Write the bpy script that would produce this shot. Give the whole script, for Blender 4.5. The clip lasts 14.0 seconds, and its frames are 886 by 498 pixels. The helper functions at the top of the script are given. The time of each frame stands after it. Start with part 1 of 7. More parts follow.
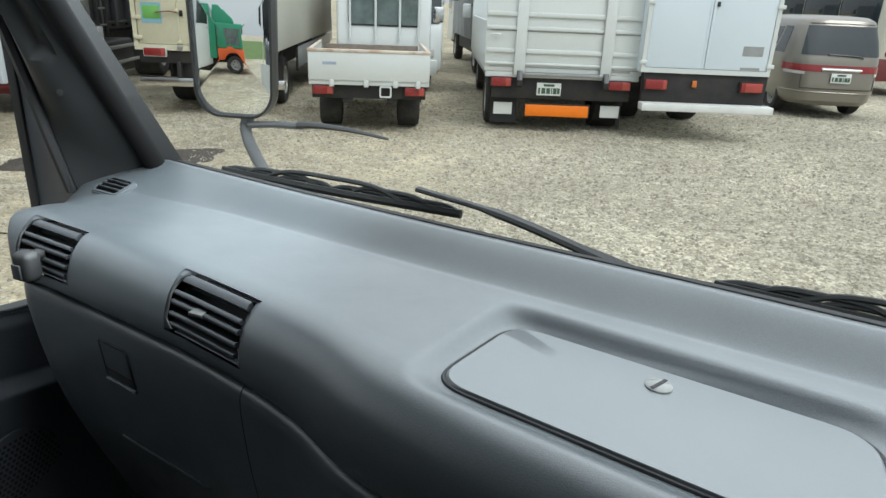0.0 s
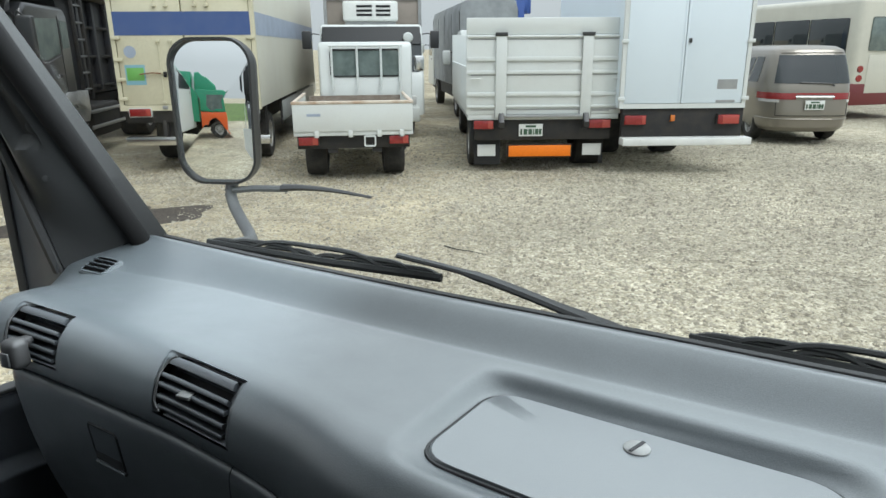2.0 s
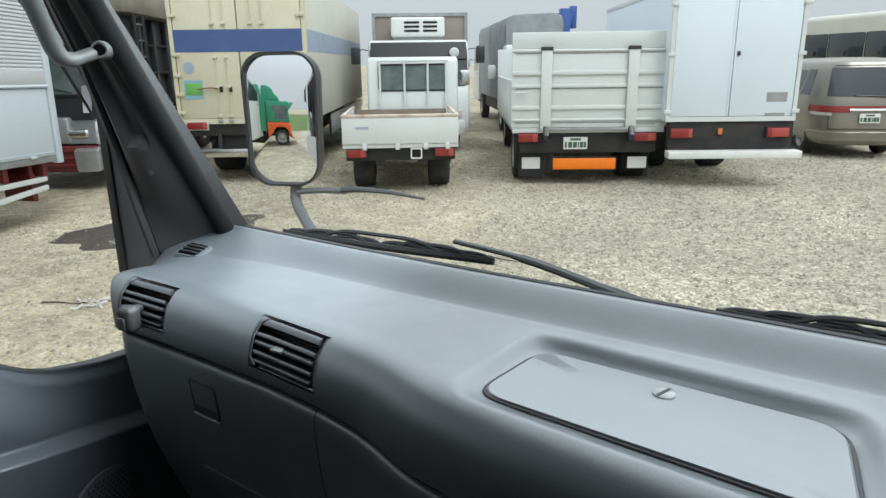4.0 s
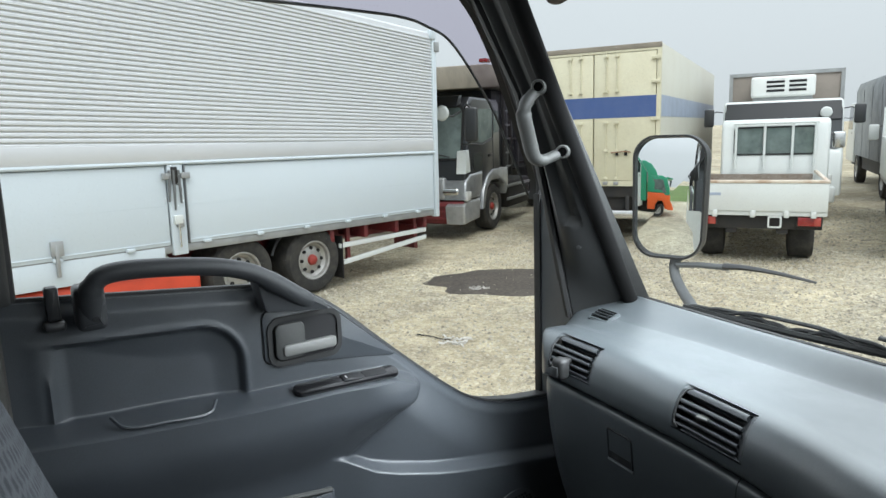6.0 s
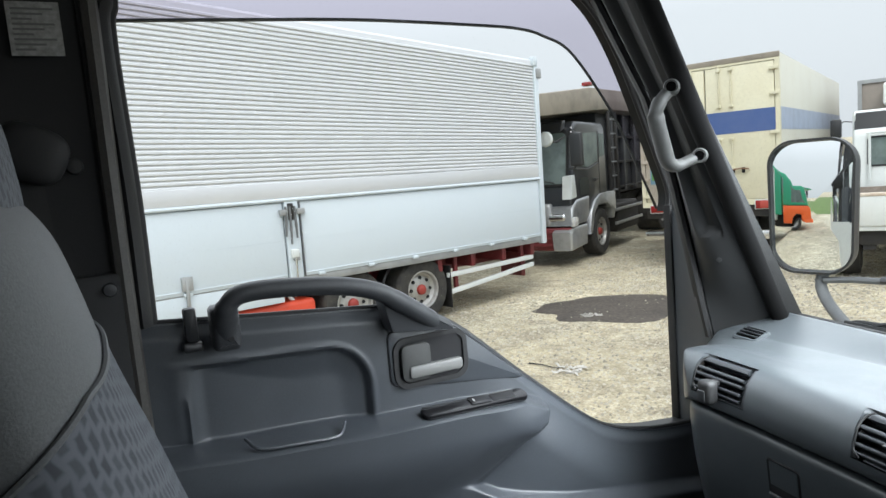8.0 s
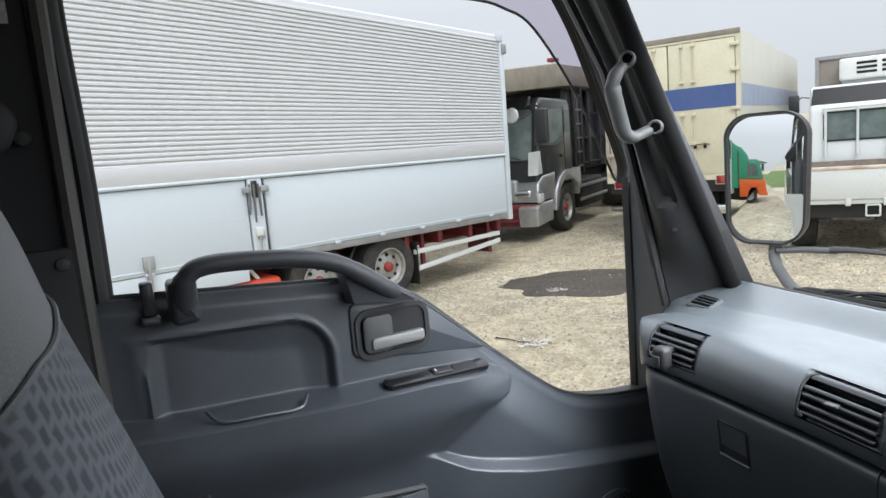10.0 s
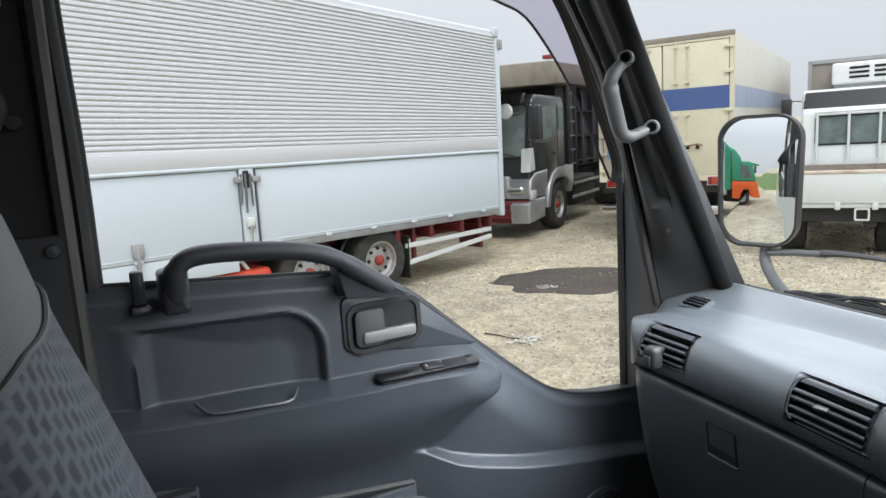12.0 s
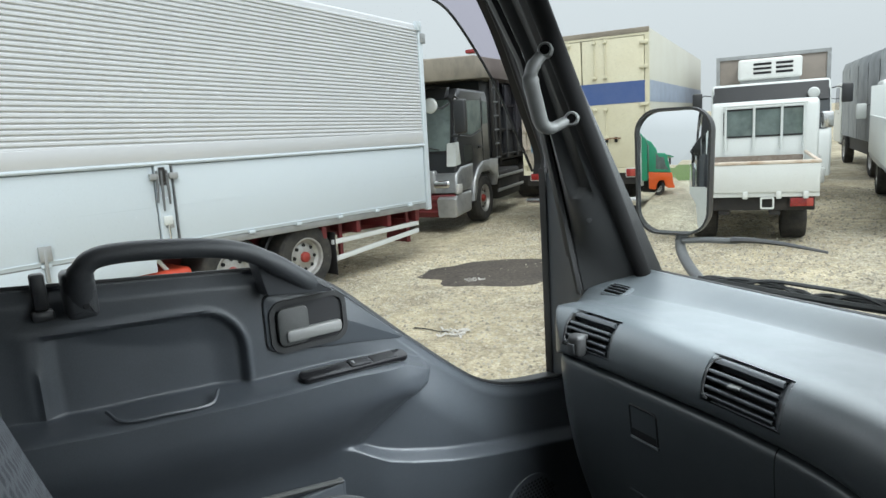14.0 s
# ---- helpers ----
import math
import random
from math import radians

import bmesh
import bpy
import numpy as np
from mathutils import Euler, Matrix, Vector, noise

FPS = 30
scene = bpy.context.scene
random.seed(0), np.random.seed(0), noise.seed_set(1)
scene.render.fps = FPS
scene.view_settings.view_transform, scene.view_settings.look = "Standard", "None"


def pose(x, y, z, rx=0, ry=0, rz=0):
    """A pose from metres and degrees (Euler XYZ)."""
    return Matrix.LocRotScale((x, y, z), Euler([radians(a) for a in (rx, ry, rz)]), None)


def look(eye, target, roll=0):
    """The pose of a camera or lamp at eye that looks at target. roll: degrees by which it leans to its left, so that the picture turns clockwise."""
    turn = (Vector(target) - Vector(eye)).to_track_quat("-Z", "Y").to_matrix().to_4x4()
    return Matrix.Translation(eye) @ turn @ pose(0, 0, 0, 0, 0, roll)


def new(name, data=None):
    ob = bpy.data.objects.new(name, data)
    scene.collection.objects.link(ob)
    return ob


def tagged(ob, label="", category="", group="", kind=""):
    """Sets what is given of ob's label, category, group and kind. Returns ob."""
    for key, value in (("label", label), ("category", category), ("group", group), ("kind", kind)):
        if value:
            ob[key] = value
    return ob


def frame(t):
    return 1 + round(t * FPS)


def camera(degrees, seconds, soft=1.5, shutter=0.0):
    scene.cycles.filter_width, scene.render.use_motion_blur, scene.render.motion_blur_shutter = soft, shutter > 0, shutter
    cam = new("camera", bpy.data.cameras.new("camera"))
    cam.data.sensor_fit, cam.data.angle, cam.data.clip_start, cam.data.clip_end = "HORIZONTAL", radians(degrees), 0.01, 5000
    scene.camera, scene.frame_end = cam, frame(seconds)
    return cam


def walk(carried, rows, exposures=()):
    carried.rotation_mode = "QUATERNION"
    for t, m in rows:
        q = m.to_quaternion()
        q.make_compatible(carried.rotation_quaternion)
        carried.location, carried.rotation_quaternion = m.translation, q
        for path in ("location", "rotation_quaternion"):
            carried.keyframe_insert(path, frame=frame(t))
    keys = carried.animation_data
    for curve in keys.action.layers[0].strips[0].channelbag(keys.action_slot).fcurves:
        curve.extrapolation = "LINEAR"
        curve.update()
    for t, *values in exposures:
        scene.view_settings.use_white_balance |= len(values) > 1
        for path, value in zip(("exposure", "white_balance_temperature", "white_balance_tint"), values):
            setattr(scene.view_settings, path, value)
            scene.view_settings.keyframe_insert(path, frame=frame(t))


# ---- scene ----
import functools

cam = camera(67.3, 14.0)
PATH = [
    (0, (0.064, 0.27, 1.717), (-0.635, 2.01, 1.021), 2.4),
    (0.5, (0.075, 0.266, 1.728), (-0.599, 2.014, 1.026), 1.0),
    (1, (0.078, 0.269, 1.75), (-0.606, 2.037, 1.112), -0.6),
    (1.5, (0.08, 0.264, 1.751), (-0.626, 2.042, 1.169), -0.6),
    (2, (0.081, 0.266, 1.753), (-0.612, 2.051, 1.175), -0.4),
    (4.5, (0.115, 0.081, 1.745), (-0.814, 1.778, 1.238), -1.1),
    (5, (0.115, 0.031, 1.746), (-1.025, 1.61, 1.291), -1.2),
    (5.5, (0.088, 0.034, 1.754), (-1.292, 1.425, 1.354), -1.3),
    (6, (0.091, -0.059, 1.811), (-1.488, 1.119, 1.468), -1.9),
    (6.5, (0.041, -0.078, 1.817), (-1.668, 0.922, 1.533), -2.3),
    (7, (0.028, -0.08, 1.806), (-1.739, 0.825, 1.563), -2.9),
    (7.5, (0.025, -0.08, 1.802), (-1.749, 0.815, 1.573), -3.8),
    (8, (0.035, -0.067, 1.783), (-1.722, 0.86, 1.547), -4.8),
    (8.5, (0.043, -0.061, 1.777), (-1.692, 0.903, 1.526), -5.3),
    (11, (0.047, -0.061, 1.773), (-1.645, 0.953, 1.441), -4.7),
    (11.5, (0.042, -0.063, 1.775), (-1.648, 0.955, 1.446), -4.1),
    (12, (0.041, -0.063, 1.775), (-1.646, 0.959, 1.446), -3.6),
    (12.5, (0.038, -0.064, 1.777), (-1.647, 0.959, 1.44), -3.3),
    (13, (0.037, -0.064, 1.776), (-1.64, 0.969, 1.428), -3.2),
    (13.5, (0.039, -0.059, 1.775), (-1.599, 1.033, 1.423), -3.4),
    (14, (0.035, -0.053, 1.77), (-1.527, 1.143, 1.412), -3.8),
]
# seconds, stops, kelvin, tint
EXPOSURE = [(0, 0.02, 6200, 10), (2, 0.05, 6190, 10), (4.5, 0.14, 6200, 11), (5.5, 0.22, 6200, 10), (6.5, 0.38, 6220, 12), (7.5, 0.47, 6230, 12), (8.5, 0.40, 6260, 15), (11, 0.32, 6280, 17), (12.5, 0.30, 6280, 16), (13.2, 0.28, 6250, 13), (14, 0.26, 6220, 10)]
walk(cam, [(t, look(eye, target, roll)) for t, eye, target, roll in PATH], EXPOSURE)

# ---- world and light: an overcast day ----
world = bpy.data.worlds.new("overcast")
scene.world = world
world.use_nodes = True
wn = world.node_tree
for n in list(wn.nodes):
    wn.nodes.remove(n)
sky = wn.nodes.new("ShaderNodeTexSky")
sky.sky_type = "NISHITA"
sky.sun_disc = False
sky.sun_elevation = radians(52)
sky.sun_rotation = radians(150)
sky.air_density, sky.dust_density, sky.ozone_density = 1.0, 4.0, 1.0
bw = wn.nodes.new("ShaderNodeHueSaturation")
bw.inputs["Saturation"].default_value = 0.16
bw.inputs["Value"].default_value = 0.10
# an overcast sky: up to three times as bright overhead as at the horizon
wc = wn.nodes.new("ShaderNodeTexCoord")
ws = wn.nodes.new("ShaderNodeSeparateXYZ")
wr = wn.nodes.new("ShaderNodeValToRGB")
ramp = wr.color_ramp
ramp.elements[0].position, ramp.elements[0].color = 0.0, (0.60, 0.632, 0.637, 1)
ramp.elements[1].position, ramp.elements[1].color = 1.0, (1.75, 1.82, 1.88, 1)
for pos, col in ((0.18, (0.645, 0.682, 0.688, 1)), (0.40, (0.98, 1.03, 1.06, 1)), (0.65, (1.45, 1.51, 1.55, 1))):
    el = ramp.elements.new(pos)
    el.color = col
cloud = wn.nodes.new("ShaderNodeMix")
cloud.data_type = "RGBA"
cloud.inputs[0].default_value = 0.88
bg = wn.nodes.new("ShaderNodeBackground")
bg.inputs["Strength"].default_value = 1.0
wo = wn.nodes.new("ShaderNodeOutputWorld")
wn.links.new(wc.outputs["Generated"], ws.inputs[0])
wn.links.new(ws.outputs["Z"], wr.inputs["Fac"])
wn.links.new(sky.outputs[0], bw.inputs["Color"])
wn.links.new(bw.outputs[0], cloud.inputs[6])
wn.links.new(wr.outputs["Color"], cloud.inputs[7])
wn.links.new(cloud.outputs[2], bg.inputs["Color"])
wn.links.new(bg.outputs[0], wo.inputs["Surface"])
sun = new("sun", bpy.data.lights.new("sun", "SUN"))
sun.data.energy = 1.2
sun.data.angle = radians(25)
sun.data.color = (1.0, 0.97, 0.92)
sun.matrix_world = look((7, -4, 11), (0, 0, 0))


def fill_lamp(name, m, wide, high, watts, spread=180):
    """An added area lamp in an opening of the cab, on top of the sky's own light."""
    lamp = new(name, bpy.data.lights.new(name, "AREA"))
    lamp.data.shape, lamp.data.size, lamp.data.size_y, lamp.data.energy = "RECTANGLE", wide, high, watts
    lamp.data.color = (0.92, 0.99, 1.0)
    lamp.data.spread = radians(spread)
    lamp.matrix_world = m
    return lamp


# unseen fill lamps that lift the cab above what the sky sends in
fill_lamp("windscreen_fill", look((-0.02, 0.845, 1.775), (-0.12, 0.145, 1.075)), 1.70, 0.74, 6.2, 108)
# two added lamps aimed at the front of the passenger door
fill_lamp("door_fill", look((-0.46, 0.90, 1.76), (-0.98, 0.78, 1.15)), 0.46, 0.50, 5.8, 105)
fill_lamp("door_fill", look((0.48, 0.83, 1.78), (-0.95, 0.98, 1.18)), 0.60, 0.55, 2.8, 96)
fill_lamp("side_window_fill", look((-0.955, 0.50, 1.80), (0.0, 0.50, 1.62)), 0.90, 0.46, 1.15)
fill_lamp("driver_window_fill", look((0.95, 0.62, 1.84), (-0.4, 0.80, 1.40)), 0.80, 0.46, 0.6)


# ---- materials ----
def material(name, color, rough=0.5, metal=0.0, spec=0.5, grain=0.0, grain_size=900.0, stain=0.0, stain_size=3.0,
             stain_color=None, bump=0.0, bump_size=None, detail=4.0, rough_var=0.0, coat=0.0, random_tone=0.0):
    m = bpy.data.materials.new(name)
    m.use_nodes = True
    nt = m.node_tree
    b = nt.nodes["Principled BSDF"]
    b.inputs["Roughness"].default_value = rough
    b.inputs["Metallic"].default_value = metal
    b.inputs["Specular IOR Level"].default_value = spec
    b.inputs["Coat Weight"].default_value = coat
    b.inputs["Base Color"].default_value = (*color, 1)
    tc = nt.nodes.new("ShaderNodeTexCoord")
    out = None
    if stain > 0:
        nz = nt.nodes.new("ShaderNodeTexNoise")
        nz.inputs["Scale"].default_value = stain_size
        nz.inputs["Detail"].default_value = 7
        nz.inputs["Roughness"].default_value = 0.62
        nt.links.new(tc.outputs["Object"], nz.inputs["Vector"])
        rp = nt.nodes.new("ShaderNodeValToRGB")
        rp.color_ramp.elements[0].position, rp.color_ramp.elements[1].position = 0.42, 0.68
        rp.color_ramp.elements[0].color = (0, 0, 0, 1)
        rp.color_ramp.elements[1].color = (stain, stain, stain, 1)
        nt.links.new(nz.outputs["Fac"], rp.inputs["Fac"])
        mx = nt.nodes.new("ShaderNodeMix")
        mx.data_type = "RGBA"
        mx.inputs[6].default_value = (*color, 1)
        mx.inputs[7].default_value = (*(stain_color or tuple(c * 0.55 for c in color)), 1)
        nt.links.new(rp.outputs["Color"], mx.inputs[0])
        out = mx.outputs[2]
    if grain > 0:
        ng = nt.nodes.new("ShaderNodeTexNoise")
        ng.inputs["Scale"].default_value = grain_size
        ng.inputs["Detail"].default_value = 2
        nt.links.new(tc.outputs["Object"], ng.inputs["Vector"])
        hg = nt.nodes.new("ShaderNodeMapRange")
        hg.inputs[1].default_value, hg.inputs[2].default_value = 0.3, 0.7
        hg.inputs[3].default_value, hg.inputs[4].default_value = 1 - grain, 1 + grain
        nt.links.new(ng.outputs["Fac"], hg.inputs[0])
        mg = nt.nodes.new("ShaderNodeMix")
        mg.data_type = "RGBA"
        mg.blend_type = "MULTIPLY"
        mg.inputs[0].default_value = 1.0
        if out:
            nt.links.new(out, mg.inputs[6])
        else:
            mg.inputs[6].default_value = (*color, 1)
        nt.links.new(hg.outputs[0], mg.inputs[7])
        out = mg.outputs[2]
    if random_tone > 0:
        oi = nt.nodes.new("ShaderNodeObjectInfo")
        hr = nt.nodes.new("ShaderNodeMapRange")
        hr.inputs[3].default_value, hr.inputs[4].default_value = 1 - random_tone, 1 + random_tone
        nt.links.new(oi.outputs["Random"], hr.inputs[0])
        mr = nt.nodes.new("ShaderNodeMix")
        mr.data_type = "RGBA"
        mr.blend_type = "MULTIPLY"
        mr.inputs[0].default_value = 1.0
        if out:
            nt.links.new(out, mr.inputs[6])
        else:
            mr.inputs[6].default_value = (*color, 1)
        nt.links.new(hr.outputs[0], mr.inputs[7])
        out = mr.outputs[2]
    if out:
        nt.links.new(out, b.inputs["Base Color"])
    if rough_var > 0:
        nr = nt.nodes.new("ShaderNodeTexNoise")
        nr.inputs["Scale"].default_value = 14
        nr.inputs["Detail"].default_value = 5
        nt.links.new(tc.outputs["Object"], nr.inputs["Vector"])
        hv = nt.nodes.new("ShaderNodeMapRange")
        hv.inputs[1].default_value, hv.inputs[2].default_value = 0.3, 0.7
        hv.inputs[3].default_value, hv.inputs[4].default_value = max(0.02, rough - rough_var), min(1, rough + rough_var)
        nt.links.new(nr.outputs["Fac"], hv.inputs[0])
        nt.links.new(hv.outputs[0], b.inputs["Roughness"])
    if bump > 0:
        nb = nt.nodes.new("ShaderNodeTexNoise")
        nb.inputs["Scale"].default_value = bump_size or grain_size
        nb.inputs["Detail"].default_value = detail
        nt.links.new(tc.outputs["Object"], nb.inputs["Vector"])
        bp = nt.nodes.new("ShaderNodeBump")
        bp.inputs["Strength"].default_value = bump
        bp.inputs["Distance"].default_value = 0.001
        nt.links.new(nb.outputs["Fac"], bp.inputs["Height"])
        nt.links.new(bp.outputs[0], b.inputs["Normal"])
    return m


def glass_material(name, tint=(1, 1, 1), gloss=0.05):
    m = bpy.data.materials.new(name)
    m.use_nodes = True
    nt = m.node_tree
    nt.nodes.remove(nt.nodes["Principled BSDF"])
    tr = nt.nodes.new("ShaderNodeBsdfTransparent")
    tr.inputs["Color"].default_value = (*tint, 1)
    gl = nt.nodes.new("ShaderNodeBsdfGlossy")
    gl.inputs["Roughness"].default_value = 0.02
    mx = nt.nodes.new("ShaderNodeMixShader")
    fr = nt.nodes.new("ShaderNodeFresnel")
    fr.inputs["IOR"].default_value = 1.0 + gloss * 4
    nt.links.new(fr.outputs[0], mx.inputs[0])
    nt.links.new(tr.outputs[0], mx.inputs[1])
    nt.links.new(gl.outputs[0], mx.inputs[2])
    nt.links.new(mx.outputs[0], nt.nodes["Material Output"].inputs["Surface"])
    return m


DASH = material("dash_plastic", (0.050, 0.057, 0.061), 0.34, spec=0.5, grain=0.12, grain_size=700, stain=0.25, stain_size=9, bump=0.22, bump_size=900, rough_var=0.05)
DOORP = material("door_plastic", (0.040, 0.0455, 0.0525), 0.44, spec=0.65, grain=0.14, grain_size=600, stain=0.3, stain_size=8, bump=0.3, bump_size=800, rough_var=0.06)
PILLAR = material("pillar_plastic", (0.015, 0.0155, 0.0155), 0.58, spec=0.3, grain=0.12, grain_size=700, stain=0.2, stain_size=10, bump=0.3, bump_size=900)
LIDP = material("lid_plastic", (0.062, 0.069, 0.073), 0.34, spec=0.6, grain=0.06, grain_size=800, stain=0.3, stain_size=12, stain_color=(0.075, 0.082, 0.084), bump=0.2, bump_size=900)
BLACK = material("black_plastic", (0.020, 0.021, 0.022), 0.40, spec=0.7, grain=0.1, grain_size=500)
RUBBER = material("black_rubber", (0.010, 0.010, 0.010), 0.65, grain=0.15, grain_size=300)
DARKIN = material("dark_inside", (0.008, 0.008, 0.009), 0.8)
PULLBLACK = material("matt_black_pull", (0.027, 0.029, 0.032), 0.52, spec=0.5, grain=0.12, grain_size=500, bump=0.2, bump_size=700, stain=0.3, stain_size=14, stain_color=(0.040, 0.042, 0.044))
SCREENEDGE = material("screen_edge_rubber", (0.004, 0.004, 0.004), 0.85, spec=0.12)
# near-black that puts the shade of a hole into the colour
HOLESHADE = material("hole_shade", (0.002, 0.002, 0.002), 0.95, spec=0.0)
GRIP = material("grey_grip", (0.045, 0.046, 0.044), 0.58, spec=0.35, grain=0.1, grain_size=500, stain=0.25, stain_size=30)
LEVER = material("lever_grey", (0.15, 0.15, 0.143), 0.42, grain=0.08, grain_size=500)
# unseen lining; its pale tone is chosen to bounce light into the cab
LINER = material("headliner", (0.45, 0.44, 0.42), 0.9, grain=0.2, grain_size=400)
CHROME = material("bright_metal", (0.75, 0.75, 0.74), 0.22, metal=1.0, stain=0.2, stain_size=20)
GLASS = glass_material("clear_glass", (0.95, 0.98, 0.97), 0.015)
VISOR = glass_material("smoked_visor", (0.64, 0.60, 0.68), 0.02)
MIRROR = material("mirror_glass", (0.86, 0.88, 0.88), 0.015, metal=1.0)
LABEL = material("label_paper", (0.24, 0.24, 0.235), 0.6, grain=0.25, grain_size=160)
SCRAP = material("white_scrap", (0.50, 0.48, 0.44), 0.6, grain=0.15, grain_size=120)
INK = material("label_ink", (0.12, 0.12, 0.12), 0.6)
WHITE = material("white_paint", (0.62, 0.65, 0.63), 0.38, coat=0.2, stain=0.35, stain_size=1.6, stain_color=(0.58, 0.575, 0.54), grain=0.03, grain_size=60)
ALU = material("silver_panel", (0.560, 0.620, 0.660), 0.50, spec=0.4, stain=0.3, stain_size=0.9, stain_color=(0.54, 0.60, 0.62), grain=0.015, grain_size=60)
RIBBED = material("ribbed_aluminium", (0.60, 0.612, 0.622), 0.34, metal=0.25, stain=0.3, stain_size=1.5, stain_color=(0.54, 0.56, 0.57))
BOXBLUE = material("pale_blue_panel", (0.66, 0.735, 0.785), 0.45, stain=0.3, stain_size=1.2, stain_color=(0.60, 0.665, 0.71))
CREAM = material("cream_paint", (0.63, 0.60, 0.445), 0.45, stain=0.4, stain_size=1.8, stain_color=(0.52, 0.47, 0.32), grain=0.05, grain_size=50)
CREAMSIDE = material("pale_cream_panel", (0.61, 0.60, 0.51), 0.45, stain=0.35, stain_size=1.5, stain_color=(0.55, 0.52, 0.42))
BLUESTRIPE = material("blue_stripe", (0.055, 0.10, 0.26), 0.45, stain=0.4, stain_size=3, stain_color=(0.10, 0.14, 0.28))
PALESTRIPE = material("faded_blue_stripe", (0.36, 0.42, 0.52), 0.45, stain=0.4, stain_size=3)
TYRE = material("tyre", (0.022, 0.022, 0.021), 0.85, stain=0.6, stain_size=8, stain_color=(0.07, 0.063, 0.052), grain=0.2, grain_size=120)
RIM = material("steel_rim", (0.42, 0.42, 0.40), 0.45, metal=0.6, stain=0.5, stain_size=12, stain_color=(0.2, 0.17, 0.14))
REDHUB = material("red_hub", (0.28, 0.035, 0.025), 0.5, stain=0.4, stain_size=20)
CHASSIS = material("dark_chassis", (0.018, 0.018, 0.018), 0.7, stain=0.5, stain_size=5, stain_color=(0.05, 0.04, 0.03))
REDCHASSIS = material("red_chassis", (0.15, 0.020, 0.022), 0.5, stain=0.6, stain_size=4, stain_color=(0.06, 0.018, 0.016))
ORANGERED = material("orange_red_tank", (0.62, 0.07, 0.03), 0.45, stain=0.3, stain_size=5)
LAMPRED = material("red_lamp", (0.24, 0.018, 0.017), 0.2, coat=0.5, grain=0.3, grain_size=90)
LAMPAMBER = material("amber_lamp", (0.55, 0.16, 0.03), 0.2, coat=0.5)
LAMPCLEAR = material("clear_lamp", (0.55, 0.55, 0.53), 0.15, coat=0.6)
ORANGE = material("orange_bar", (0.85, 0.20, 0.005), 0.4, grain=0.06, grain_size=60)
PLATE = material("number_plate", (0.70, 0.71, 0.68), 0.45)
PLATEINK = material("plate_ink", (0.05, 0.10, 0.06), 0.5)
WINDOW = material("dark_window", (0.020, 0.026, 0.028), 0.06, spec=0.8)
# grey-green tone stands in for reflections and the view through the glass
SEEWIN = material("window_reflection_grey", (0.16, 0.20, 0.19), 0.08, spec=0.8, stain=0.6, stain_size=3, stain_color=(0.05, 0.07, 0.065))
# both dump truck tones are raised to stand in for haze in the side glass
DARKPAINT = material("dark_truck_paint", (0.020, 0.022, 0.025), 0.28, coat=0.3, stain=0.4, stain_size=3, stain_color=(0.026, 0.026, 0.025))
DUMPDARK = material("dark_dump_body", (0.032, 0.035, 0.042), 0.5, stain=0.5, stain_size=3, stain_color=(0.05, 0.045, 0.04))
STICKER = material("brown_sticker", (0.10, 0.075, 0.05), 0.7, grain=0.2, grain_size=200)
TARP = material("brown_tarpaulin", (0.27, 0.24, 0.19), 0.85, stain=0.5, stain_size=2, stain_color=(0.11, 0.095, 0.08))
GREYTARP = material("grey_tarpaulin", (0.30, 0.32, 0.325), 0.8, stain=0.5, stain_size=2, stain_color=(0.12, 0.13, 0.13))
SILVERGREY = material("silver_bumper", (0.36, 0.37, 0.37), 0.4, metal=0.4, stain=0.4, stain_size=6)
VANPAINT = material("champagne_paint", (0.225, 0.205, 0.170), 0.3, metal=0.35, coat=0.6, grain=0.04, grain_size=200)
BUSCREAM = material("bus_cream", (0.56, 0.55, 0.47), 0.4, coat=0.3, stain=0.2, stain_size=2)
BUSRED = material("bus_red", (0.14, 0.022, 0.024), 0.4, coat=0.3)
OLDBOARD = material("weathered_board", (0.17, 0.135, 0.105), 0.85, stain=0.6, stain_size=9, stain_color=(0.26, 0.23, 0.20), grain=0.2, grain_size=40)
RUST = material("rusty_steel", (0.20, 0.10, 0.05), 0.8, stain=0.6, stain_size=10, stain_color=(0.4, 0.33, 0.24))
GREEN = material("green_paint", (0.02, 0.30, 0.16), 0.35, coat=0.4)
ORANGEPAINT = material("orange_paint", (0.80, 0.12, 0.015), 0.35, coat=0.4)
BLUEPAINT = material("blue_paint", (0.035, 0.09, 0.32), 0.4, coat=0.3)
FRIDGE = material("fridge_white", (0.72, 0.73, 0.70), 0.4, stain=0.3, stain_size=4)
FRAMEBROWN = material("box_front_brown", (0.26, 0.225, 0.19), 0.6, stain=0.4, stain_size=2)
DARKTRIM = material("dark_pillar_trim", (0.013, 0.013, 0.0135), 0.75, grain=0.1, grain_size=500)
SEALGREY = material("seal_grey", (0.050, 0.047, 0.042), 0.5, grain=0.15, grain_size=300)
STAYGREY = material("stay_grey", (0.13, 0.137, 0.14), 0.5, grain=0.1, grain_size=300, stain=0.3, stain_size=12)
VENTP = material("vent_plastic", (0.024, 0.027, 0.030), 0.42, spec=0.5, grain=0.08, grain_size=600)
CABSILVER = material("silver_cab_trim", (0.46, 0.47, 0.475), 0.34, metal=0.6, stain=0.4, stain_size=6, stain_color=(0.20, 0.20, 0.195))
LAMPROSE = material("rose_lamp", (0.38, 0.06, 0.045), 0.25, coat=0.4)
BEDCREAM = material("worn_cream_edge", (0.62, 0.55, 0.46), 0.6, stain=0.7, stain_size=7, stain_color=(0.34, 0.20, 0.11))
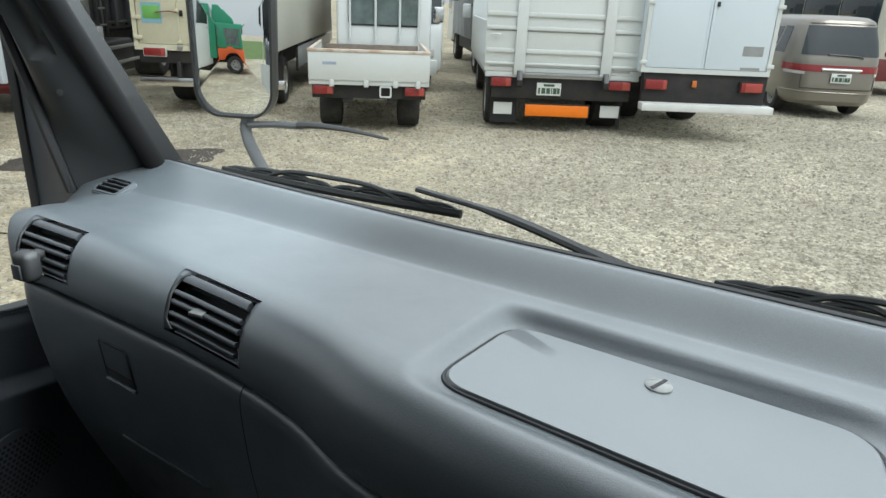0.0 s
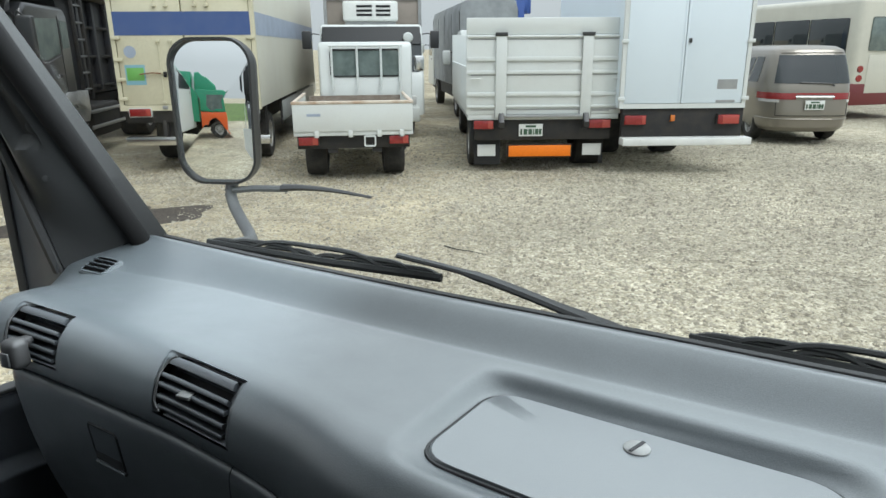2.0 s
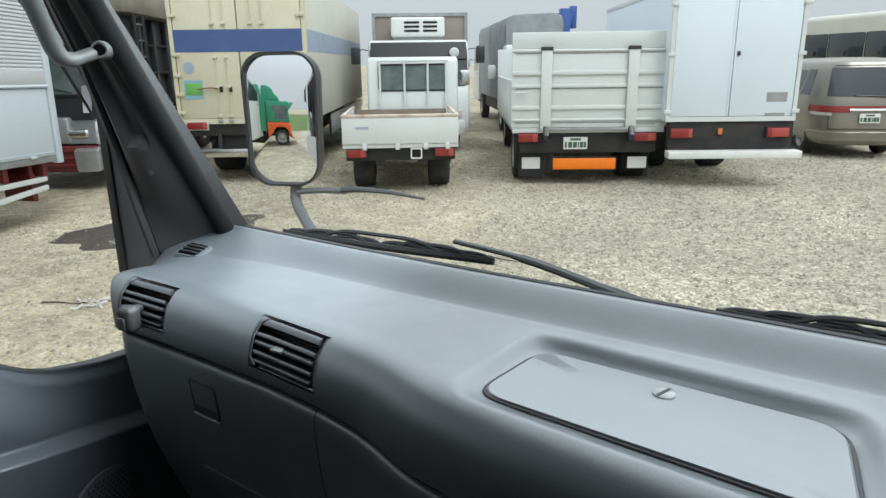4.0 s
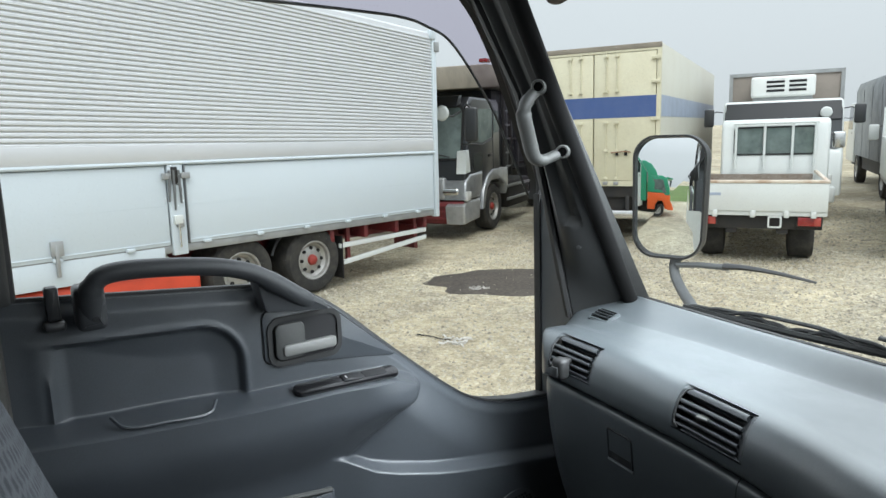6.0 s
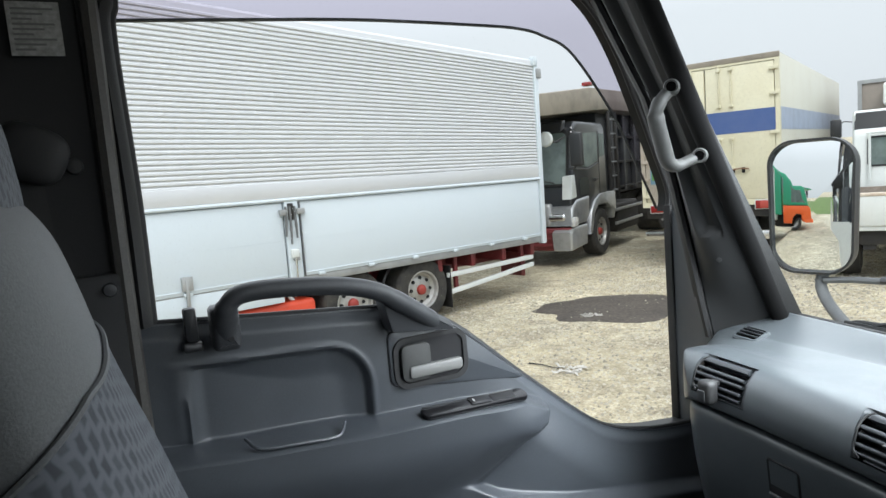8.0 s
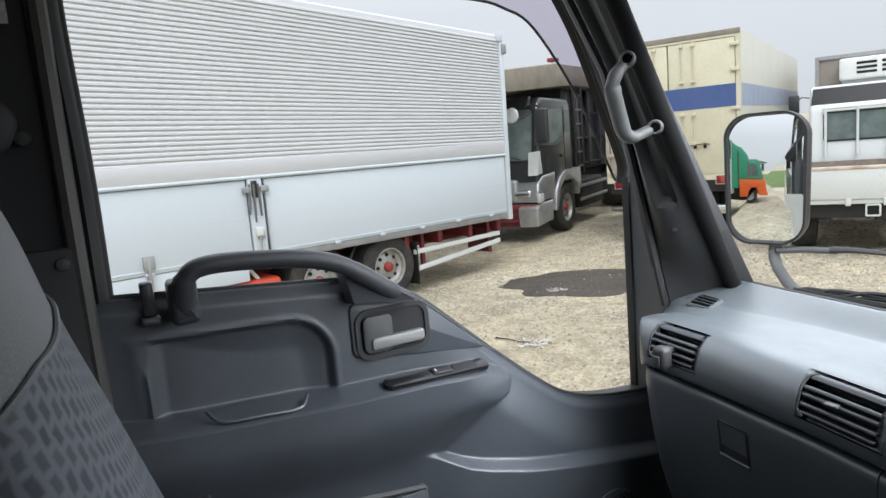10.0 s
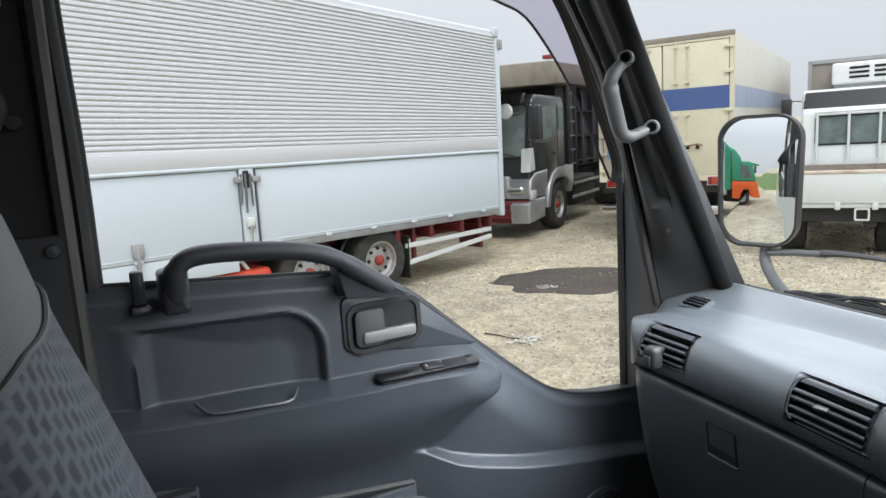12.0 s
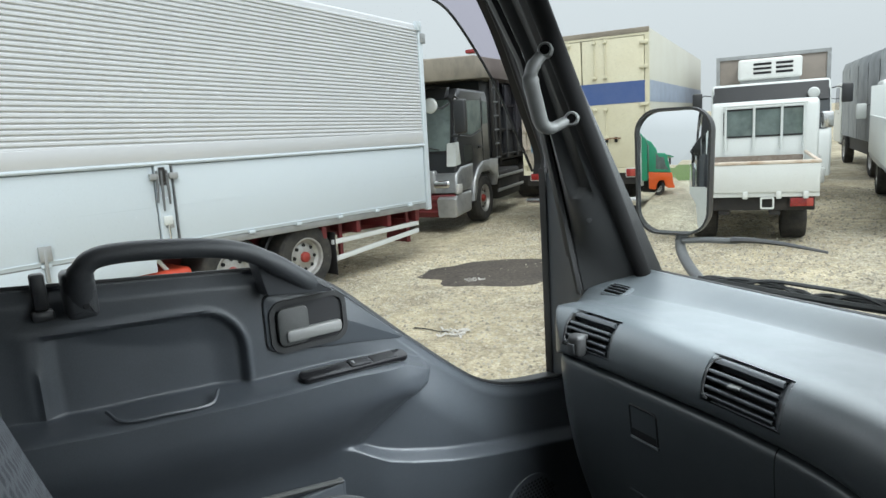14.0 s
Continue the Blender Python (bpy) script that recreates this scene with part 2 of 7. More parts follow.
GLOSSBLACK = material("gloss_black_plastic", (0.008, 0.008, 0.009), 0.2, spec=0.6, grain=0.1, grain_size=400)
LAMPPANEL = material("dark_silver_panel", (0.37, 0.38, 0.385), 0.32, metal=0.6, coat=0.3, stain=0.4, stain_size=5, stain_color=(0.12, 0.12, 0.12))


# ---- mesh helpers ----
def mesh_of(bm, name, mat, smooth=True, angle=38):
    bmesh.ops.remove_doubles(bm, verts=bm.verts, dist=1e-5)
    bmesh.ops.recalc_face_normals(bm, faces=bm.faces)
    me = bpy.data.meshes.new(name)
    bm.to_mesh(me)
    bm.free()
    if smooth:
        for p in me.polygons:
            p.use_smooth = True
        me.set_sharp_from_angle(angle=radians(angle))
    for m in (mat if isinstance(mat, (list, tuple)) else [mat]):
        me.materials.append(m)
    return me


def part(name, bm, mat, parent, label="", kind="", smooth=True, angle=38):
    ob = new(name, mesh_of(bm, name, mat, smooth, angle))
    ob.parent = parent
    return tagged(ob, label, kind=kind)


def thing(name, bm, mat, label, category, group="", kind="", smooth=True):
    return tagged(new(name, mesh_of(bm, name, mat, smooth)), label, category, group, kind)


def holder(name, m, label, category, group="", kind=""):
    ob = new(name)
    ob.matrix_world = m
    ob.empty_display_size = 0.2
    return tagged(ob, label, category, group, kind)


def box(x0, x1, y0, y1, z0, z1, bevel=0.0, bm=None, segs=2):
    own = bmesh.new()
    bmesh.ops.create_cube(own, size=1.0, matrix=Matrix.Translation(((x0 + x1) / 2, (y0 + y1) / 2, (z0 + z1) / 2)) @ Matrix.Diagonal((abs(x1 - x0), abs(y1 - y0), abs(z1 - z0), 1)))
    if bevel > 0:
        bmesh.ops.bevel(own, geom=own.edges[:], offset=bevel, segments=segs, affect="EDGES", profile=0.5)
    return join(bm, own)


def join(bm, other):
    if bm is None:
        return other
    me = bpy.data.meshes.new("tmp")
    other.to_mesh(me)
    other.free()
    bm.from_mesh(me)
    bpy.data.meshes.remove(me)
    return bm


def move(bm, m):
    bmesh.ops.transform(bm, matrix=m, verts=bm.verts)
    return bm


def spline(points, n):
    """A smooth run of n points through the given ones (Catmull-Rom)."""
    p = [Vector(q) for q in points]
    p = [2 * p[0] - p[1]] + p + [2 * p[-1] - p[-2]]
    out = []
    spans = len(p) - 3
    for i in range(n):
        u = i / (n - 1) * spans
        k = min(int(u), spans - 1)
        f = u - k
        a, b, c, d = p[k:k + 4]
        out.append(0.5 * ((2 * b) + (c - a) * f + (2 * a - 5 * b + 4 * c - d) * f * f + (3 * b - a - 3 * c + d) * f ** 3))
    return out


def tube(points, radius, sides=10, bm=None, flat=1.0, up=(0, 0, 1), closed=False):
    """A tube along points; radius may be a list; flat squeezes it along its second axis."""
    own = bmesh.new()
    pts = [Vector(q) for q in points]
    rings = []
    n = len(pts)
    for i, q in enumerate(pts):
        if closed:
            d = pts[(i + 1) % n] - pts[i - 1]
        else:
            d = pts[min(i + 1, n - 1)] - pts[max(i - 1, 0)]
        d.normalize()
        s = d.cross(Vector(up))
        if s.length < 1e-4:
            s = d.cross(Vector((1, 0, 0)))
        s.normalize()
        w = s.cross(d)
        r = radius[i] if isinstance(radius, (list, tuple)) else radius
        rings.append([own.verts.new(q + s * (r * math.cos(a)) + w * (r * flat * math.sin(a))) for a in [2 * math.pi * k / sides for k in range(sides)]])
    m = n if closed else n - 1
    for i in range(m):
        a, b = rings[i], rings[(i + 1) % n]
        for k in range(sides):
            own.faces.new((a[k], a[(k + 1) % sides], b[(k + 1) % sides], b[k]))
    if not closed:
        own.faces.new(rings[0][::-1])
        own.faces.new(rings[-1])
    return join(bm, own)


def turned(profile, sides=28, axis="X", bm=None, caps=True):
    """A body of revolution from (radius, along) pairs round an axis."""
    own = bmesh.new()
    rings = []
    for r, a in profile:
        ring = []
        for k in range(sides):
            c, s = r * math.cos(2 * math.pi * k / sides), r * math.sin(2 * math.pi * k / sides)
            ring.append(own.verts.new((a, c, s) if axis == "X" else ((c, a, s) if axis == "Y" else (c, s, a))))
        rings.append(ring)
    for a, b in zip(rings, rings[1:]):
        for k in range(sides):
            own.faces.new((a[k], a[(k + 1) % sides], b[(k + 1) % sides], b[k]))
    if caps:
        own.faces.new(rings[0][::-1])
        own.faces.new(rings[-1])
    return join(bm, own)


def slab(outline, a0, a1, axis="X", bm=None, bevel=0.0, segs=2):
    """An outline of pairs drawn out between a0 and a1 along an axis. X: pairs are (y, z); Y: (x, z); Z: (x, y)."""
    own = bmesh.new()

    def at(p, a):
        return (a, p[0], p[1]) if axis == "X" else ((p[0], a, p[1]) if axis == "Y" else (p[0], p[1], a))
    lo = [own.verts.new(at(p, a0)) for p in outline]
    hi = [own.verts.new(at(p, a1)) for p in outline]
    n = len(outline)
    own.faces.new(lo[::-1])
    own.faces.new(hi)
    for i in range(n):
        own.faces.new((lo[i], lo[(i + 1) % n], hi[(i + 1) % n], hi[i]))
    bmesh.ops.recalc_face_normals(own, faces=own.faces)
    if bevel > 0:
        rim = [e for e in own.edges if len({round((v.co.x, v.co.y, v.co.z)["XYZ".index(axis)], 5) for v in e.verts}) == 1]
        bmesh.ops.bevel(own, geom=rim, offset=bevel, segments=segs, affect="EDGES", profile=0.5)
    return join(bm, own)


def rounded(x0, x1, y0, y1, r, n=6):
    out = []
    for cx, cy, a in ((x1 - r, y1 - r, 0), (x0 + r, y1 - r, 90), (x0 + r, y0 + r, 180), (x1 - r, y0 + r, 270)):
        out += [(cx + r * math.cos(radians(a + 90 * k / n)), cy + r * math.sin(radians(a + 90 * k / n))) for k in range(n + 1)]
    return out


def ring(outer, inner, a0, a1, axis="X", bm=None):
    """A flat frame between two outlines with as many points each."""
    own = bmesh.new()

    def at(p, a):
        return (a, p[0], p[1]) if axis == "X" else ((p[0], a, p[1]) if axis == "Y" else (p[0], p[1], a))
    n = len(outer)
    rows = [[own.verts.new(at(p, a)) for p in o] for o, a in ((outer, a0), (outer, a1), (inner, a1), (inner, a0))]
    for q in range(4):
        a, b = rows[q], rows[(q + 1) % 4]
        for i in range(n):
            own.faces.new((a[i], a[(i + 1) % n], b[(i + 1) % n], b[i]))
    return join(bm, own)


def sheet(fn, us, vs, keep=None, bm=None):
    """A grid surface: fn(u, v) gives the place; keep(u, v) leaves faces out."""
    own = bmesh.new()
    g = [[own.verts.new(fn(u, v)) for v in vs] for u in us]
    for i in range(len(us) - 1):
        for j in range(len(vs) - 1):
            if keep is None or keep((us[i] + us[i + 1]) / 2, (vs[j] + vs[j + 1]) / 2):
                own.faces.new((g[i][j], g[i + 1][j], g[i + 1][j + 1], g[i][j + 1]))
    loose = [v for v in own.verts if not v.link_faces]
    bmesh.ops.delete(own, geom=loose, context="VERTS")
    return join(bm, own)


def steps(a, b, n):
    return [a + (b - a) * i / (n - 1) for i in range(n)]


def ease(a, b, x):
    t = max(0.0, min(1.0, (x - a) / (b - a)))
    return t * t * (3 - 2 * t)


def curve(x, pairs):
    if x <= pairs[0][0]:
        return pairs[0][1]
    for (x0, y0), (x1, y1) in zip(pairs, pairs[1:]):
        if x <= x1:
            f = (x - x0) / (x1 - x0)
            return y0 + (y1 - y0) * f
    return pairs[-1][1]


# ---- ground ----
def gravel_material():
    m = bpy.data.materials.new("gravel")
    m.use_nodes = True
    nt = m.node_tree
    b = nt.nodes["Principled BSDF"]
    b.inputs["Roughness"].default_value = 0.9
    tc = nt.nodes.new("ShaderNodeTexCoord")
    v1 = nt.nodes.new("ShaderNodeTexVoronoi")
    v1.inputs["Scale"].default_value = 27
    v2 = nt.nodes.new("ShaderNodeTexVoronoi")
    v2.inputs["Scale"].default_value = 60
    big = nt.nodes.new("ShaderNodeTexNoise")
    big.inputs["Scale"].default_value = 0.55
    big.inputs["Detail"].default_value = 8
    big.inputs["Roughness"].default_value = 0.65
    mid = nt.nodes.new("ShaderNodeTexNoise")
    mid.inputs["Scale"].default_value = 5.0
    mid.inputs["Detail"].default_value = 6
    for n in (v1, v2, big, mid):
        nt.links.new(tc.outputs["Object"], n.inputs["Vector"])
    r1 = nt.nodes.new("ShaderNodeValToRGB")
    r1.color_ramp.elements[0].color = (0.135, 0.120, 0.086, 1)
    r1.color_ramp.elements[1].color = (0.78, 0.735, 0.595, 1)
    e = r1.color_ramp.elements.new(0.5)
    e.color = (0.440, 0.402, 0.295, 1)
    sep = nt.nodes.new("ShaderNodeSeparateColor")
    nt.links.new(v1.outputs["Color"], sep.inputs[0])
    sep2 = nt.nodes.new("ShaderNodeSeparateColor")
    nt.links.new(v2.outputs["Color"], sep2.inputs[0])
    mixv = nt.nodes.new("ShaderNodeMix")
    mixv.inputs[0].default_value = 0.5
    nt.links.new(sep.outputs[0], mixv.inputs[2])
    nt.links.new(sep2.outputs[1], mixv.inputs[3])
    nt.links.new(mixv.outputs[0], r1.inputs["Fac"])
    sand = nt.nodes.new("ShaderNodeMix")
    sand.data_type = "RGBA"
    sand.inputs[7].default_value = (0.330, 0.275, 0.175, 1)
    rb = nt.nodes.new("ShaderNodeValToRGB")
    rb.color_ramp.elements[0].position, rb.color_ramp.elements[1].position = 0.32, 0.52
    rb.color_ramp.elements[1].color = (0.92, 0.92, 0.92, 1)
    nt.links.new(big.outputs["Fac"], rb.inputs["Fac"])
    # the yard turns from grey gravel to sandy earth towards the long truck
    sx = nt.nodes.new("ShaderNodeSeparateXYZ")
    nt.links.new(tc.outputs["Object"], sx.inputs[0])
    zone = nt.nodes.new("ShaderNodeMapRange")
    zone.inputs[1].default_value, zone.inputs[2].default_value = -1.2, -3.4
    zone.inputs[3].default_value, zone.inputs[4].default_value = 0.10, 0.64
    nt.links.new(sx.outputs["X"], zone.inputs[0])
    both = nt.nodes.new("ShaderNodeMath")
    both.operation = "MULTIPLY"
    nt.links.new(rb.outputs["Color"], both.inputs[0])
    nt.links.new(zone.outputs[0], both.inputs[1])
    dn = nt.nodes.new("ShaderNodeTexNoise")
    dn.inputs["Scale"].default_value = 1.5
    dn.inputs["Detail"].default_value = 7
    dn.inputs["Roughness"].default_value = 0.7
    nt.links.new(tc.outputs["Object"], dn.inputs["Vector"])
    dr = nt.nodes.new("ShaderNodeValToRGB")
    dr.color_ramp.elements[0].position, dr.color_ramp.elements[1].position = 0.42, 0.64
    dr.color_ramp.elements[0].color = (0.480, 0.405, 0.255, 1)
    dr.color_ramp.elements[1].color = (0.235, 0.188, 0.118, 1)
    nt.links.new(dn.outputs["Fac"], dr.inputs["Fac"])
    nt.links.new(dr.outputs["Color"], sand.inputs[7])
    nt.links.new(both.outputs[0], sand.inputs[0])
    nt.links.new(r1.outputs["Color"], sand.inputs[6])
    mm = nt.nodes.new("ShaderNodeMapRange")
    mm.inputs[1].default_value, mm.inputs[2].default_value = 0.3, 0.7
    mm.inputs[3].default_value, mm.inputs[4].default_value = 0.82, 1.16
    nt.links.new(mid.outputs["Fac"], mm.inputs[0])
    mul = nt.nodes.new("ShaderNodeMix")
    mul.data_type = "RGBA"
    mul.blend_type = "MULTIPLY"
    mul.inputs[0].default_value = 1
    nt.links.new(sand.outputs[2], mul.inputs[6])
    nt.links.new(mm.outputs[0], mul.inputs[7])
    far = nt.nodes.new("ShaderNodeTexNoise")
    far.inputs["Scale"].default_value = 0.33
    far.inputs["Detail"].default_value = 3
    nt.links.new(tc.outputs["Object"], far.inputs["Vector"])
    fm = nt.nodes.new("ShaderNodeMapRange")
    fm.inputs[1].default_value, fm.inputs[2].default_value = 0.35, 0.65
    fm.inputs[3].default_value, fm.inputs[4].default_value = 0.72, 1.18
    nt.links.new(far.outputs["Fac"], fm.inputs[0])
    mul2 = nt.nodes.new("ShaderNodeMix")
    mul2.data_type = "RGBA"
    mul2.blend_type = "MULTIPLY"
    mul2.inputs[0].default_value = 1
    nt.links.new(mul.outputs[2], mul2.inputs[6])
    nt.links.new(fm.outputs[0], mul2.inputs[7])
    nt.links.new(mul2.outputs[2], b.inputs["Base Color"])
    bp = nt.nodes.new("ShaderNodeBump")
    bp.inputs["Strength"].default_value = 0.9
    bp.inputs["Distance"].default_value = 0.03
    nt.links.new(v1.outputs["Distance"], bp.inputs["Height"])
    bp.invert = True
    nt.links.new(bp.outputs[0], b.inputs["Normal"])
    return m


def ground_height(x, y):
    return 0.02 * noise.noise((x * 0.35, y * 0.35, 2.0)) + 0.008 * noise.noise((x * 1.7, y * 1.7, 5.0))


GRAVEL = gravel_material()
gx = [-900, -300, -120, -60, -40, -30] + steps(-22, 10, 120) + [20, 30, 60, 120, 300, 900]
gy = [-900, -300, -120, -60, -30] + steps(-14, 24, 130) + [32, 45, 80, 150, 300, 900]
thing("ground", sheet(lambda x, y: (x, y, (ground_height(x, y) - 0.012) if -23 < x < 12 and -15 < y < 25 else -0.02), gx, gy), GRAVEL,
               "pale beige gravel yard, uneven and strewn with small stones", "ground", kind="structure")


def stones(count, x0, x1, y0, y1, lo, hi, seed):
    rnd = random.Random(seed)
    verts, faces = [], []
    base = [(1, 0, 0), (0, 1, 0), (-1, 0, 0), (0, -1, 0), (0, 0, 0.9)]
    for _ in range(count):
        x, y = rnd.uniform(x0, x1), rnd.uniform(y0, y1)
        if (x + 5.93) ** 2 / 0.75 + (y - 5.3) ** 2 / 0.85 < 1 and rnd.random() < 0.93:
            continue
        if x < -2.6 and y < 9 and rnd.random() < 0.45:
            continue
        r = rnd.uniform(lo, hi) * rnd.uniform(0.6, 1.2)
        a = rnd.uniform(0, 6.28)
        z = ground_height(x, y) - 0.014
        n = len(verts)
        for bx, by, bz in base:
            bx, by = bx * rnd.uniform(0.6, 1.3), by * rnd.uniform(0.6, 1.3)
            verts.append((x + r * (bx * math.cos(a) - by * math.sin(a)), y + r * (bx * math.sin(a) + by * math.cos(a)), z + r * bz))
        faces += [(n, n + 1, n + 4), (n + 1, n + 2, n + 4), (n + 2, n + 3, n + 4), (n + 3, n, n + 4)]
    me = bpy.data.meshes.new("loose_stones")
    me.from_pydata(verts, [], faces)
    return me


def stone_material():
    m = bpy.data.materials.new("loose_stone")
    m.use_nodes = True
    nt = m.node_tree
    b = nt.nodes["Principled BSDF"]
    b.inputs["Roughness"].default_value = 0.9
    ge = nt.nodes.new("ShaderNodeNewGeometry")
    r = nt.nodes.new("ShaderNodeValToRGB")
    r.color_ramp.elements[0].color = (0.20, 0.18, 0.14, 1)
    r.color_ramp.elements[1].color = (0.46, 0.425, 0.335, 1)
    e = r.color_ramp.elements.new(0.55)
    e.color = (0.40, 0.370, 0.295, 1)
    nt.links.new(ge.outputs["Random Per Island"], r.inputs["Fac"])
    nt.links.new(r.outputs["Color"], b.inputs["Base Color"])
    return m


STONE = stone_material()
for args in ((46000, -7.5, 4.5, 2.2, 9.0, 0.008, 0.024, 3), (18000, -9.0, 5.0, 7.0, 15.0, 0.014, 0.032, 4), (6000, -8.0, -2.6, 1.2, 7.0, 0.008, 0.022, 5)):
    me = stones(*args)
    me.materials.append(STONE)
    tagged(new("loose_stones", me), "loose pale stones scattered over the gravel yard", "stones", kind="stuff")


def patch_outline(cx, cy, rx, ry, turn, seed, n=48, rough=0.18):
    out = []
    for k in range(n):
        a = 2 * math.pi * k / n
        r = 1 + rough * noise.noise((math.cos(a) * 1.6 + seed, math.sin(a) * 1.6, seed)) * 2
        x, y = rx * r * math.cos(a), ry * r * math.sin(a)
        out.append((cx + x * math.cos(turn) - y * math.sin(turn), cy + x * math.sin(turn) + y * math.cos(turn)))
    return out


def ground_patch(name, outline, mat, label, category, lift=0.006):
    bm = bmesh.new()
    c = Vector((sum(p[0] for p in outline) / len(outline), sum(p[1] for p in outline) / len(outline), 0))
    rows = []
    for f in (0.0, 0.35, 0.7, 0.9, 1.0):
        row = []
        for p in outline:
            x, y = c.x + (p[0] - c.x) * f, c.y + (p[1] - c.y) * f
            row.append(bm.verts.new((x, y, ground_height(x, y) - 0.012 + (lift if f < 1 else -0.004))))
        rows.append(row)
    n = len(outline)
    for a, b in zip(rows, rows[1:]):
        for i in range(n):
            bm.faces.new((a[i], a[(i + 1) % n], b[(i + 1) % n], b[i]))
    return thing(name, bm, mat, label, category, kind="structure")


DAMP = material("damp_earth", (0.070, 0.057, 0.044), 0.75, grain=0.45, grain_size=30, stain=0.6, stain_size=2.5, stain_color=(0.03, 0.024, 0.02), bump=0.6, bump_size=40)
ground_patch("damp_patch", patch_outline(-5.95, 5.36, 1.12, 0.74, radians(52), 2.0, rough=0.26), DAMP, "dark damp patch of wet earth in the gravel", "damp patch")


# litter and twigs on the gravel
def scrap(cx, cy, length, wide, turn, seed, label):
    rnd = random.Random(seed)
    h = holder("litter_scrap", pose(cx, cy, ground_height(cx, cy) - 0.008, 0, 0, turn), label, "litter")
    for k in range(15):
        x, y, a = rnd.uniform(-0.6, 0.6) * length, rnd.uniform(-0.6, 0.6) * wide, rnd.uniform(-0.8, 0.8)
        w, d = rnd.uniform(0.15, 0.55) * length, rnd.uniform(0.05, 0.16) * wide
        ph = rnd.uniform(0, 6)
        part("shred", move(sheet(lambda u, v: (u * w, v * d * (1 - 0.6 * abs(u)), 0.012 + 0.012 * math.sin(u * 5 + ph) + 0.008 * math.cos(v * 4 + ph)), steps(-0.5, 0.5, 9), steps(-0.5, 0.5, 4)), Matrix.Translation((x, y, 0)) @ Matrix.Rotation(a, 4, "Z")), SCRAP, h)


def twig(pts, r, seed):
    rnd = random.Random(seed)
    t = thing("twig", tube(spline([(x, y, ground_height(x, y) + 0.004) for x, y in pts], 14), [r * (1 - 0.05 * i) for i in range(14)], 6), RUBBER, "thin dark twig lying on the gravel", "twig")


scrap(-4.40, 3.39, 0.26, 0.16, 20, 3, "torn white scrap of litter lying on the gravel")
scrap(-5.80, 4.85, 0.16, 0.10, 60, 8, "small pale scrap lying in the damp patch")
twig([(-4.78, 3.25), (-4.64, 3.31), (-4.52, 3.33), (-4.44, 3.39)], 0.007, 1)
twig([(-2.05, 5.78), (-1.9, 5.72), (-1.75, 5.70), (-1.6, 5.64)], 0.006, 2)


# ---- the cab in which the camera is held ----
CREST = [(-0.86, 1.115), (-0.78, 1.10), (-0.5, 1.045), (-0.2, 0.995), (0.08, 0.955), (0.27, 0.925), (0.95, 0.84)]
ROLL = [(-0.86, 0.815), (-0.76, 0.806), (-0.63, 0.786), (-0.43, 0.748), (-0.33, 0.722), (-0.255, 0.700), (-0.216, 0.680), (-0.182, 0.662), (-0.13, 0.646), (-0.05, 0.622), (0.1, 0.585), (0.3, 0.545), (0.95, 0.49)]
LID = [(-0.121, 0.706), (-0.095, 0.860), (0.222, 0.800), (0.214, 0.630)]


def seam_height(x):
    return 1.350 - 0.010 * ease(-0.33, -0.15, x)


def smooth_curve(x, pairs, w=0.022):
    return sum(curve(x + d * w, pairs) for d in (-1, -0.5, 0, 0.5, 1)) / 5


def inside_lid(x, y, grow=0.0):
    """How far (x, y) lies inside the lid's outline, with soft corners."""
    total = 0.0
    n = len(LID)
    for i in range(n):
        (ax, ay), (bx, by) = LID[i], LID[(i + 1) % n]
        ex, ey = bx - ax, by - ay
        d = ((x - ax) * ey - (y - ay) * ex) / math.hypot(ex, ey)
        total += math.exp(-70 * max(-0.5, min(d, 0.5)))
    return -math.log(total) / 70 + grow


def lid_height(x, y):
    return 1.4160 + 0.0140 * max(0.0, min(1.0, (0.845 - y - 0.2 * x) / 0.165))


NV = 150


@functools.lru_cache(None)
def dash_profile(x):
    yc, yr = smooth_curve(x, CREST), smooth_curve(x, ROLL)
    zs = seam_height(x)
    k = 1 + 0.38 * ease(-0.50, -0.78, x)
    pts = [(yc + 0.05, 1.415), (yc + 0.016, 1.446), (yc - 0.004, 1.4552), (yc - 0.021, 1.4515), (yc - 0.063 * k, 1.4308), (yc - 0.080 * k, 1.4274), (yc - 0.118 * k, 1.4266),
           (0.5 * (yc - 0.118 * k) + 0.5 * (yr + 0.09), 1.4280), (yr + 0.09, 1.4315), (yr + 0.055, 1.4335), (yr + 0.03, 1.4275), (yr + 0.012, 1.411), (yr + 0.002, 1.387), (yr, 0.5 * (1.384 + zs)), (yr + 0.004, zs + 0.006), (yr + 0.020, zs - 0.002)]
    return spline([(0, a, b) for a, b in pts], NV)


def dash_point(x, v):
    p = dash_profile(x)
    k = min(int(v), len(p) - 2)
    q = p[k].lerp(p[k + 1], v - k)
    y, z = q.y, q.z
    s = max(0.0, min(1.0, (-0.735 - x) / 0.125))
    c = 1 - math.sqrt(max(0.0, 1 - s * s))
    drop = ease(1.03, 0.93, y)
    z -= 0.055 * c * drop
    if x < -0.735:
        y = max(y, 0.80 + 0.15 * ((-0.735 - x) / 0.125) ** 2 + 0.1 * (y - 0.8))
    d = inside_lid(x, y, 0.026)
    if d > 0 and y > smooth_curve(x, ROLL) + 0.03:
        z += (lid_height(x, y) - 0.004 - z) * ease(0.0, 0.025, d) - 0.010 * ease(0.025, 0.034, d)
    return (x, y, z)


VENTS = {"outer": (-0.751, -0.634), "inner": (-0.450, -0.324)}


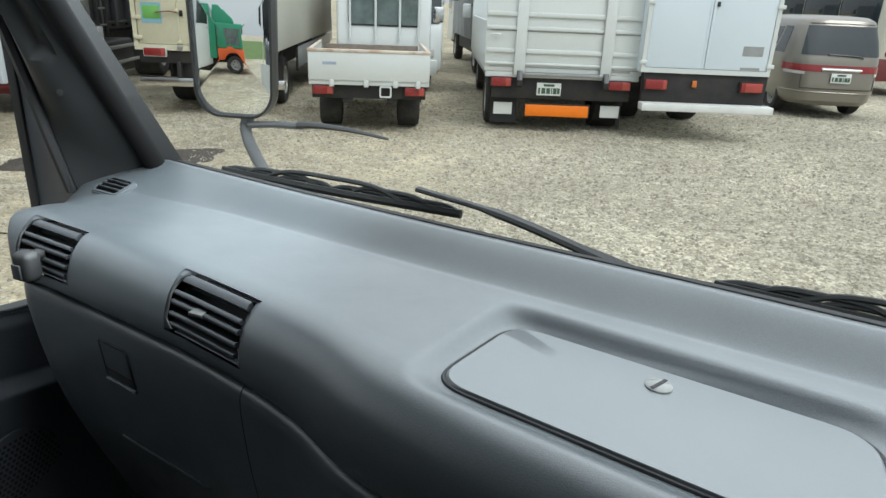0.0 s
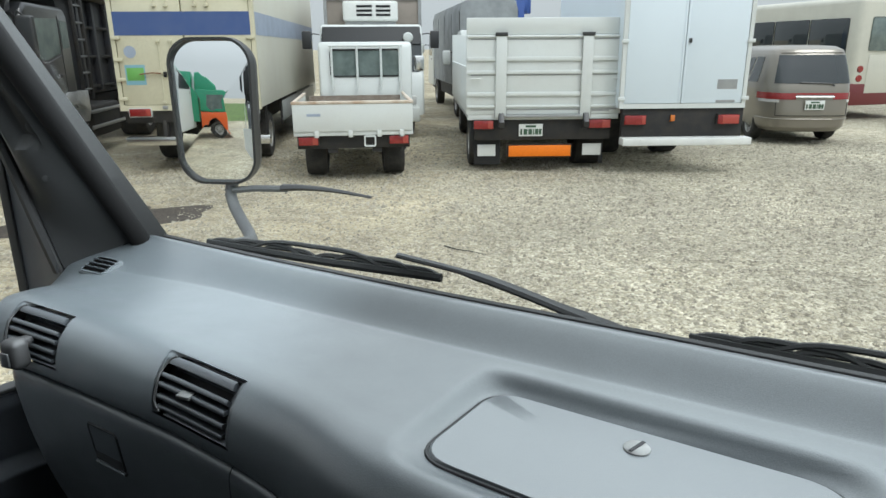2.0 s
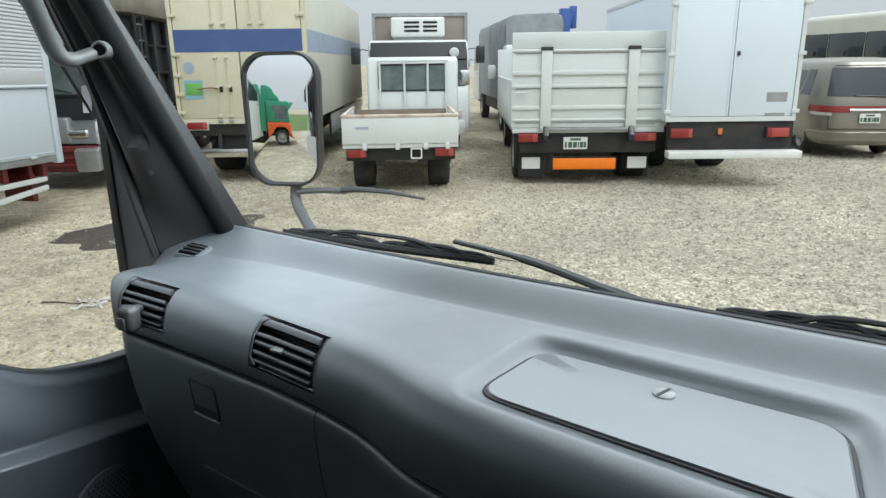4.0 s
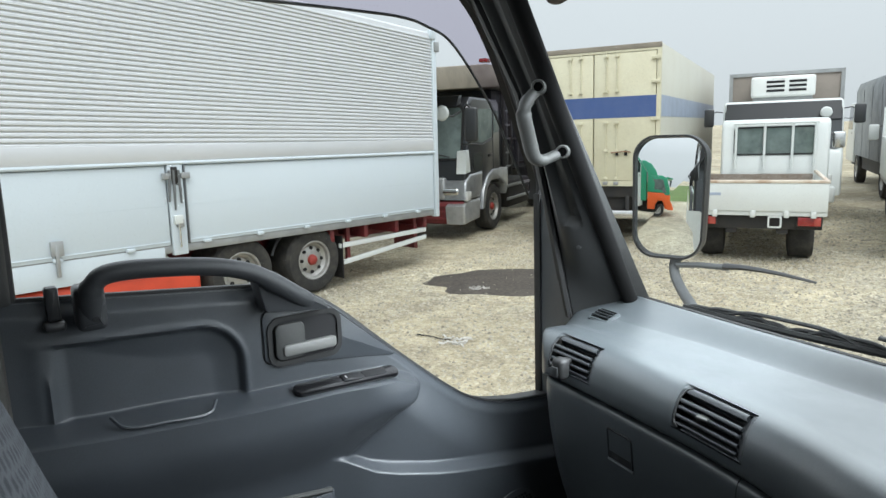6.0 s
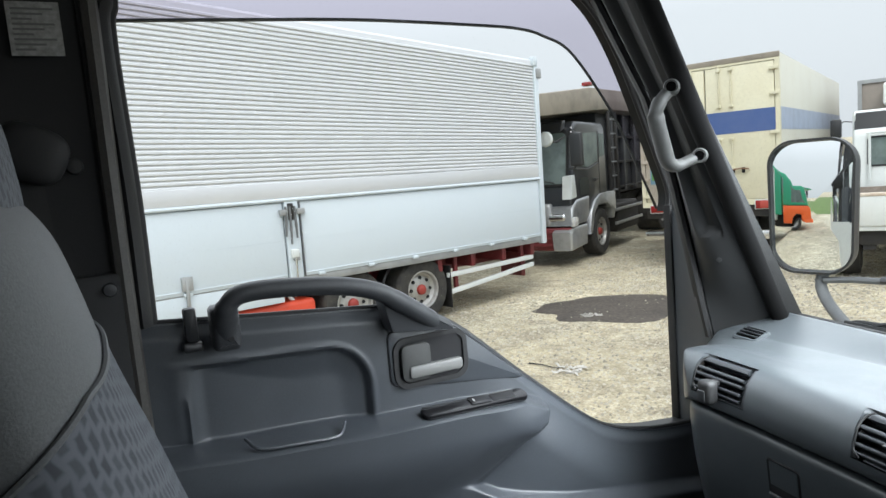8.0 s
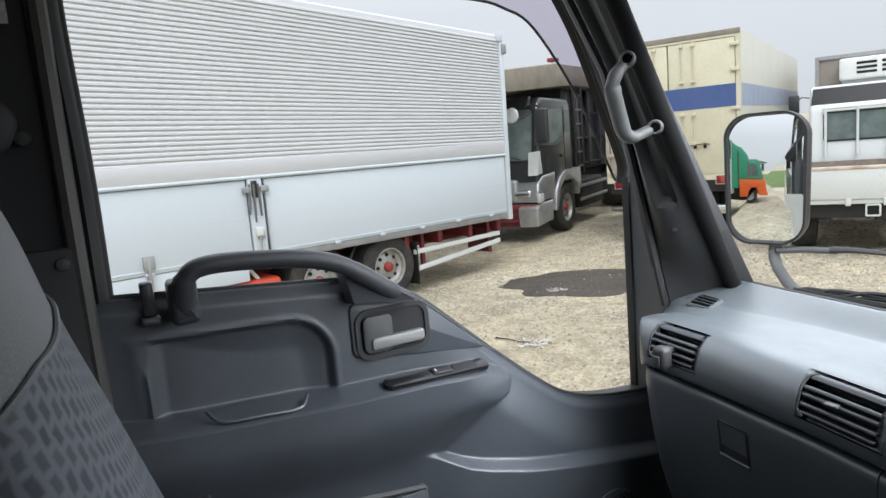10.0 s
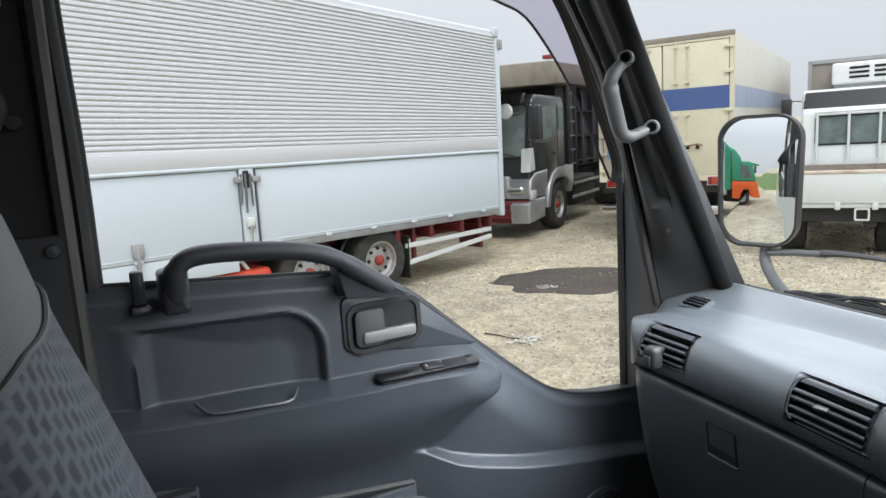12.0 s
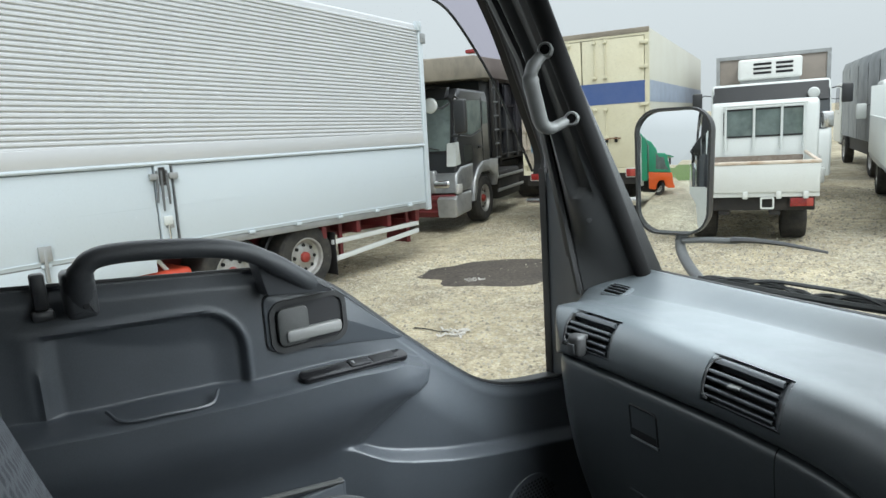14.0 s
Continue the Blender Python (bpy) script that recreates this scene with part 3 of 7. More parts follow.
def dash_keep(x, v):
    y, z = dash_point(x, v)[1:]
    for a, b in VENTS.values():
        if a < x < b and v > NV * 0.49 and 1.375 < z < 1.4310 and y < smooth_curve(x, ROLL) + 0.040:
            return False
    return True


dashboard = holder("dashboard", pose(0, 0, 0), "dark grey moulded plastic dashboard under the windscreen", "dashboard", kind="")
dx = sorted(set(round(x, 5) for x in steps(-0.86, -0.751, 26) + steps(-0.751, -0.634, 18) + steps(-0.634, -0.450, 34) + steps(-0.450, -0.324, 18) + steps(-0.324, -0.135, 38) + steps(-0.135, -0.07, 34) + steps(-0.07, 0.32, 80) + steps(0.32, 0.95, 30)))
part("dash_top", sheet(dash_point, dx, [i * 1.0 for i in range(NV)], dash_keep), DASH, dashboard, "dark grey grained dash top with a rolled edge", angle=80)


def roll_place(x, z, out=0.0):
    """A place on the rolled edge at the height z."""
    yr = smooth_curve(x, ROLL)
    rows = [(yr + 0.045, 1.4325), (yr + 0.03, 1.4275), (yr + 0.012, 1.411), (yr + 0.002, 1.387), (yr, 1.366)]
    for (ya, za), (yb, zb) in zip(rows, rows[1:]):
        if z >= zb:
            f = (za - z) / (za - zb)
            return Vector((x, ya + (yb - ya) * f - out * 0.8, z + out * 0.5))
    return Vector((x, yr - out, z))


def on_roll(x, s, depth=0.0):
    """A place on the rolled edge: s from 0 at the top of the vent to 1 at its foot, sunk by depth."""
    yr = smooth_curve(x, ROLL)
    run = [(yr + 0.0415, 1.4318), (yr + 0.030, 1.4275), (yr + 0.012, 1.411), (yr + 0.002, 1.387), (yr + 0.0005, 1.3755)]
    ds = [math.hypot(a[0] - b[0], a[1] - b[1]) for a, b in zip(run, run[1:])]
    at = s * sum(ds)
    for (a, b), d in zip(zip(run, run[1:]), ds):
        if at <= d + 1e-6:
            f = at / d
            ny, nz = (b[1] - a[1]) / d, -(b[0] - a[0]) / d
            return Vector((x, a[0] + (b[0] - a[0]) * f - ny * depth, a[1] + (b[1] - a[1]) * f - nz * depth))
        at -= d
    return Vector((x, run[-1][0], run[-1][1]))


def vent_left(x0, s):
    """The vent's rounded outer end: how it swings in towards the top and the foot."""
    t = max(0.0, (0.42 - s) / 0.42)
    u = max(0.0, (s - 0.80) / 0.20)
    return x0 + 0.030 * (1 - math.sqrt(max(0.0, 1 - t * t))) + 0.012 * u * u


def vent_slat(x0, x1, s0, s1, sunk, deep):
    """A curved slat whose outer end follows the rounded end of the vent."""
    own = bmesh.new()
    rows = []
    ss = steps(s0, s1, 4)
    for f in steps(0, 1, 9):
        row = []
        for k, s in enumerate(ss):
            xl = vent_left(x0, s)
            row.append(own.verts.new(on_roll(xl + (x1 - xl) * f, s, sunk + (0.0010 if k in (0, 3) else 0.0))))
        for s in reversed(ss):
            xl = vent_left(x0, s)
            row.append(own.verts.new(on_roll(xl + (x1 - xl) * f, s - 0.02, deep)))
        rows.append(row)
    m = len(rows[0])
    for r, t in zip(rows, rows[1:]):
        for k in range(m):
            own.faces.new((r[k], r[(k + 1) % m], t[(k + 1) % m], t[k]))
    own.faces.new(rows[0])
    own.faces.new(rows[-1][::-1])
    return own


def air_vent(name, x0, x1, knob):
    v = holder(name, pose(0, 0, 0), "dark slatted air vent set in the rolled dash edge", "air vent", "dash air vents")
    part("duct", sheet(lambda x, s: on_roll(x, s, 0.026), steps(x0 - 0.008, x1 + 0.008, 6), steps(0, 1, 12)), DARKIN, v)
    b = x1 - 0.002
    # the dash fills the corners beside the rounded end
    part("end_fill", sheet(lambda f, s: on_roll(x0 - 0.004 + (vent_left(x0, s) - x0 + 0.002) * f, s, 0.0008 + 0.004 * f * f), steps(0, 1, 6), steps(0, 1, 30)), DASH, v)
    part("upper_band", vent_slat(x0 + 0.005, b - 0.010, 0.085, 0.235, 0.0006, 0.018), VENTP, v)
    for s0, s1 in ((0.375, 0.445), (0.545, 0.615), (0.715, 0.785), (0.880, 0.935)):
        part("slat", vent_slat(x0 + 0.004, b - 0.011, s0, s1, 0.0016, 0.022), VENTP, v)
    part("cheek", sheet(lambda x, s: on_roll(x, s, 0.0008 + 0.010 * ease(b - 0.001, b - 0.014, x)), steps(b - 0.014, b + 0.001, 8), steps(0.06, 1, 24)), VENTP, v, "smooth curved end cheek")
    part("end_rim", tube([on_roll(vent_left(x0 + 0.0022, s), s, 0.0012) for s in steps(0.09, 0.97, 26)], 0.0015, 6), RUBBER, v)
    part("top_slot", vent_slat(x0 + 0.020, b + 0.0005, 0.0, 0.050, 0.004, 0.012), DARKIN, v, "dark joint over the vent")
    part("lower_band", vent_slat(x0 + 0.008, b, 0.975, 0.998, 0.0010, 0.016), VENTP, v)
    if knob:
        c = on_roll((x0 + x1) / 2 - 0.012, 0.60, -0.003)
        part("thumb_tab", box(c.x - 0.009, c.x + 0.009, c.y - 0.001, c.y + 0.012, c.z - 0.0022, c.z + 0.0022, 0.0014), GRIP, v, "worn grey thumb tab")
    return v


air_vent("air_vent", *VENTS["outer"], False)
air_vent("air_vent", *VENTS["inner"], True)



def dash_z(x, y):
    """The height of the dash top at (x, y)."""
    for k in range(8, int(NV * 0.66)):
        p, q = dash_point(x, k), dash_point(x, k + 1)
        if q[1] <= y <= p[1]:
            return q[2] + (p[2] - q[2]) * (y - q[1]) / max(p[1] - q[1], 1e-6)
    return 1.43


corner_vent = holder("demister_vent", pose(-0.774, 0.992, dash_z(-0.774, 0.992) + 0.0056, 17, 2, -4), "small black slatted demister vent beside the screen pillar", "air vent")
part("housing", slab(rounded(-0.028, 0.028, -0.023, 0.023, 0.008, 5), -0.022, 0.0, "Z", bevel=0.0015), DASH, corner_vent)
# flat black plate in place of shaded slots; nothing is cut out
part("duct", slab(rounded(-0.0225, 0.024, -0.0185, 0.0185, 0.005, 4), 0.0004, 0.0010, "Z"), HOLESHADE, corner_vent)
for i in range(3):
    part("slat", box(-0.0225, 0.024, -0.0100 + 0.0092 * i, -0.0076 + 0.0092 * i, 0.0008, 0.0040, 0.0006), VENTP, corner_vent)
part("bezel", ring(rounded(-0.025, 0.026, -0.0205, 0.0205, 0.008, 5), rounded(-0.022, 0.0235, -0.0175, 0.0175, 0.005, 5), 0.0, 0.0022, "Z"), DASH, corner_vent)

# small hook on the outer vent
hook = holder("vent_hook", pose(0, 0, 0), "small black plastic hook clipped to the outer air vent", "hook")
hp = roll_place(-0.700, 1.392, 0.016)
part("hook_body", box(hp.x - 0.014, hp.x + 0.014, hp.y - 0.015, hp.y + 0.010, hp.z - 0.032, hp.z + 0.008, 0.009, segs=4), RUBBER, hook)
part("hook_face", box(hp.x - 0.009, hp.x + 0.006, hp.y - 0.0185, hp.y - 0.0148, hp.z - 0.026, hp.z - 0.006, 0.002), BLACK, hook, "grey square face")
part("hook_foot", box(hp.x - 0.008, hp.x + 0.008, hp.y - 0.002, hp.y + 0.02, hp.z - 0.006, hp.z + 0.004, 0.003), RUBBER, hook)

# lid in the dash top
lid_bm = bmesh.new()
lc = (sum(p[0] for p in LID) / 4, sum(p[1] for p in LID) / 4)


def soft_outline(pts, r, shrink, n=7):
    c = Vector((sum(p[0] for p in pts) / len(pts), sum(p[1] for p in pts) / len(pts)))
    out = []
    m = len(pts)
    for i in range(m):
        p, a, b = Vector(pts[i]), Vector(pts[i - 1]), Vector(pts[(i + 1) % m])
        p = p + (c - p).normalized() * shrink
        da, db = (a - p).normalized(), (b - p).normalized()
        for k in range(n):
            t = k / (n - 1)
            q0, q2 = p + da * r, p + db * r
            out.append(tuple((1 - t) ** 2 * q0 + 2 * t * (1 - t) * p + t * t * q2))
    return out


lid = holder("dash_lid", pose(0, 0, 0), "flat grey plastic lid let into the dash top, closed", "lid")
lo = soft_outline(LID, 0.032, 0.006)


lid_bm = bmesh.new()
rows = []
for f, dz in ((0.0, 0.0), (0.6, 0.0), (0.985, 0.0), (1.0, -0.002), (1.0, -0.010)):
    row = []
    for px, py in lo:
        x, y = lc[0] + (px - lc[0]) * f, lc[1] + (py - lc[1]) * f
        row.append(lid_bm.verts.new((x, y, lid_height(x, y) + dz)))
    rows.append(row)
for a, b in zip(rows, rows[1:]):
    for i in range(len(a)):
        lid_bm.faces.new((a[i], a[(i + 1) % len(a)], b[(i + 1) % len(a)], b[i]))
part("lid_panel", lid_bm, LIDP, lid)
part("lid_gap", tube([(x, y, lid_height(x, y) - 0.0045) for x, y in soft_outline(LID, 0.034, 0.0035)], 0.0026, 6, closed=True), DARKIN, lid, "dark gap round the lid")
sx, sy = 0.055, 0.793
catch = part("catch", move(turned([(0.0001, 0.0), (0.0115, 0.0), (0.0115, 0.0018), (0.0105, 0.0026), (0.0001, 0.003)], 28, "Z"), Matrix.Translation((sx, sy, lid_height(sx, sy)))), LEVER, lid, "round pale turn catch with a slot")
part("slot", move(box(-0.0105, 0.0105, -0.0016, 0.0016, 0.0031, 0.0036), Matrix.Translation((sx, sy, lid_height(sx, sy))) @ pose(0, 0, 0, 0, 0, 62)), DARKIN, catch)

# lower dash: glovebox and the panel below the middle
glove = holder("glovebox", pose(0, 0, 0), "dark grey closed glovebox with a recessed latch", "glovebox")
LOWER = [(0.024, 0.0), (0.012, 0.002), (0.006, 0.008), (0.004, 0.02), (0.006, 0.05), (0.016, 0.12), (0.04, 0.22), (0.085, 0.34), (0.13, 0.45)]


LOWER_RUN = spline([(0, a, b) for a, b in LOWER], 40)


def lower_point(x, v):
    p = LOWER_RUN
    k = min(int(v), 38)
    q = p[k].lerp(p[k + 1], v - k)
    return (x, smooth_curve(x, ROLL) + q.y + 0.03 * ease(-0.74, -0.81, x), seam_height(x) - 0.003 - q.z)


part("door", sheet(lower_point, steps(-0.775, -0.3335, 46), [i * 1.0 for i in range(40)]), DASH, glove)


def on_glove(x, z, out=0.0):
    for v in range(39):
        p, q = lower_point(x, v), lower_point(x, v + 1)
        if q[2] <= z <= p[2]:
            f = (p[2] - z) / max(p[2] - q[2], 1e-6)
            return Vector((x, p[1] + (q[1] - p[1]) * f - out, z))
    return Vector((x, lower_point(x, 0)[1] - out, z))


GX0, GX1, GZ0, GZ1 = -0.592, -0.535, 1.258, 1.314
part("latch_gap", tube([on_glove(x, z, -0.0012) for x, z in rounded(GX0, GX1, GZ0, GZ1, 0.004, 3)], 0.0026, 6, closed=True), DARKIN, glove, "dark gap round the latch")
part("latch", sheet(lambda x, z: on_glove(x, z, 0.0012), steps(GX0 + 0.003, GX1 - 0.003, 6), steps(GZ0 + 0.016, GZ1 - 0.003, 6)), DASH, glove, "dark grey pull latch")
part("latch_slot", sheet(lambda x, z: on_glove(x, z, 0.0016), steps(GX0 + 0.002, GX1 - 0.002, 6), steps(GZ0 + 0.002, GZ0 + 0.016, 4)), DARKIN, glove, "dark finger slot")
# lip in a paler plastic than the glovebox door
part("latch_lip", tube([on_glove(x, GZ0 - 0.001, 0.002) for x in steps(GX0, GX1 + 0.002, 6)], 0.0024, 6), LIDP, glove, "paler lip under the latch")
part("lower_lip", tube([on_glove(x, 1.140, 0.001) for x in steps(-0.62, -0.44, 10)], 0.0016, 6), DASH, glove)
console = holder("centre_panel", pose(0, 0, 0), "dark grey lower panel below the middle of the dash", "panel")
part("upper_panel", sheet(lower_point, steps(-0.3318, 0.95, 90), [i * 0.5 for i in range(53)]), DASH, console)
part("lower_cover", sheet(lambda x, v: (Vector(lower_point(x, v)) + Vector((0, 0.003, -0.002))), steps(-0.3318, 0.95, 60), [26.0 + i for i in range(14)]), DASH, console, "lower cover below a thin joint")
side_bm = sheet(lambda s, v: (-0.776 - 0.03 * math.sin(s * 1.57), lower_point(-0.776, v)[1] + 0.03 + 0.10 * s, lower_point(-0.776, v)[2]), steps(0, 1, 8), [i * 1.0 for i in range(40)])
part("end_panel", side_bm, DASH, glove)

part("backing", sheet(lambda x, f: (x, smooth_curve(x, ROLL) + 0.075 + 0.05 * f, 1.40 - 0.5 * f), steps(-0.79, 0.95, 30), steps(0, 1, 5)), DARKIN, dashboard)

# ---- windscreen, pillar, roof and the walls that close the cab ----
part_wall = material("cab_wall", (0.07, 0.07, 0.07), 0.8, grain=0.15, grain_size=300)


def screen_point(x, t):
    yb = smooth_curve(x, CREST) + 0.030
    yt = 0.665 - 0.05 * x - 0.05 * max(0, x + 0.75) * max(0, 0.95 - x)
    bow = 0.03 * math.sin(math.pi * t)
    return (x, yb + (yt - yb) * t + bow, 1.435 + 0.70 * t)


windscreen = thing("windscreen", sheet(screen_point, steps(-0.80, 0.95, 30), steps(0, 1, 10)), GLASS, "clear curved windscreen glass above the dash", "windscreen", kind="structure")
windscreen.visible_shadow = False
seal = tube([Vector((x, smooth_curve(x, CREST) + 0.022, 1.4455)) for x in steps(-0.80, 0.95, 40)], 0.0062, 8)
thing("screen_seal", seal, RUBBER, "black rubber seal along the foot of the windscreen", "seal", kind="structure")
cowl = sheet(lambda x, t: (x, smooth_curve(x, CREST) + 0.030 + 0.08 * t, 1.436 - 0.055 * t), steps(-0.85, 0.95, 40), steps(0, 1, 4))
thing("cowl_panel", cowl, BLACK, "black plastic cowl under the windscreen", "cowl", kind="structure")

# A-pillar: rows of height, rear edge y, front edge y
PROWS = [(1.05, 1.05, 1.16), (1.38, 1.008, 1.118), (1.44, 0.992, 1.080), (1.50, 0.976, 1.042), (1.587, 0.955, 0.987), (1.744, 0.912, 0.887), (1.885, 0.856, 0.798), (2.06, 0.745, 0.687), (2.20, 0.655, 0.598)]


def pillar_row(z):
    for (z0, a0, b0), (z1, a1, b1) in zip(PROWS, PROWS[1:]):
        if z <= z1:
            f = (z - z0) / (z1 - z0)
            return a0 + (a1 - a0) * f, b0 + (b1 - b0) * f
    return PROWS[-1][1:]


def pillar_face(z, s):
    """The pillar's inner face: s from 0 at the door to 1 at the screen."""
    r, f = pillar_row(z)
    x = -0.862 + (0.077 * z - 0.026) * s
    y = r + (f - r) * s - 0.032 * math.sin(math.pi * s) * ease(1.44, 1.60, z)
    groove = ease(0.30, 0.42, s) * ease(0.80, 0.70, s) * ease(1.615, 1.645, z) * ease(2.17, 2.12, z)
    y += 0.024 * groove
    return (x + 0.006 * groove, y, z)


def pillar_loop(z):
    inner = [pillar_face(z, s) for s in steps(0, 1, 31)]
    r, f = pillar_row(z)
    return inner + [(-0.880 + 0.077 * z, f + 0.012, z), (-0.76, f + 0.05, z), (-0.90, r + 0.06, z), (-0.905, r + 0.015, z)]


pb = bmesh.new()
loops = [[pb.verts.new(p) for p in pillar_loop(z)] for z in steps(1.06, 2.19, 110)]
for a, b in zip(loops, loops[1:]):
    for i in range(len(a)):
        pb.faces.new((a[i], a[(i + 1) % len(a)], b[(i + 1) % len(a)], b[i]))
pillar = holder("screen_pillar", pose(0, 0, 0), "dark grey plastic trimmed windscreen pillar", "pillar", kind="structure")
part("trim", pb, PILLAR, pillar)
part("outer_skin", sheet(lambda z, k: ((-0.83, -0.87, -0.906, -0.912)[int(k)], (pillar_row(z)[1] + 0.060, pillar_row(z)[0] + 0.078, pillar_row(z)[0] + 0.068, pillar_row(z)[0] + 0.045)[int(k)], z), steps(1.42, 2.19, 16), [0, 1, 2, 3]), WHITE, pillar, "white painted outer pillar skin")
part("screen_edge", tube([(-0.884 + 0.077 * z, pillar_row(z)[1] + 0.002, z) for z in steps(1.43, 2.19, 24)], 0.0165, 10), SCREENEDGE, pillar, "black rubber edge")
part("door_seal", tube([(-0.872, pillar_row(z)[0] - 0.003, z) for z in steps(1.41, 2.19, 24)], 0.0085, 7, up=(1, 0, 0)), RUBBER, pillar, "black door seal")
for z, s in ((1.652, 0.62), (1.575, 0.60)):
    c = Vector(pillar_face(z, s))
    part("cap", move(turned([(0.0001, -0.004), (0.009 if z > 1.6 else 0.005, -0.003), (0.007 if z > 1.6 else 0.004, 0.003), (0.0001, 0.004)], 16, "Y"), Matrix.Translation(c) @ pose(0, 0, 0, 0, 0, 25)), PILLAR, pillar)

# grab handle on the pillar
grab = holder("grab_handle", pose(0, 0, 0), "grey plastic grab handle bolted to the windscreen pillar", "grab handle")
ga, gb = Vector((-0.742, 0.780, 1.883)), Vector((-0.748, 0.845, 1.771))
gu, gl_ = ga + Vector((-0.008, -0.036, -0.032)), gb + Vector((-0.014, -0.058, -0.020))


def rounded_way(a, p, q, z, r=0.027, n=12):
    """The way a-p-q-z with its two corners rounded off."""
    out = [a]
    for before, at, after in ((a, p, q), (p, q, z)):
        u, w = at + (before - at).normalized() * r, at + (after - at).normalized() * r
        out += [u.lerp(at, f).lerp(at.lerp(w, f), f) for f in steps(0, 1, n)]
    return out + [z]


pts = rounded_way(ga, gu, gl_, gb)
part("bar", tube(pts, [0.0122] * 3 + [0.0140] * (len(pts) - 6) + [0.0122] * 3, 16, flat=0.78), GRIP, grab)
for q in (ga, gb):
    foot = part("foot", move(turned([(0.0001, -0.0140), (0.0080, -0.0140), (0.0084, -0.0175), (0.0108, -0.0178), (0.0126, -0.012), (0.0130, 0.016), (0.0001, 0.016)], 20, "Y"), Matrix.Translation(q) @ pose(0, 0, 0, 0, 0, 36)), GRIP, grab)
    # black disc fills the bolt recess and stands in for its shade
    part("bolt_hole", move(turned([(0.0001, -0.0182), (0.0076, -0.0182), (0.0080, -0.0145), (0.0001, -0.0145)], 16, "Y"), Matrix.Translation(q) @ pose(0, 0, 0, 0, 0, 36)), HOLESHADE, foot)

# round sticker at the top of the screen
st = move(turned([(0.0001, 0.0), (0.026, 0.0), (0.0265, 0.0008), (0.0001, 0.001)], 28, "Y"), Matrix.Translation((-0.700, 0.785, 2.035)) @ pose(0, 0, 0, -22, 0, 20))
thing("screen_sticker", st, STICKER, "round brown sticker inside the windscreen", "sticker")

# ---- passenger door ----
SILL = [(-0.04, 1.603), (0.0, 1.600), (0.35, 1.567), (0.42, 1.548), (0.48, 1.508), (0.60, 1.398), (0.70, 1.312), (0.76, 1.266), (0.82, 1.238), (0.90, 1.219), (1.0, 1.207), (1.06, 1.204)]


def sill(y):
    return sum(curve(y + d * 0.018, SILL) for d in (-1, -0.5, 0, 0.5, 1)) / 5


def arm_top(y):
    return curve(y, [(-0.05, 1.425), (0.10, 1.408), (0.29, 1.394), (0.45, 1.388), (0.56, 1.380), (0.62, 1.352), (0.66, 1.320), (0.75, 1.25)])


def ledge(y):
    return curve(y, [(0.40, 1.262), (0.46, 1.244), (0.49, 1.226), (0.52, 1.209), (0.56, 1.195), (0.64, 1.175), (0.78, 1.146), (0.95, 1.115), (1.1, 1.09)])


def pocket(y, z):
    """How far (y, z) lies inside the hollow of the door lining."""
    zz = z + 0.05 * (y - 0.15)
    d = min(0.303 - y, 1.5255 - zz)
    if y > 0.235 and zz > 1.4575:
        d = 0.068 - math.hypot(y - 0.235, zz - 1.4575)
    return min(d, 0.30 * (y - 0.030))


def door_x(y, z):
    x = -0.968 + 0.045 * y
    a = arm_top(y)
    # arm rest with a tapered nose
    stop = curve(z, [(1.02, 0.40), (1.12, 0.42), (1.21, 0.47), (1.236, 0.500), (1.296, 0.580), (1.322, 0.632), (1.345, 0.640), (1.40, 0.612)])
    end = 0.62 * ease(stop + 0.010, stop - 0.035, y) + 0.38 * ease(stop + 0.010, stop - 0.14, y)
    up = ease(a + 0.004, a - 0.012, z)
    under = 1 - 0.80 * ease(a - 0.045, a - 0.20, z)
    arm = 0.064 * up * end * under
    # hollow with a crisp edge
    d = pocket(y, z)
    x -= (0.010 * ease(0.0, 0.007, d) + 0.008 * ease(0.0, 0.05, d)) * ease(a - 0.012, a + 0.006, z)
    x += 0.0035 * math.exp(-((y - 0.026) / 0.0035) ** 2) * ease(1.50, 1.47, z) * ease(a - 0.004, a + 0.006, z)
    x += 0.0022 * math.exp(-((d + 0.004) / 0.004) ** 2) * ease(a, a + 0.012, z)
    # lower ledge
    k = ledge(y)
    low = 0.036 * ease(k + 0.002, k - 0.016, z)
    low *= ease(0.36, 0.52, y)
    x += 0.5 * (arm + low + math.sqrt((arm - low) ** 2 + 0.00006) - 0.0077) + 0.02 * ease(1.0, 0.8, z)
    # lip under the window
    fore = ease(0.45, 0.70, y)
    x += 0.030 * fore * ease(sill(y) - 0.012, sill(y) - 0.125, z) - 0.012 * ease(sill(y) - 0.024, sill(y), z)
    return x


def door_heights(y):
    """Heights down the lining, close together over the arm rest and the ledge."""
    s_ = sill(y)
    a = min(arm_top(y), s_ - 0.045)
    k = min(ledge(y), a - 0.065)
    knots = [s_, s_ - 0.026, a + 0.010, a - 0.030, k + 0.008, k - 0.018, 0.72]
    out = []
    for (z0, z1), n in zip(zip(knots, knots[1:]), (8, 32, 22, 16, 14, 22)):
        out += steps(z0, z1, n + 1)[:-1]
    return out + [0.72]


@functools.lru_cache(None)
def heights_at(y):
    return door_heights(y)


def door_point(y, t):
    z = heights_at(y)[int(t)]
    return (door_x(y, z), y, z)


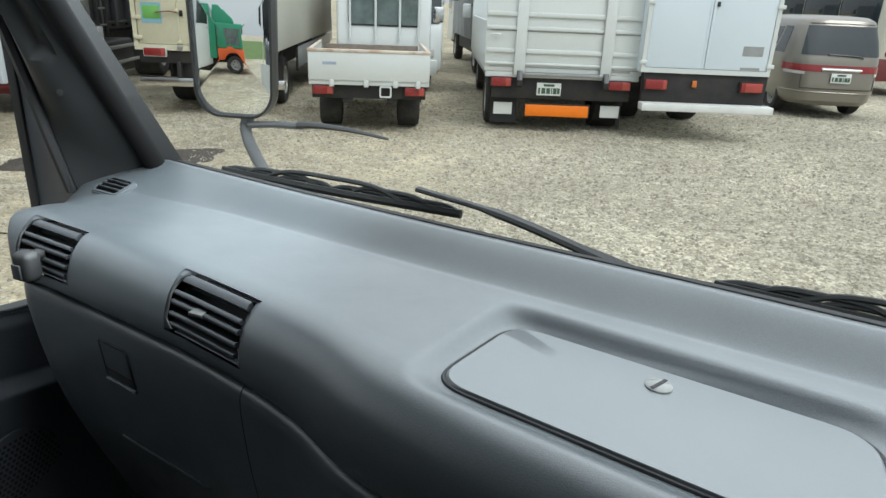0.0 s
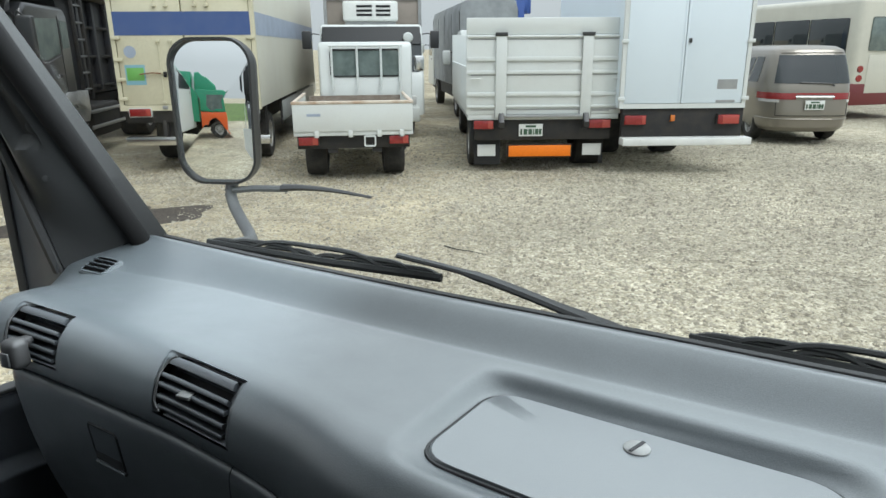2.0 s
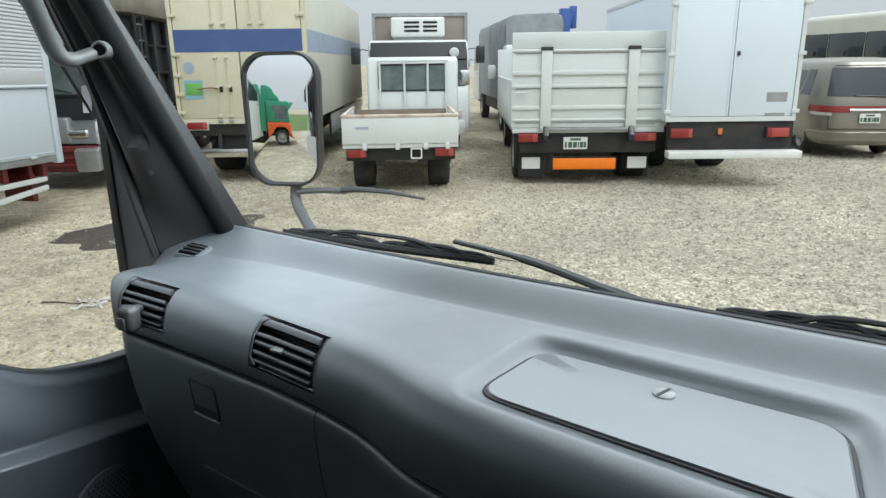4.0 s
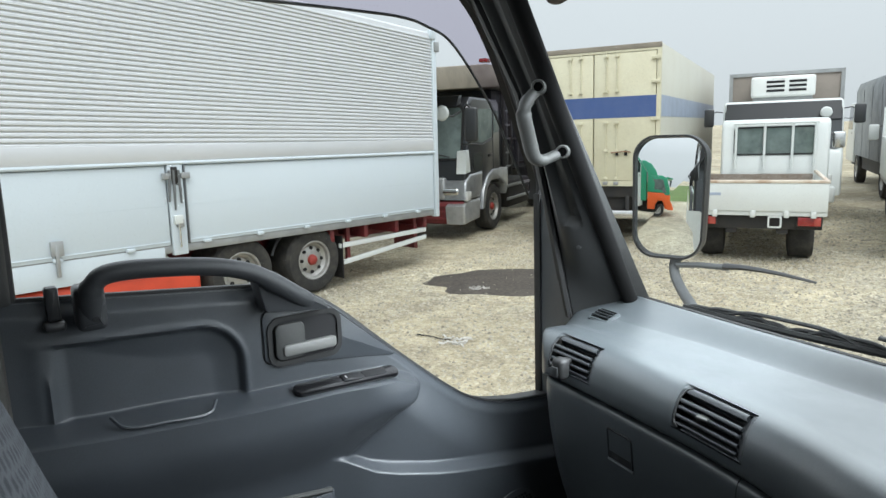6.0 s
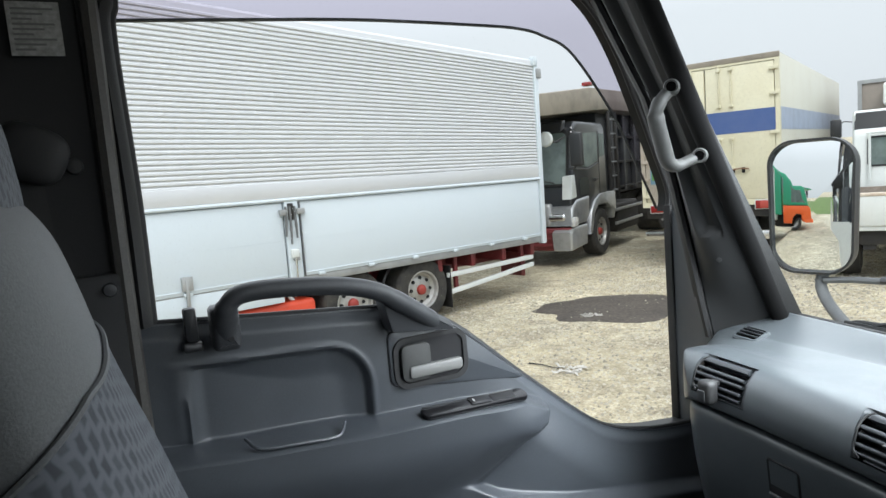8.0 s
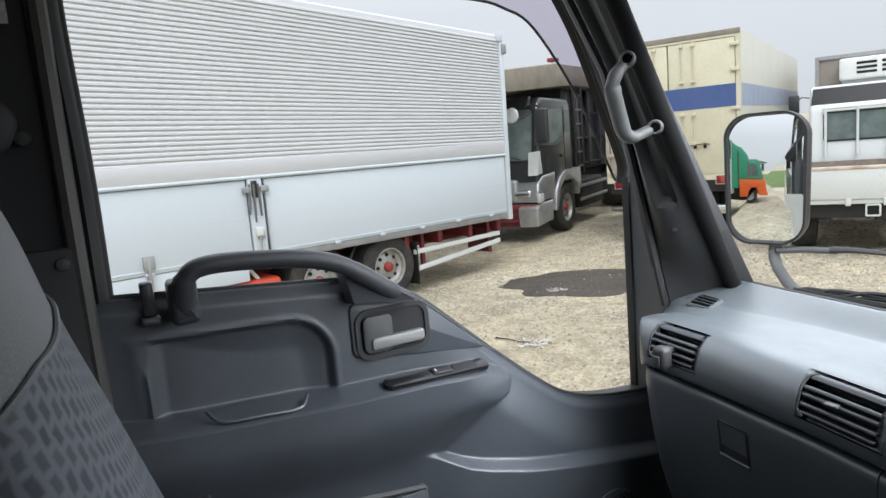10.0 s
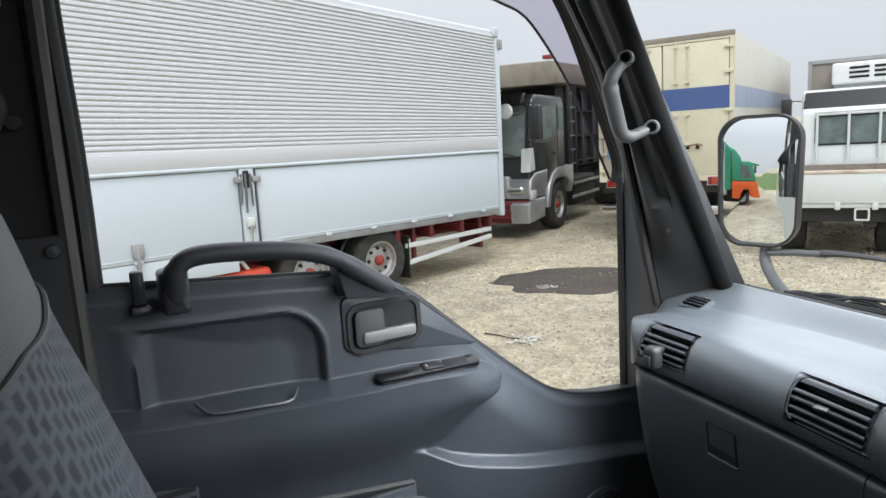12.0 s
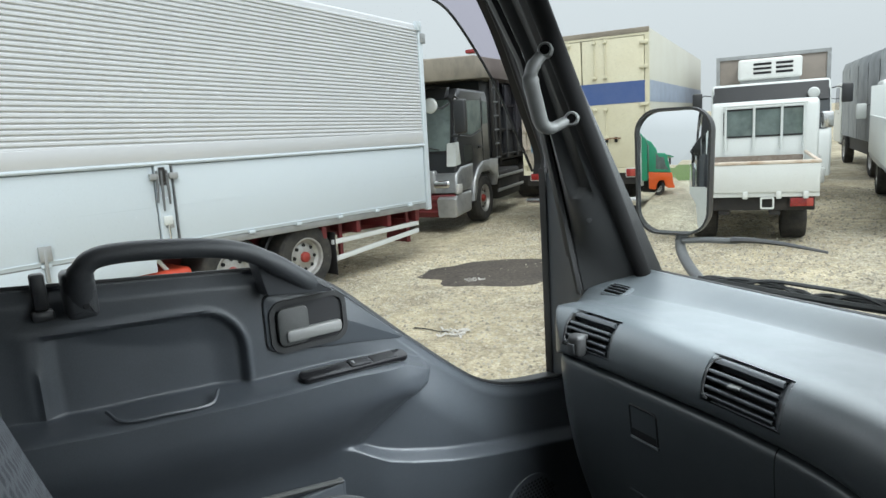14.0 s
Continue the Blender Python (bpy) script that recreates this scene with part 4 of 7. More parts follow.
door = holder("cab_door", pose(0, 0, 0), "dark grey plastic lined passenger door of the cab, closed", "door")
part("liner", sheet(door_point, steps(-0.03, 1.06, 330), list(range(115))), DOORP, door, "moulded dark grey door lining with arm rest")
part("sill_seal", tube([(-0.984 + 0.045 * y, y, sill(y) + 0.001) for y in steps(-0.03, 1.02, 60)], 0.0042, 6), RUBBER, door, "black weather strip")
part("sill_top", sheet(lambda y, t: (-0.978 + 0.045 * y - 0.05 * t, y, sill(y) - 0.002), steps(-0.03, 1.06, 60), [0.0, 1.0]), BLACK, door)
skin = sheet(lambda y, f: (-1.045 + 0.03 * y - 0.012 * math.cos(f * 2), y, 0.55 + (sill(min(max(y, -0.03), 1.05)) - 0.022 - 0.55) * f), steps(-0.12, 1.08, 40), steps(0, 1, 14))
part("outer_skin", skin, WHITE, door, "white painted outer door skin")

# window opening of the door
OPEN_TOP = [(-0.004, 1.60), (-0.002, 1.78), (-0.006, 1.98), (0.000, 2.035), (0.030, 2.064), (0.25, 2.086), (0.5, 2.102), (0.66, 2.110), (0.74, 2.110), (0.795, 2.098), (0.835, 2.068), (0.872, 2.022), (0.918, 1.940), (0.985, 1.787), (1.020, 1.70), (1.016, 1.656)]
edge = spline([(0, a, b) for a, b in OPEN_TOP], 70)


def frame_out(p, d, k):
    a, b = edge[max(k - 1, 0)], edge[min(k + 1, len(edge) - 1)]
    tdir = (b - a).normalized()
    nrm = Vector((0, -tdir.z, tdir.y))
    return p + nrm * d


fb = bmesh.new()
rws = []
for k, p in enumerate(edge):
    q1, q2, q3 = frame_out(p, 0.006, k), frame_out(p, 0.014, k), frame_out(p, 0.026, k)
    rws.append([fb.verts.new((x, q.y, q.z)) for x, q in ((-1.015, p), (-0.972, p), (-0.962, q1), (-0.955, q2), (-0.965, q3), (-1.02, q3))])
for a, b in zip(rws, rws[1:]):
    for i in range(5):
        fb.faces.new((a[i], a[i + 1], b[i + 1], b[i]))
part("window_frame", fb, PILLAR, door, "dark window frame")
part("frame_rubber", tube([(-0.985, p.y, p.z) for p in edge], 0.007, 8, up=(1, 0, 0)), RUBBER, door, "black glass run rubber")
part("outer_frame", sheet(lambda k, f: (-1.032, frame_out(edge[int(k)], 0.058 + 0.03 * f, int(k)).y, frame_out(edge[int(k)], 0.058 + 0.03 * f, int(k)).z), list(range(70)), [0.0, 0.5, 1.0]), WHITE, door, "white painted outer window frame")
part("front_channel", box(-0.988, -0.968, 1.004, 1.014, 1.20, 1.67, 0.003), RUBBER, door, "black upright glass channel")
pane = bmesh.new()
ring_v = [pane.verts.new((-0.992, p.y, p.z)) for p in edge] + [pane.verts.new((-0.99, y, sill(y) - 0.01)) for y in steps(1.005, 0.0, 40)]
pane.faces.new(ring_v)
glass = part("window_pane", pane, GLASS, door, "clear side window, wound up")
glass.visible_shadow = False

# corner trim between window and pillar
corner = bmesh.new()
cw = [[corner.verts.new(q) for q in ((-0.980, 1.009, z), (-0.935, 1.008, z), (-0.905 + 0.03 * w, 1.0 - 0.1 * w * 0.2, z), (-0.872 + 0.016 * (1 - w), 0.995 + 0.015 * (1 - w) - 0.095 * w * 0.3, z))]
      for z, w in [(zz, (zz - 1.2) / 0.46) for zz in steps(1.19, 1.66, 14)]]
for a, b in zip(cw, cw[1:]):
    for i in range(3):
        corner.faces.new((a[i], a[i + 1], b[i + 1], b[i]))
part("corner_trim", corner, DOORP, door, "grey corner trim before the window")

# pull handle over the sill
hand_pts = [(-0.935, 0.086, 1.562), (-0.924, 0.085, 1.596), (-0.914, 0.089, 1.620), (-0.910, 0.108, 1.6345), (-0.908, 0.16, 1.6350), (-0.908, 0.25, 1.6240), (-0.910, 0.310, 1.606), (-0.916, 0.355, 1.578), (-0.925, 0.400, 1.546), (-0.938, 0.440, 1.522)]
grip = holder("door_pull", pose(0, 0, 0), "black plastic pull handle arched over the door sill", "pull handle")
part("bar", tube(spline(hand_pts, 44), [0.0185] * 7 + [0.0165] * 3 + [0.0140] * 22 + [0.0155] * 8 + [0.013, 0.011, 0.008, 0.005], 14, flat=0.95, up=(1, 0, 0)), PULLBLACK, grip)
part("front_foot", slab(soft_outline([(0.318, 1.606), (0.356, 1.588), (0.438, 1.536), (0.446, 1.520), (0.334, 1.534)], 0.005, 0.0, 5), -0.955, -0.918, "X", bevel=0.0025, segs=2), PULLBLACK, grip)
part("rear_foot", slab(rounded(0.066, 0.104, 1.556, 1.620, 0.008), -0.958, -0.914, "X", bevel=0.009, segs=3), PULLBLACK, grip)
for y, z in ((0.088, 1.574), (0.372, 1.556)):
    part("screw", move(turned([(0.0001, 0.0), (0.005, 0.0), (0.004, 0.002), (0.0001, 0.002)], 12, "X"), Matrix.Translation((-0.9145 if y < 0.2 else -0.9185, y, z))), DARKIN, grip)

knob = holder("lock_knob", pose(0, 0, 0), "black lock knob standing on the door sill", "lock knob")
part("stem", slab(rounded(0.034, 0.0515, 1.570, 1.619, 0.004), -0.968, -0.952, "X", bevel=0.004), BLACK, knob)
part("collar", slab(rounded(0.029, 0.056, 1.556, 1.570, 0.005), -0.973, -0.947, "X", bevel=0.004), BLACK, knob)

# inner latch with its bowl
latch = holder("door_latch", pose(0, 0, 0), "grey inner door latch lever in a dark bowl", "door latch")
TRI = [(0.337, 1.528), (0.452, 1.523), (0.592, 1.400), (0.337, 1.436)]


def lean(bm, y0=0.40, k=0.045):
    for v in bm.verts:
        v.co.x += k * (v.co.y - y0)
    return bm


part("plate_gap", lean(slab(soft_outline(TRI, 0.016, -0.0022, 6), -0.960, -0.9492, "X")), DARKIN, latch, "dark joint round the plate")
part("plate", lean(slab(soft_outline(TRI, 0.016, 0.0, 6), -0.960, -0.9465, "X", bevel=0.002)), DOORP, latch, "three cornered dark grey plate")
bowl_o, bowl_i = rounded(0.343, 0.478, 1.428, 1.515, 0.024), rounded(0.351, 0.470, 1.437, 1.507, 0.018)
part("rim", lean(ring(bowl_o, bowl_i, -0.950, -0.9430, "X")), RUBBER, latch)
# no hollow is modelled: the plate's dark colour stands in for its shade
part("bowl", lean(slab(bowl_i, -0.950, -0.9460, "X")), DARKIN, latch, "flat dark plate standing for the shaded hollow behind the lever")
part("lever", lean(slab(rounded(0.366, 0.464, 1.446, 1.466, 0.006), -0.946, -0.9335, "X", bevel=0.004)), LEVER, latch, "pale grey lever")
part("lever_root", lean(slab(rounded(0.354, 0.408, 1.440, 1.503, 0.012), -0.946, -0.9375, "X", bevel=0.004)), GRIP, latch)

# window switch on the arm rest
switch = holder("window_switch", pose(0, 0, 0), "black window switch panel let into the arm rest", "switch panel")
mt = Matrix.Translation((-0.912, 0.470, 1.3865)) @ pose(0, 0, 0, -2.5, 0, -2)
part("plate", move(slab(rounded(-0.016, 0.016, -0.100, 0.100, 0.012), -0.006, 0.005, "Z", bevel=0.004), mt @ pose(0, 0, 0, 0, 14, 0)), GLOSSBLACK, switch)
part("rocker", move(box(-0.012, 0.012, -0.012, 0.025, 0.003, 0.0075, 0.002), mt @ pose(0, 0, 0, 0, 14, 0)), GLOSSBLACK, switch)
part("rocker_mark", move(box(-0.004, 0.004, -0.006, -0.003, 0.0074, 0.0082), mt @ pose(0, 0, 0, 0, 14, 0)), LABEL, switch)
part("lock_rocker", move(box(-0.010, 0.010, 0.030, 0.075, 0.0035, 0.0060, 0.001), mt @ pose(0, 0, 0, 0, 14, 0)), DARKIN, switch)

# tray lip and ridge on the lining
part("tray_lip", tube(spline([(-0.938, 0.094, 1.418), (-0.918, 0.112, 1.404), (-0.912, 0.17, 1.399), (-0.914, 0.226, 1.394), (-0.936, 0.246, 1.404)], 20), 0.0030, 6), DOORP, door)

# loudspeaker grille in the foot of the door
speaker = holder("speaker_grille", pose(0, 0, 0), "round perforated loudspeaker grille low in the door", "speaker")
spc = Vector((door_x(0.825, 0.985) + 0.001, 0.825, 0.985))
part("dish", move(turned([(0.0001, 0.002), (0.072, 0.0018), (0.078, 0.0005), (0.080, -0.006), (0.0001, -0.006)], 40, "X"), Matrix.Translation(spc)), DOORP, speaker)
hole_mesh = mesh_of(turned([(0.0001, 0.0), (0.0030, 0.0), (0.0030, 0.0012), (0.0001, 0.0012)], 6, "X"), "hole", DARKIN)
for i in range(-8, 9):
    for j in range(-9, 10):
        yy, zz = i * 0.0088 + (j % 2) * 0.0044, j * 0.0078
        if yy * yy + zz * zz < 0.070 ** 2:
            h = new("hole", hole_mesh)
            h.parent = speaker
            h.location = spc + Vector((0.0014, yy, zz))

# map pocket low on the door, and slots beside the seat
pocket_ = holder("map_pocket", pose(0, 0, 0), "dark grey open map pocket low on the door", "map pocket")
part("front_board", box(-0.930, -0.918, 0.10, 0.432, 0.80, 1.186, 0.004), DOORP, pocket_)
# rim a little paler than the pocket board
part("rim", tube([(-0.922, 0.10, 1.232), (-0.922, 0.26, 1.214), (-0.922, 0.430, 1.188)], 0.0050, 8), GRIP, pocket_, "slightly paler rim")
part("end_board", box(-0.955, -0.918, 0.427, 0.434, 0.80, 1.188, 0.002), DOORP, pocket_)
side_vent = holder("side_slots", pose(0, 0, 0), "black slotted plate low on the door lining", "vent")
svx = door_x(0.04, 1.30)
part("plate", box(svx - 0.004, svx + 0.003, 0.0, 0.082, 1.235, 1.328, 0.001), DOORP, side_vent)
for i in range(5):
    part("slot", box(svx + 0.002, svx + 0.0045, 0.004, 0.078, 1.246 + 0.016 * i, 1.254 + 0.016 * i), DARKIN, side_vent)

# rain visor outside, over the window
rv = bmesh.new()
vis_low = spline([(0, a, b) for a, b in [(-0.02, 2.030), (0.2, 2.038), (0.39, 2.043), (0.615, 2.040), (0.70, 2.036), (0.755, 2.024), (0.825, 1.990), (0.923, 1.868), (0.985, 1.755), (1.035, 1.66)]], 50)
vis_top = spline([(0, a, b) for a, b in [(-0.05, 2.17), (0.25, 2.18), (0.5, 2.19), (0.69, 2.19), (0.83, 2.165), (0.93, 2.12), (0.995, 2.05), (1.06, 1.94), (1.10, 1.82), (1.125, 1.68)]], 50)
vr = [[rv.verts.new((-1.035 - 0.012 * math.sin(f * 2.2), a.y + (b.y - a.y) * f, a.z + (b.z - a.z) * f)) for f in steps(0, 1, 5)] for a, b in zip(vis_low, vis_top)]
for a, b in zip(vr, vr[1:]):
    for i in range(4):
        rv.faces.new((a[i], a[i + 1], b[i + 1], b[i]))
rain = thing("rain_visor", rv, VISOR, "smoked translucent rain visor over the side window", "rain visor")
rain.visible_shadow = False
part("visor_edge", tube([(-1.035, p.y, p.z) for p in vis_low], 0.003, 6, up=(1, 0, 0)), BLACK, rain)

# B-pillar, belt, label
def cushion_shape(wx, wy, wz, e=0.7, nu=24, nv=16):
    def sp(c, p):
        return math.copysign(abs(c) ** p, c)
    bm = bmesh.new()
    rows = []
    for i in range(nv + 1):
        a = -math.pi / 2 + math.pi * i / nv
        rows.append([bm.verts.new((wx * sp(math.cos(a), e) * sp(math.cos(t), e), wy * sp(math.cos(a), e) * sp(math.sin(t), e), wz * sp(math.sin(a), e)))
                     for t in [2 * math.pi * k / nu for k in range(nu)]])
    for r, s in zip(rows, rows[1:]):
        for k in range(nu):
            bm.faces.new((r[k], r[(k + 1) % nu], s[(k + 1) % nu], s[k]))
    return bm


bp_ = holder("rear_pillar", pose(0, 0, 0), "dark trimmed pillar behind the side window", "pillar", kind="structure")
part("post", sheet(lambda z, t: (-0.958 - 0.01 * math.sin(3.1 * t), -0.022 - 0.26 * t, z), steps(0.75, 2.2, 24), steps(0, 1, 10)), DARKTRIM, bp_)
part("seal", tube([(-0.955, -0.030 + 0.004 * math.sin(z * 3), z) for z in steps(0.8, 2.12, 30)], 0.012, 8, up=(0, 1, 0)), SEALGREY, bp_, "brownish grey door seal strip")
part("seal_inner", tube([(-0.957, -0.040, z) for z in steps(0.8, 2.12, 20)], 0.006, 6, up=(0, 1, 0)), RUBBER, bp_)
part("lower_trim", slab(rounded(-0.118, -0.030, 0.80, 1.683, 0.010), -0.966, -0.945, "X", bevel=0.005), DARKTRIM, bp_, "dark grey lower trim plate")
part("trim_bolt", move(turned([(0.0001, 0.0), (0.010, 0.0), (0.008, 0.005), (0.0001, 0.006)], 16, "X"), Matrix.Translation((-0.946, -0.052, 1.662))), BLACK, bp_)
notice = holder("notice_label", pose(0, 0, 0), "pale printed notice label stuck on the dark rear pillar", "label")
part("paper", box(-0.9535, -0.9525, -0.122, -0.064, 1.966, 2.032), LABEL, notice)
for i in range(9):
    w = 0.046 - 0.012 * ((i * 7) % 3)
    part("print_line", box(-0.9524, -0.9522, -0.117, -0.117 + w, 2.022 - i * 0.0062, 2.0245 - i * 0.0062), INK, notice)
belt = holder("seat_belt", pose(0, 0, 0), "black seat belt hanging from its pillar anchor", "seat belt")
part("anchor", move(cushion_shape(0.030, 0.042, 0.036), Matrix.Translation((-0.945, -0.118, 1.845)) @ pose(0, 0, 0, -25, 0, 0)), DARKTRIM, belt, "dark curved anchor cover")
part("bolt", move(turned([(0.0001, 0.0), (0.011, 0.0), (0.009, 0.008), (0.0001, 0.009)], 14, "X"), Matrix.Translation((-0.952, -0.072, 1.826))), RUBBER, belt)
part("strap", sheet(lambda t, w: (-0.948 + 0.010 * math.sin(t * 3), -0.155 + 0.045 * w + 0.045 * t, 1.825 - 0.75 * t), steps(0, 1, 20), steps(0, 1, 4)), RUBBER, belt)


# passenger seat
def fabric():
    m = material("seat_fabric", (0.10, 0.105, 0.11), 0.9)
    nt = m.node_tree
    b = nt.nodes["Principled BSDF"]
    tc = nt.nodes.new("ShaderNodeTexCoord")
    mp = nt.nodes.new("ShaderNodeMapping")
    mp.inputs["Rotation"].default_value = (0, 0, radians(16))
    sx_ = nt.nodes.new("ShaderNodeSeparateXYZ")
    cx_ = nt.nodes.new("ShaderNodeCombineXYZ")
    ad_ = nt.nodes.new("ShaderNodeMath")
    ad_.operation = "MULTIPLY_ADD"
    ad_.inputs[1].default_value = -0.8
    br = nt.nodes.new("ShaderNodeTexBrick")
    br.inputs["Scale"].default_value = 1.0
    br.inputs["Brick Width"].default_value = 0.0195
    br.inputs["Row Height"].default_value = 0.0150
    br.inputs["Mortar Size"].default_value = 0.0050
    br.inputs["Mortar Smooth"].default_value = 0.75
    br.inputs["Color1"].default_value = (0.029, 0.032, 0.039, 1)
    br.inputs["Color2"].default_value = (0.043, 0.048, 0.056, 1)
    br.inputs["Mortar"].default_value = (0.076, 0.083, 0.094, 1)
    nz = nt.nodes.new("ShaderNodeTexNoise")
    nz.inputs["Scale"].default_value = 40
    av = nt.nodes.new("ShaderNodeVectorMath")
    av.operation = "MULTIPLY_ADD"
    av.inputs[1].default_value = (0.010, 0.010, 0.010)
    nt.links.new(tc.outputs["Object"], nz.inputs["Vector"])
    nt.links.new(nz.outputs["Color"], av.inputs[0])
    nt.links.new(tc.outputs["Object"], av.inputs[2])
    nt.links.new(av.outputs[0], sx_.inputs[0])
    nt.links.new(sx_.outputs["X"], ad_.inputs[0])
    nt.links.new(sx_.outputs["Y"], ad_.inputs[2])
    nt.links.new(ad_.outputs[0], cx_.inputs[1])
    nt.links.new(sx_.outputs["Z"], cx_.inputs[0])
    nt.links.new(cx_.outputs[0], mp.inputs["Vector"])
    nt.links.new(mp.outputs[0], br.inputs["Vector"])
    nt.links.new(br.outputs["Color"], b.inputs["Base Color"])
    nb = nt.nodes.new("ShaderNodeTexNoise")
    nb.inputs["Scale"].default_value = 900
    bp = nt.nodes.new("ShaderNodeBump")
    bp.inputs["Strength"].default_value = 0.5
    bp.inputs["Distance"].default_value = 0.001
    nt.links.new(nb.outputs["Fac"], bp.inputs["Height"])
    nt.links.new(bp.outputs[0], b.inputs["Normal"])
    return m


FABRIC = fabric()
SEATGREY = material("seat_grey", (0.070, 0.074, 0.075), 0.75, grain=0.15, grain_size=500, bump=0.4, bump_size=500, stain=0.3, stain_size=6)
seat = holder("passenger_seat", pose(0, 0, 0), "grey passenger seat with patterned fabric and a headrest", "seat")


def cushion(cx, cy, cz, wx, wy, wz, e=0.32, tilt=0.0, nu=48, nv=32):
    return move(cushion_shape(wx, wy, wz, e, nu, nv), Matrix.Translation((cx, cy, cz)) @ pose(0, 0, 0, tilt, 0, 0))


SEAT_FRONT = [(1.05, 0.105), (1.30, 0.036), (1.462, -0.015), (1.522, -0.032), (1.626, -0.066), (1.72, -0.087), (1.80, -0.114), (1.86, -0.135)]


def seat_back(a, z, grow=0.0):
    """A place on the seat back: a goes round it, z is the height."""
    top = math.sqrt(max(0.0, 1 - max(0.0, (z - 1.735) / 0.081) ** 2))
    w, d = (0.222 + grow) * (0.35 + 0.65 * top), (0.070 + grow) * (0.3 + 0.7 * top)
    cs, sn = math.cos(a), math.sin(a)
    e = 0.72
    return (-0.656 + w * math.copysign(abs(cs) ** e, cs), sum(curve(z + k * 0.03, SEAT_FRONT) for k in (-1, 0, 1)) / 3 - 0.070 + d * math.copysign(abs(sn) ** e, sn), z)


def seam(y):
    return 1.648 - 0.65 * max(0.0, -0.085 - y)


ROUND = [2 * math.pi * k / 96 for k in range(97)]
part("headrest", cushion(-0.650, -0.172, 1.815, 0.125, 0.052, 0.066, 0.45, 6), FABRIC, seat)
part("backrest", sheet(lambda a, z: seat_back(a, z), ROUND, steps(1.06, 1.72, 40)[:-1] + steps(1.72, 1.8155, 20)), SEATGREY, seat, "plain grey upper backrest")


def panel_place(a, f):
    z1 = seam(seat_back(a, 1.65)[1])
    return seat_back(a, 1.07 + (z1 - 1.07) * f, 0.003 - 0.004 * (f > 0.999))


part("back_panel", sheet(panel_place, ROUND, steps(0, 0.99, 30) + [0.995, 1.0]), FABRIC, seat, "patterned fabric lower backrest")
part("seam_piping", tube([panel_place(a, 0.997) for a in ROUND[:-1]], 0.0028, 6, closed=True), SEATGREY, seat)
part("seat_cushion", cushion(-0.655, 0.17, 1.13, 0.235, 0.27, 0.085, 0.4, 4), SEATGREY, seat)

# closing walls
thing("cab_floor", box(-1.0, 1.0, -0.42, 1.2, 0.68, 0.72), part_wall, "dark cab floor mat", "floor", kind="structure")
thing("cab_roof", sheet(lambda x, y: (x, y, 2.16 + 0.03 * math.cos(x * 1.6)), steps(-1.0, 1.0, 14), steps(-0.42, 0.69, 12)), LINER, "pale grey cab headliner", "headliner", kind="structure")
thing("roof_skin", sheet(lambda x, y: (x, y, 2.20 + 0.03 * math.cos(x * 1.6)), steps(-1.05, 1.05, 14), steps(-0.45, 0.74, 12)), WHITE, "white painted cab roof", "roof", kind="structure")
thing("side_header", box(-1.02, -0.94, -0.42, 0.80, 2.135, 2.21, 0.01), PILLAR, "dark rail over the side window", "header", kind="structure")
thing("wall_rear", box(-1.0, 1.0, -0.45, -0.42, 0.7, 2.2), part_wall, "dark cab rear wall", "wall", kind="structure")
thing("wall_front", box(-0.85, 0.95, 1.12, 1.15, 0.6, 1.335), WHITE, "white painted cab front panel", "wall", kind="structure")
thing("front_corner", sheet(lambda a, z: (-0.855 - 0.19 * math.sin(a), 1.085 + 0.075 * math.cos(a), z), steps(0.3, 1.57, 10), steps(0.55, 1.50, 8)), WHITE, "white painted cab front corner", "wall", kind="structure")
thing("wall_driver_side", box(0.96, 1.0, -0.42, 1.15, 0.7, 1.52), part_wall, "dark lined driver's side door", "wall", kind="structure")
# unseen wall, carried forward of a real pillar to shade the passenger door
thing("driver_shade_wall", box(0.94, 1.0, -0.42, 0.40, 1.52, 2.18), part_wall, "unseen dark driver's side wall, added to shade the far door", "pillar", kind="structure")

# ---- outside on the cab: mirror and wipers ----
mirror = holder("door_mirror", pose(-1.100, 1.68, 1.598, -1.2, 0, 12), "black framed tall side mirror on a bent stay", "mirror")
def barrel(w, h, r, bow, n=8):
    """A tall rounded outline whose sides swell a little; narrower at the foot."""
    return [(x * (1 + bow * (1 - (z / h) ** 2)) * (1 + 0.035 * z / h), z) for x, z in rounded(-w, w, -h, h, r, n)]


mo = barrel(0.107, 0.186, 0.066, 0.06)
mi = barrel(0.101, 0.180, 0.061, 0.06)
part("rim", ring(mo, mi, -0.006, 0.022, "Y"), BLACK, mirror)
shell = bmesh.new()
sh = [[shell.verts.new((x * f, 0.02 + d, z * f)) for x, z in mo] for f, d in ((1.0, 0.0), (0.98, 0.018), (0.9, 0.034), (0.7, 0.046), (0.3, 0.05), (0.01, 0.05))]
for a, b in zip(sh, sh[1:]):
    for i in range(len(a)):
        shell.faces.new((a[i], a[(i + 1) % len(a)], b[(i + 1) % len(a)], b[i]))
part("shell", shell, BLACK, mirror)
RAD = 1.3
gl = bmesh.new()
gr = [[gl.verts.new((x * f, 0.004 - math.sqrt(RAD * RAD - (x * f) ** 2 - (z * f) ** 2) + RAD - 0.010, z * f)) for x, z in mi] for f in steps(0.02, 1.0, 14)]
for a, b in zip(gr, gr[1:]):
    for i in range(len(a)):
        gl.faces.new((a[i], a[(i + 1) % len(a)], b[(i + 1) % len(a)], b[i]))
gl.faces.new(gr[0])
part("mirror_glass", gl, MIRROR, mirror, "convex mirror glass")
inv = mirror.matrix_world.inverted()


def local(pts):
    return [inv @ Vector(p) for p in pts]


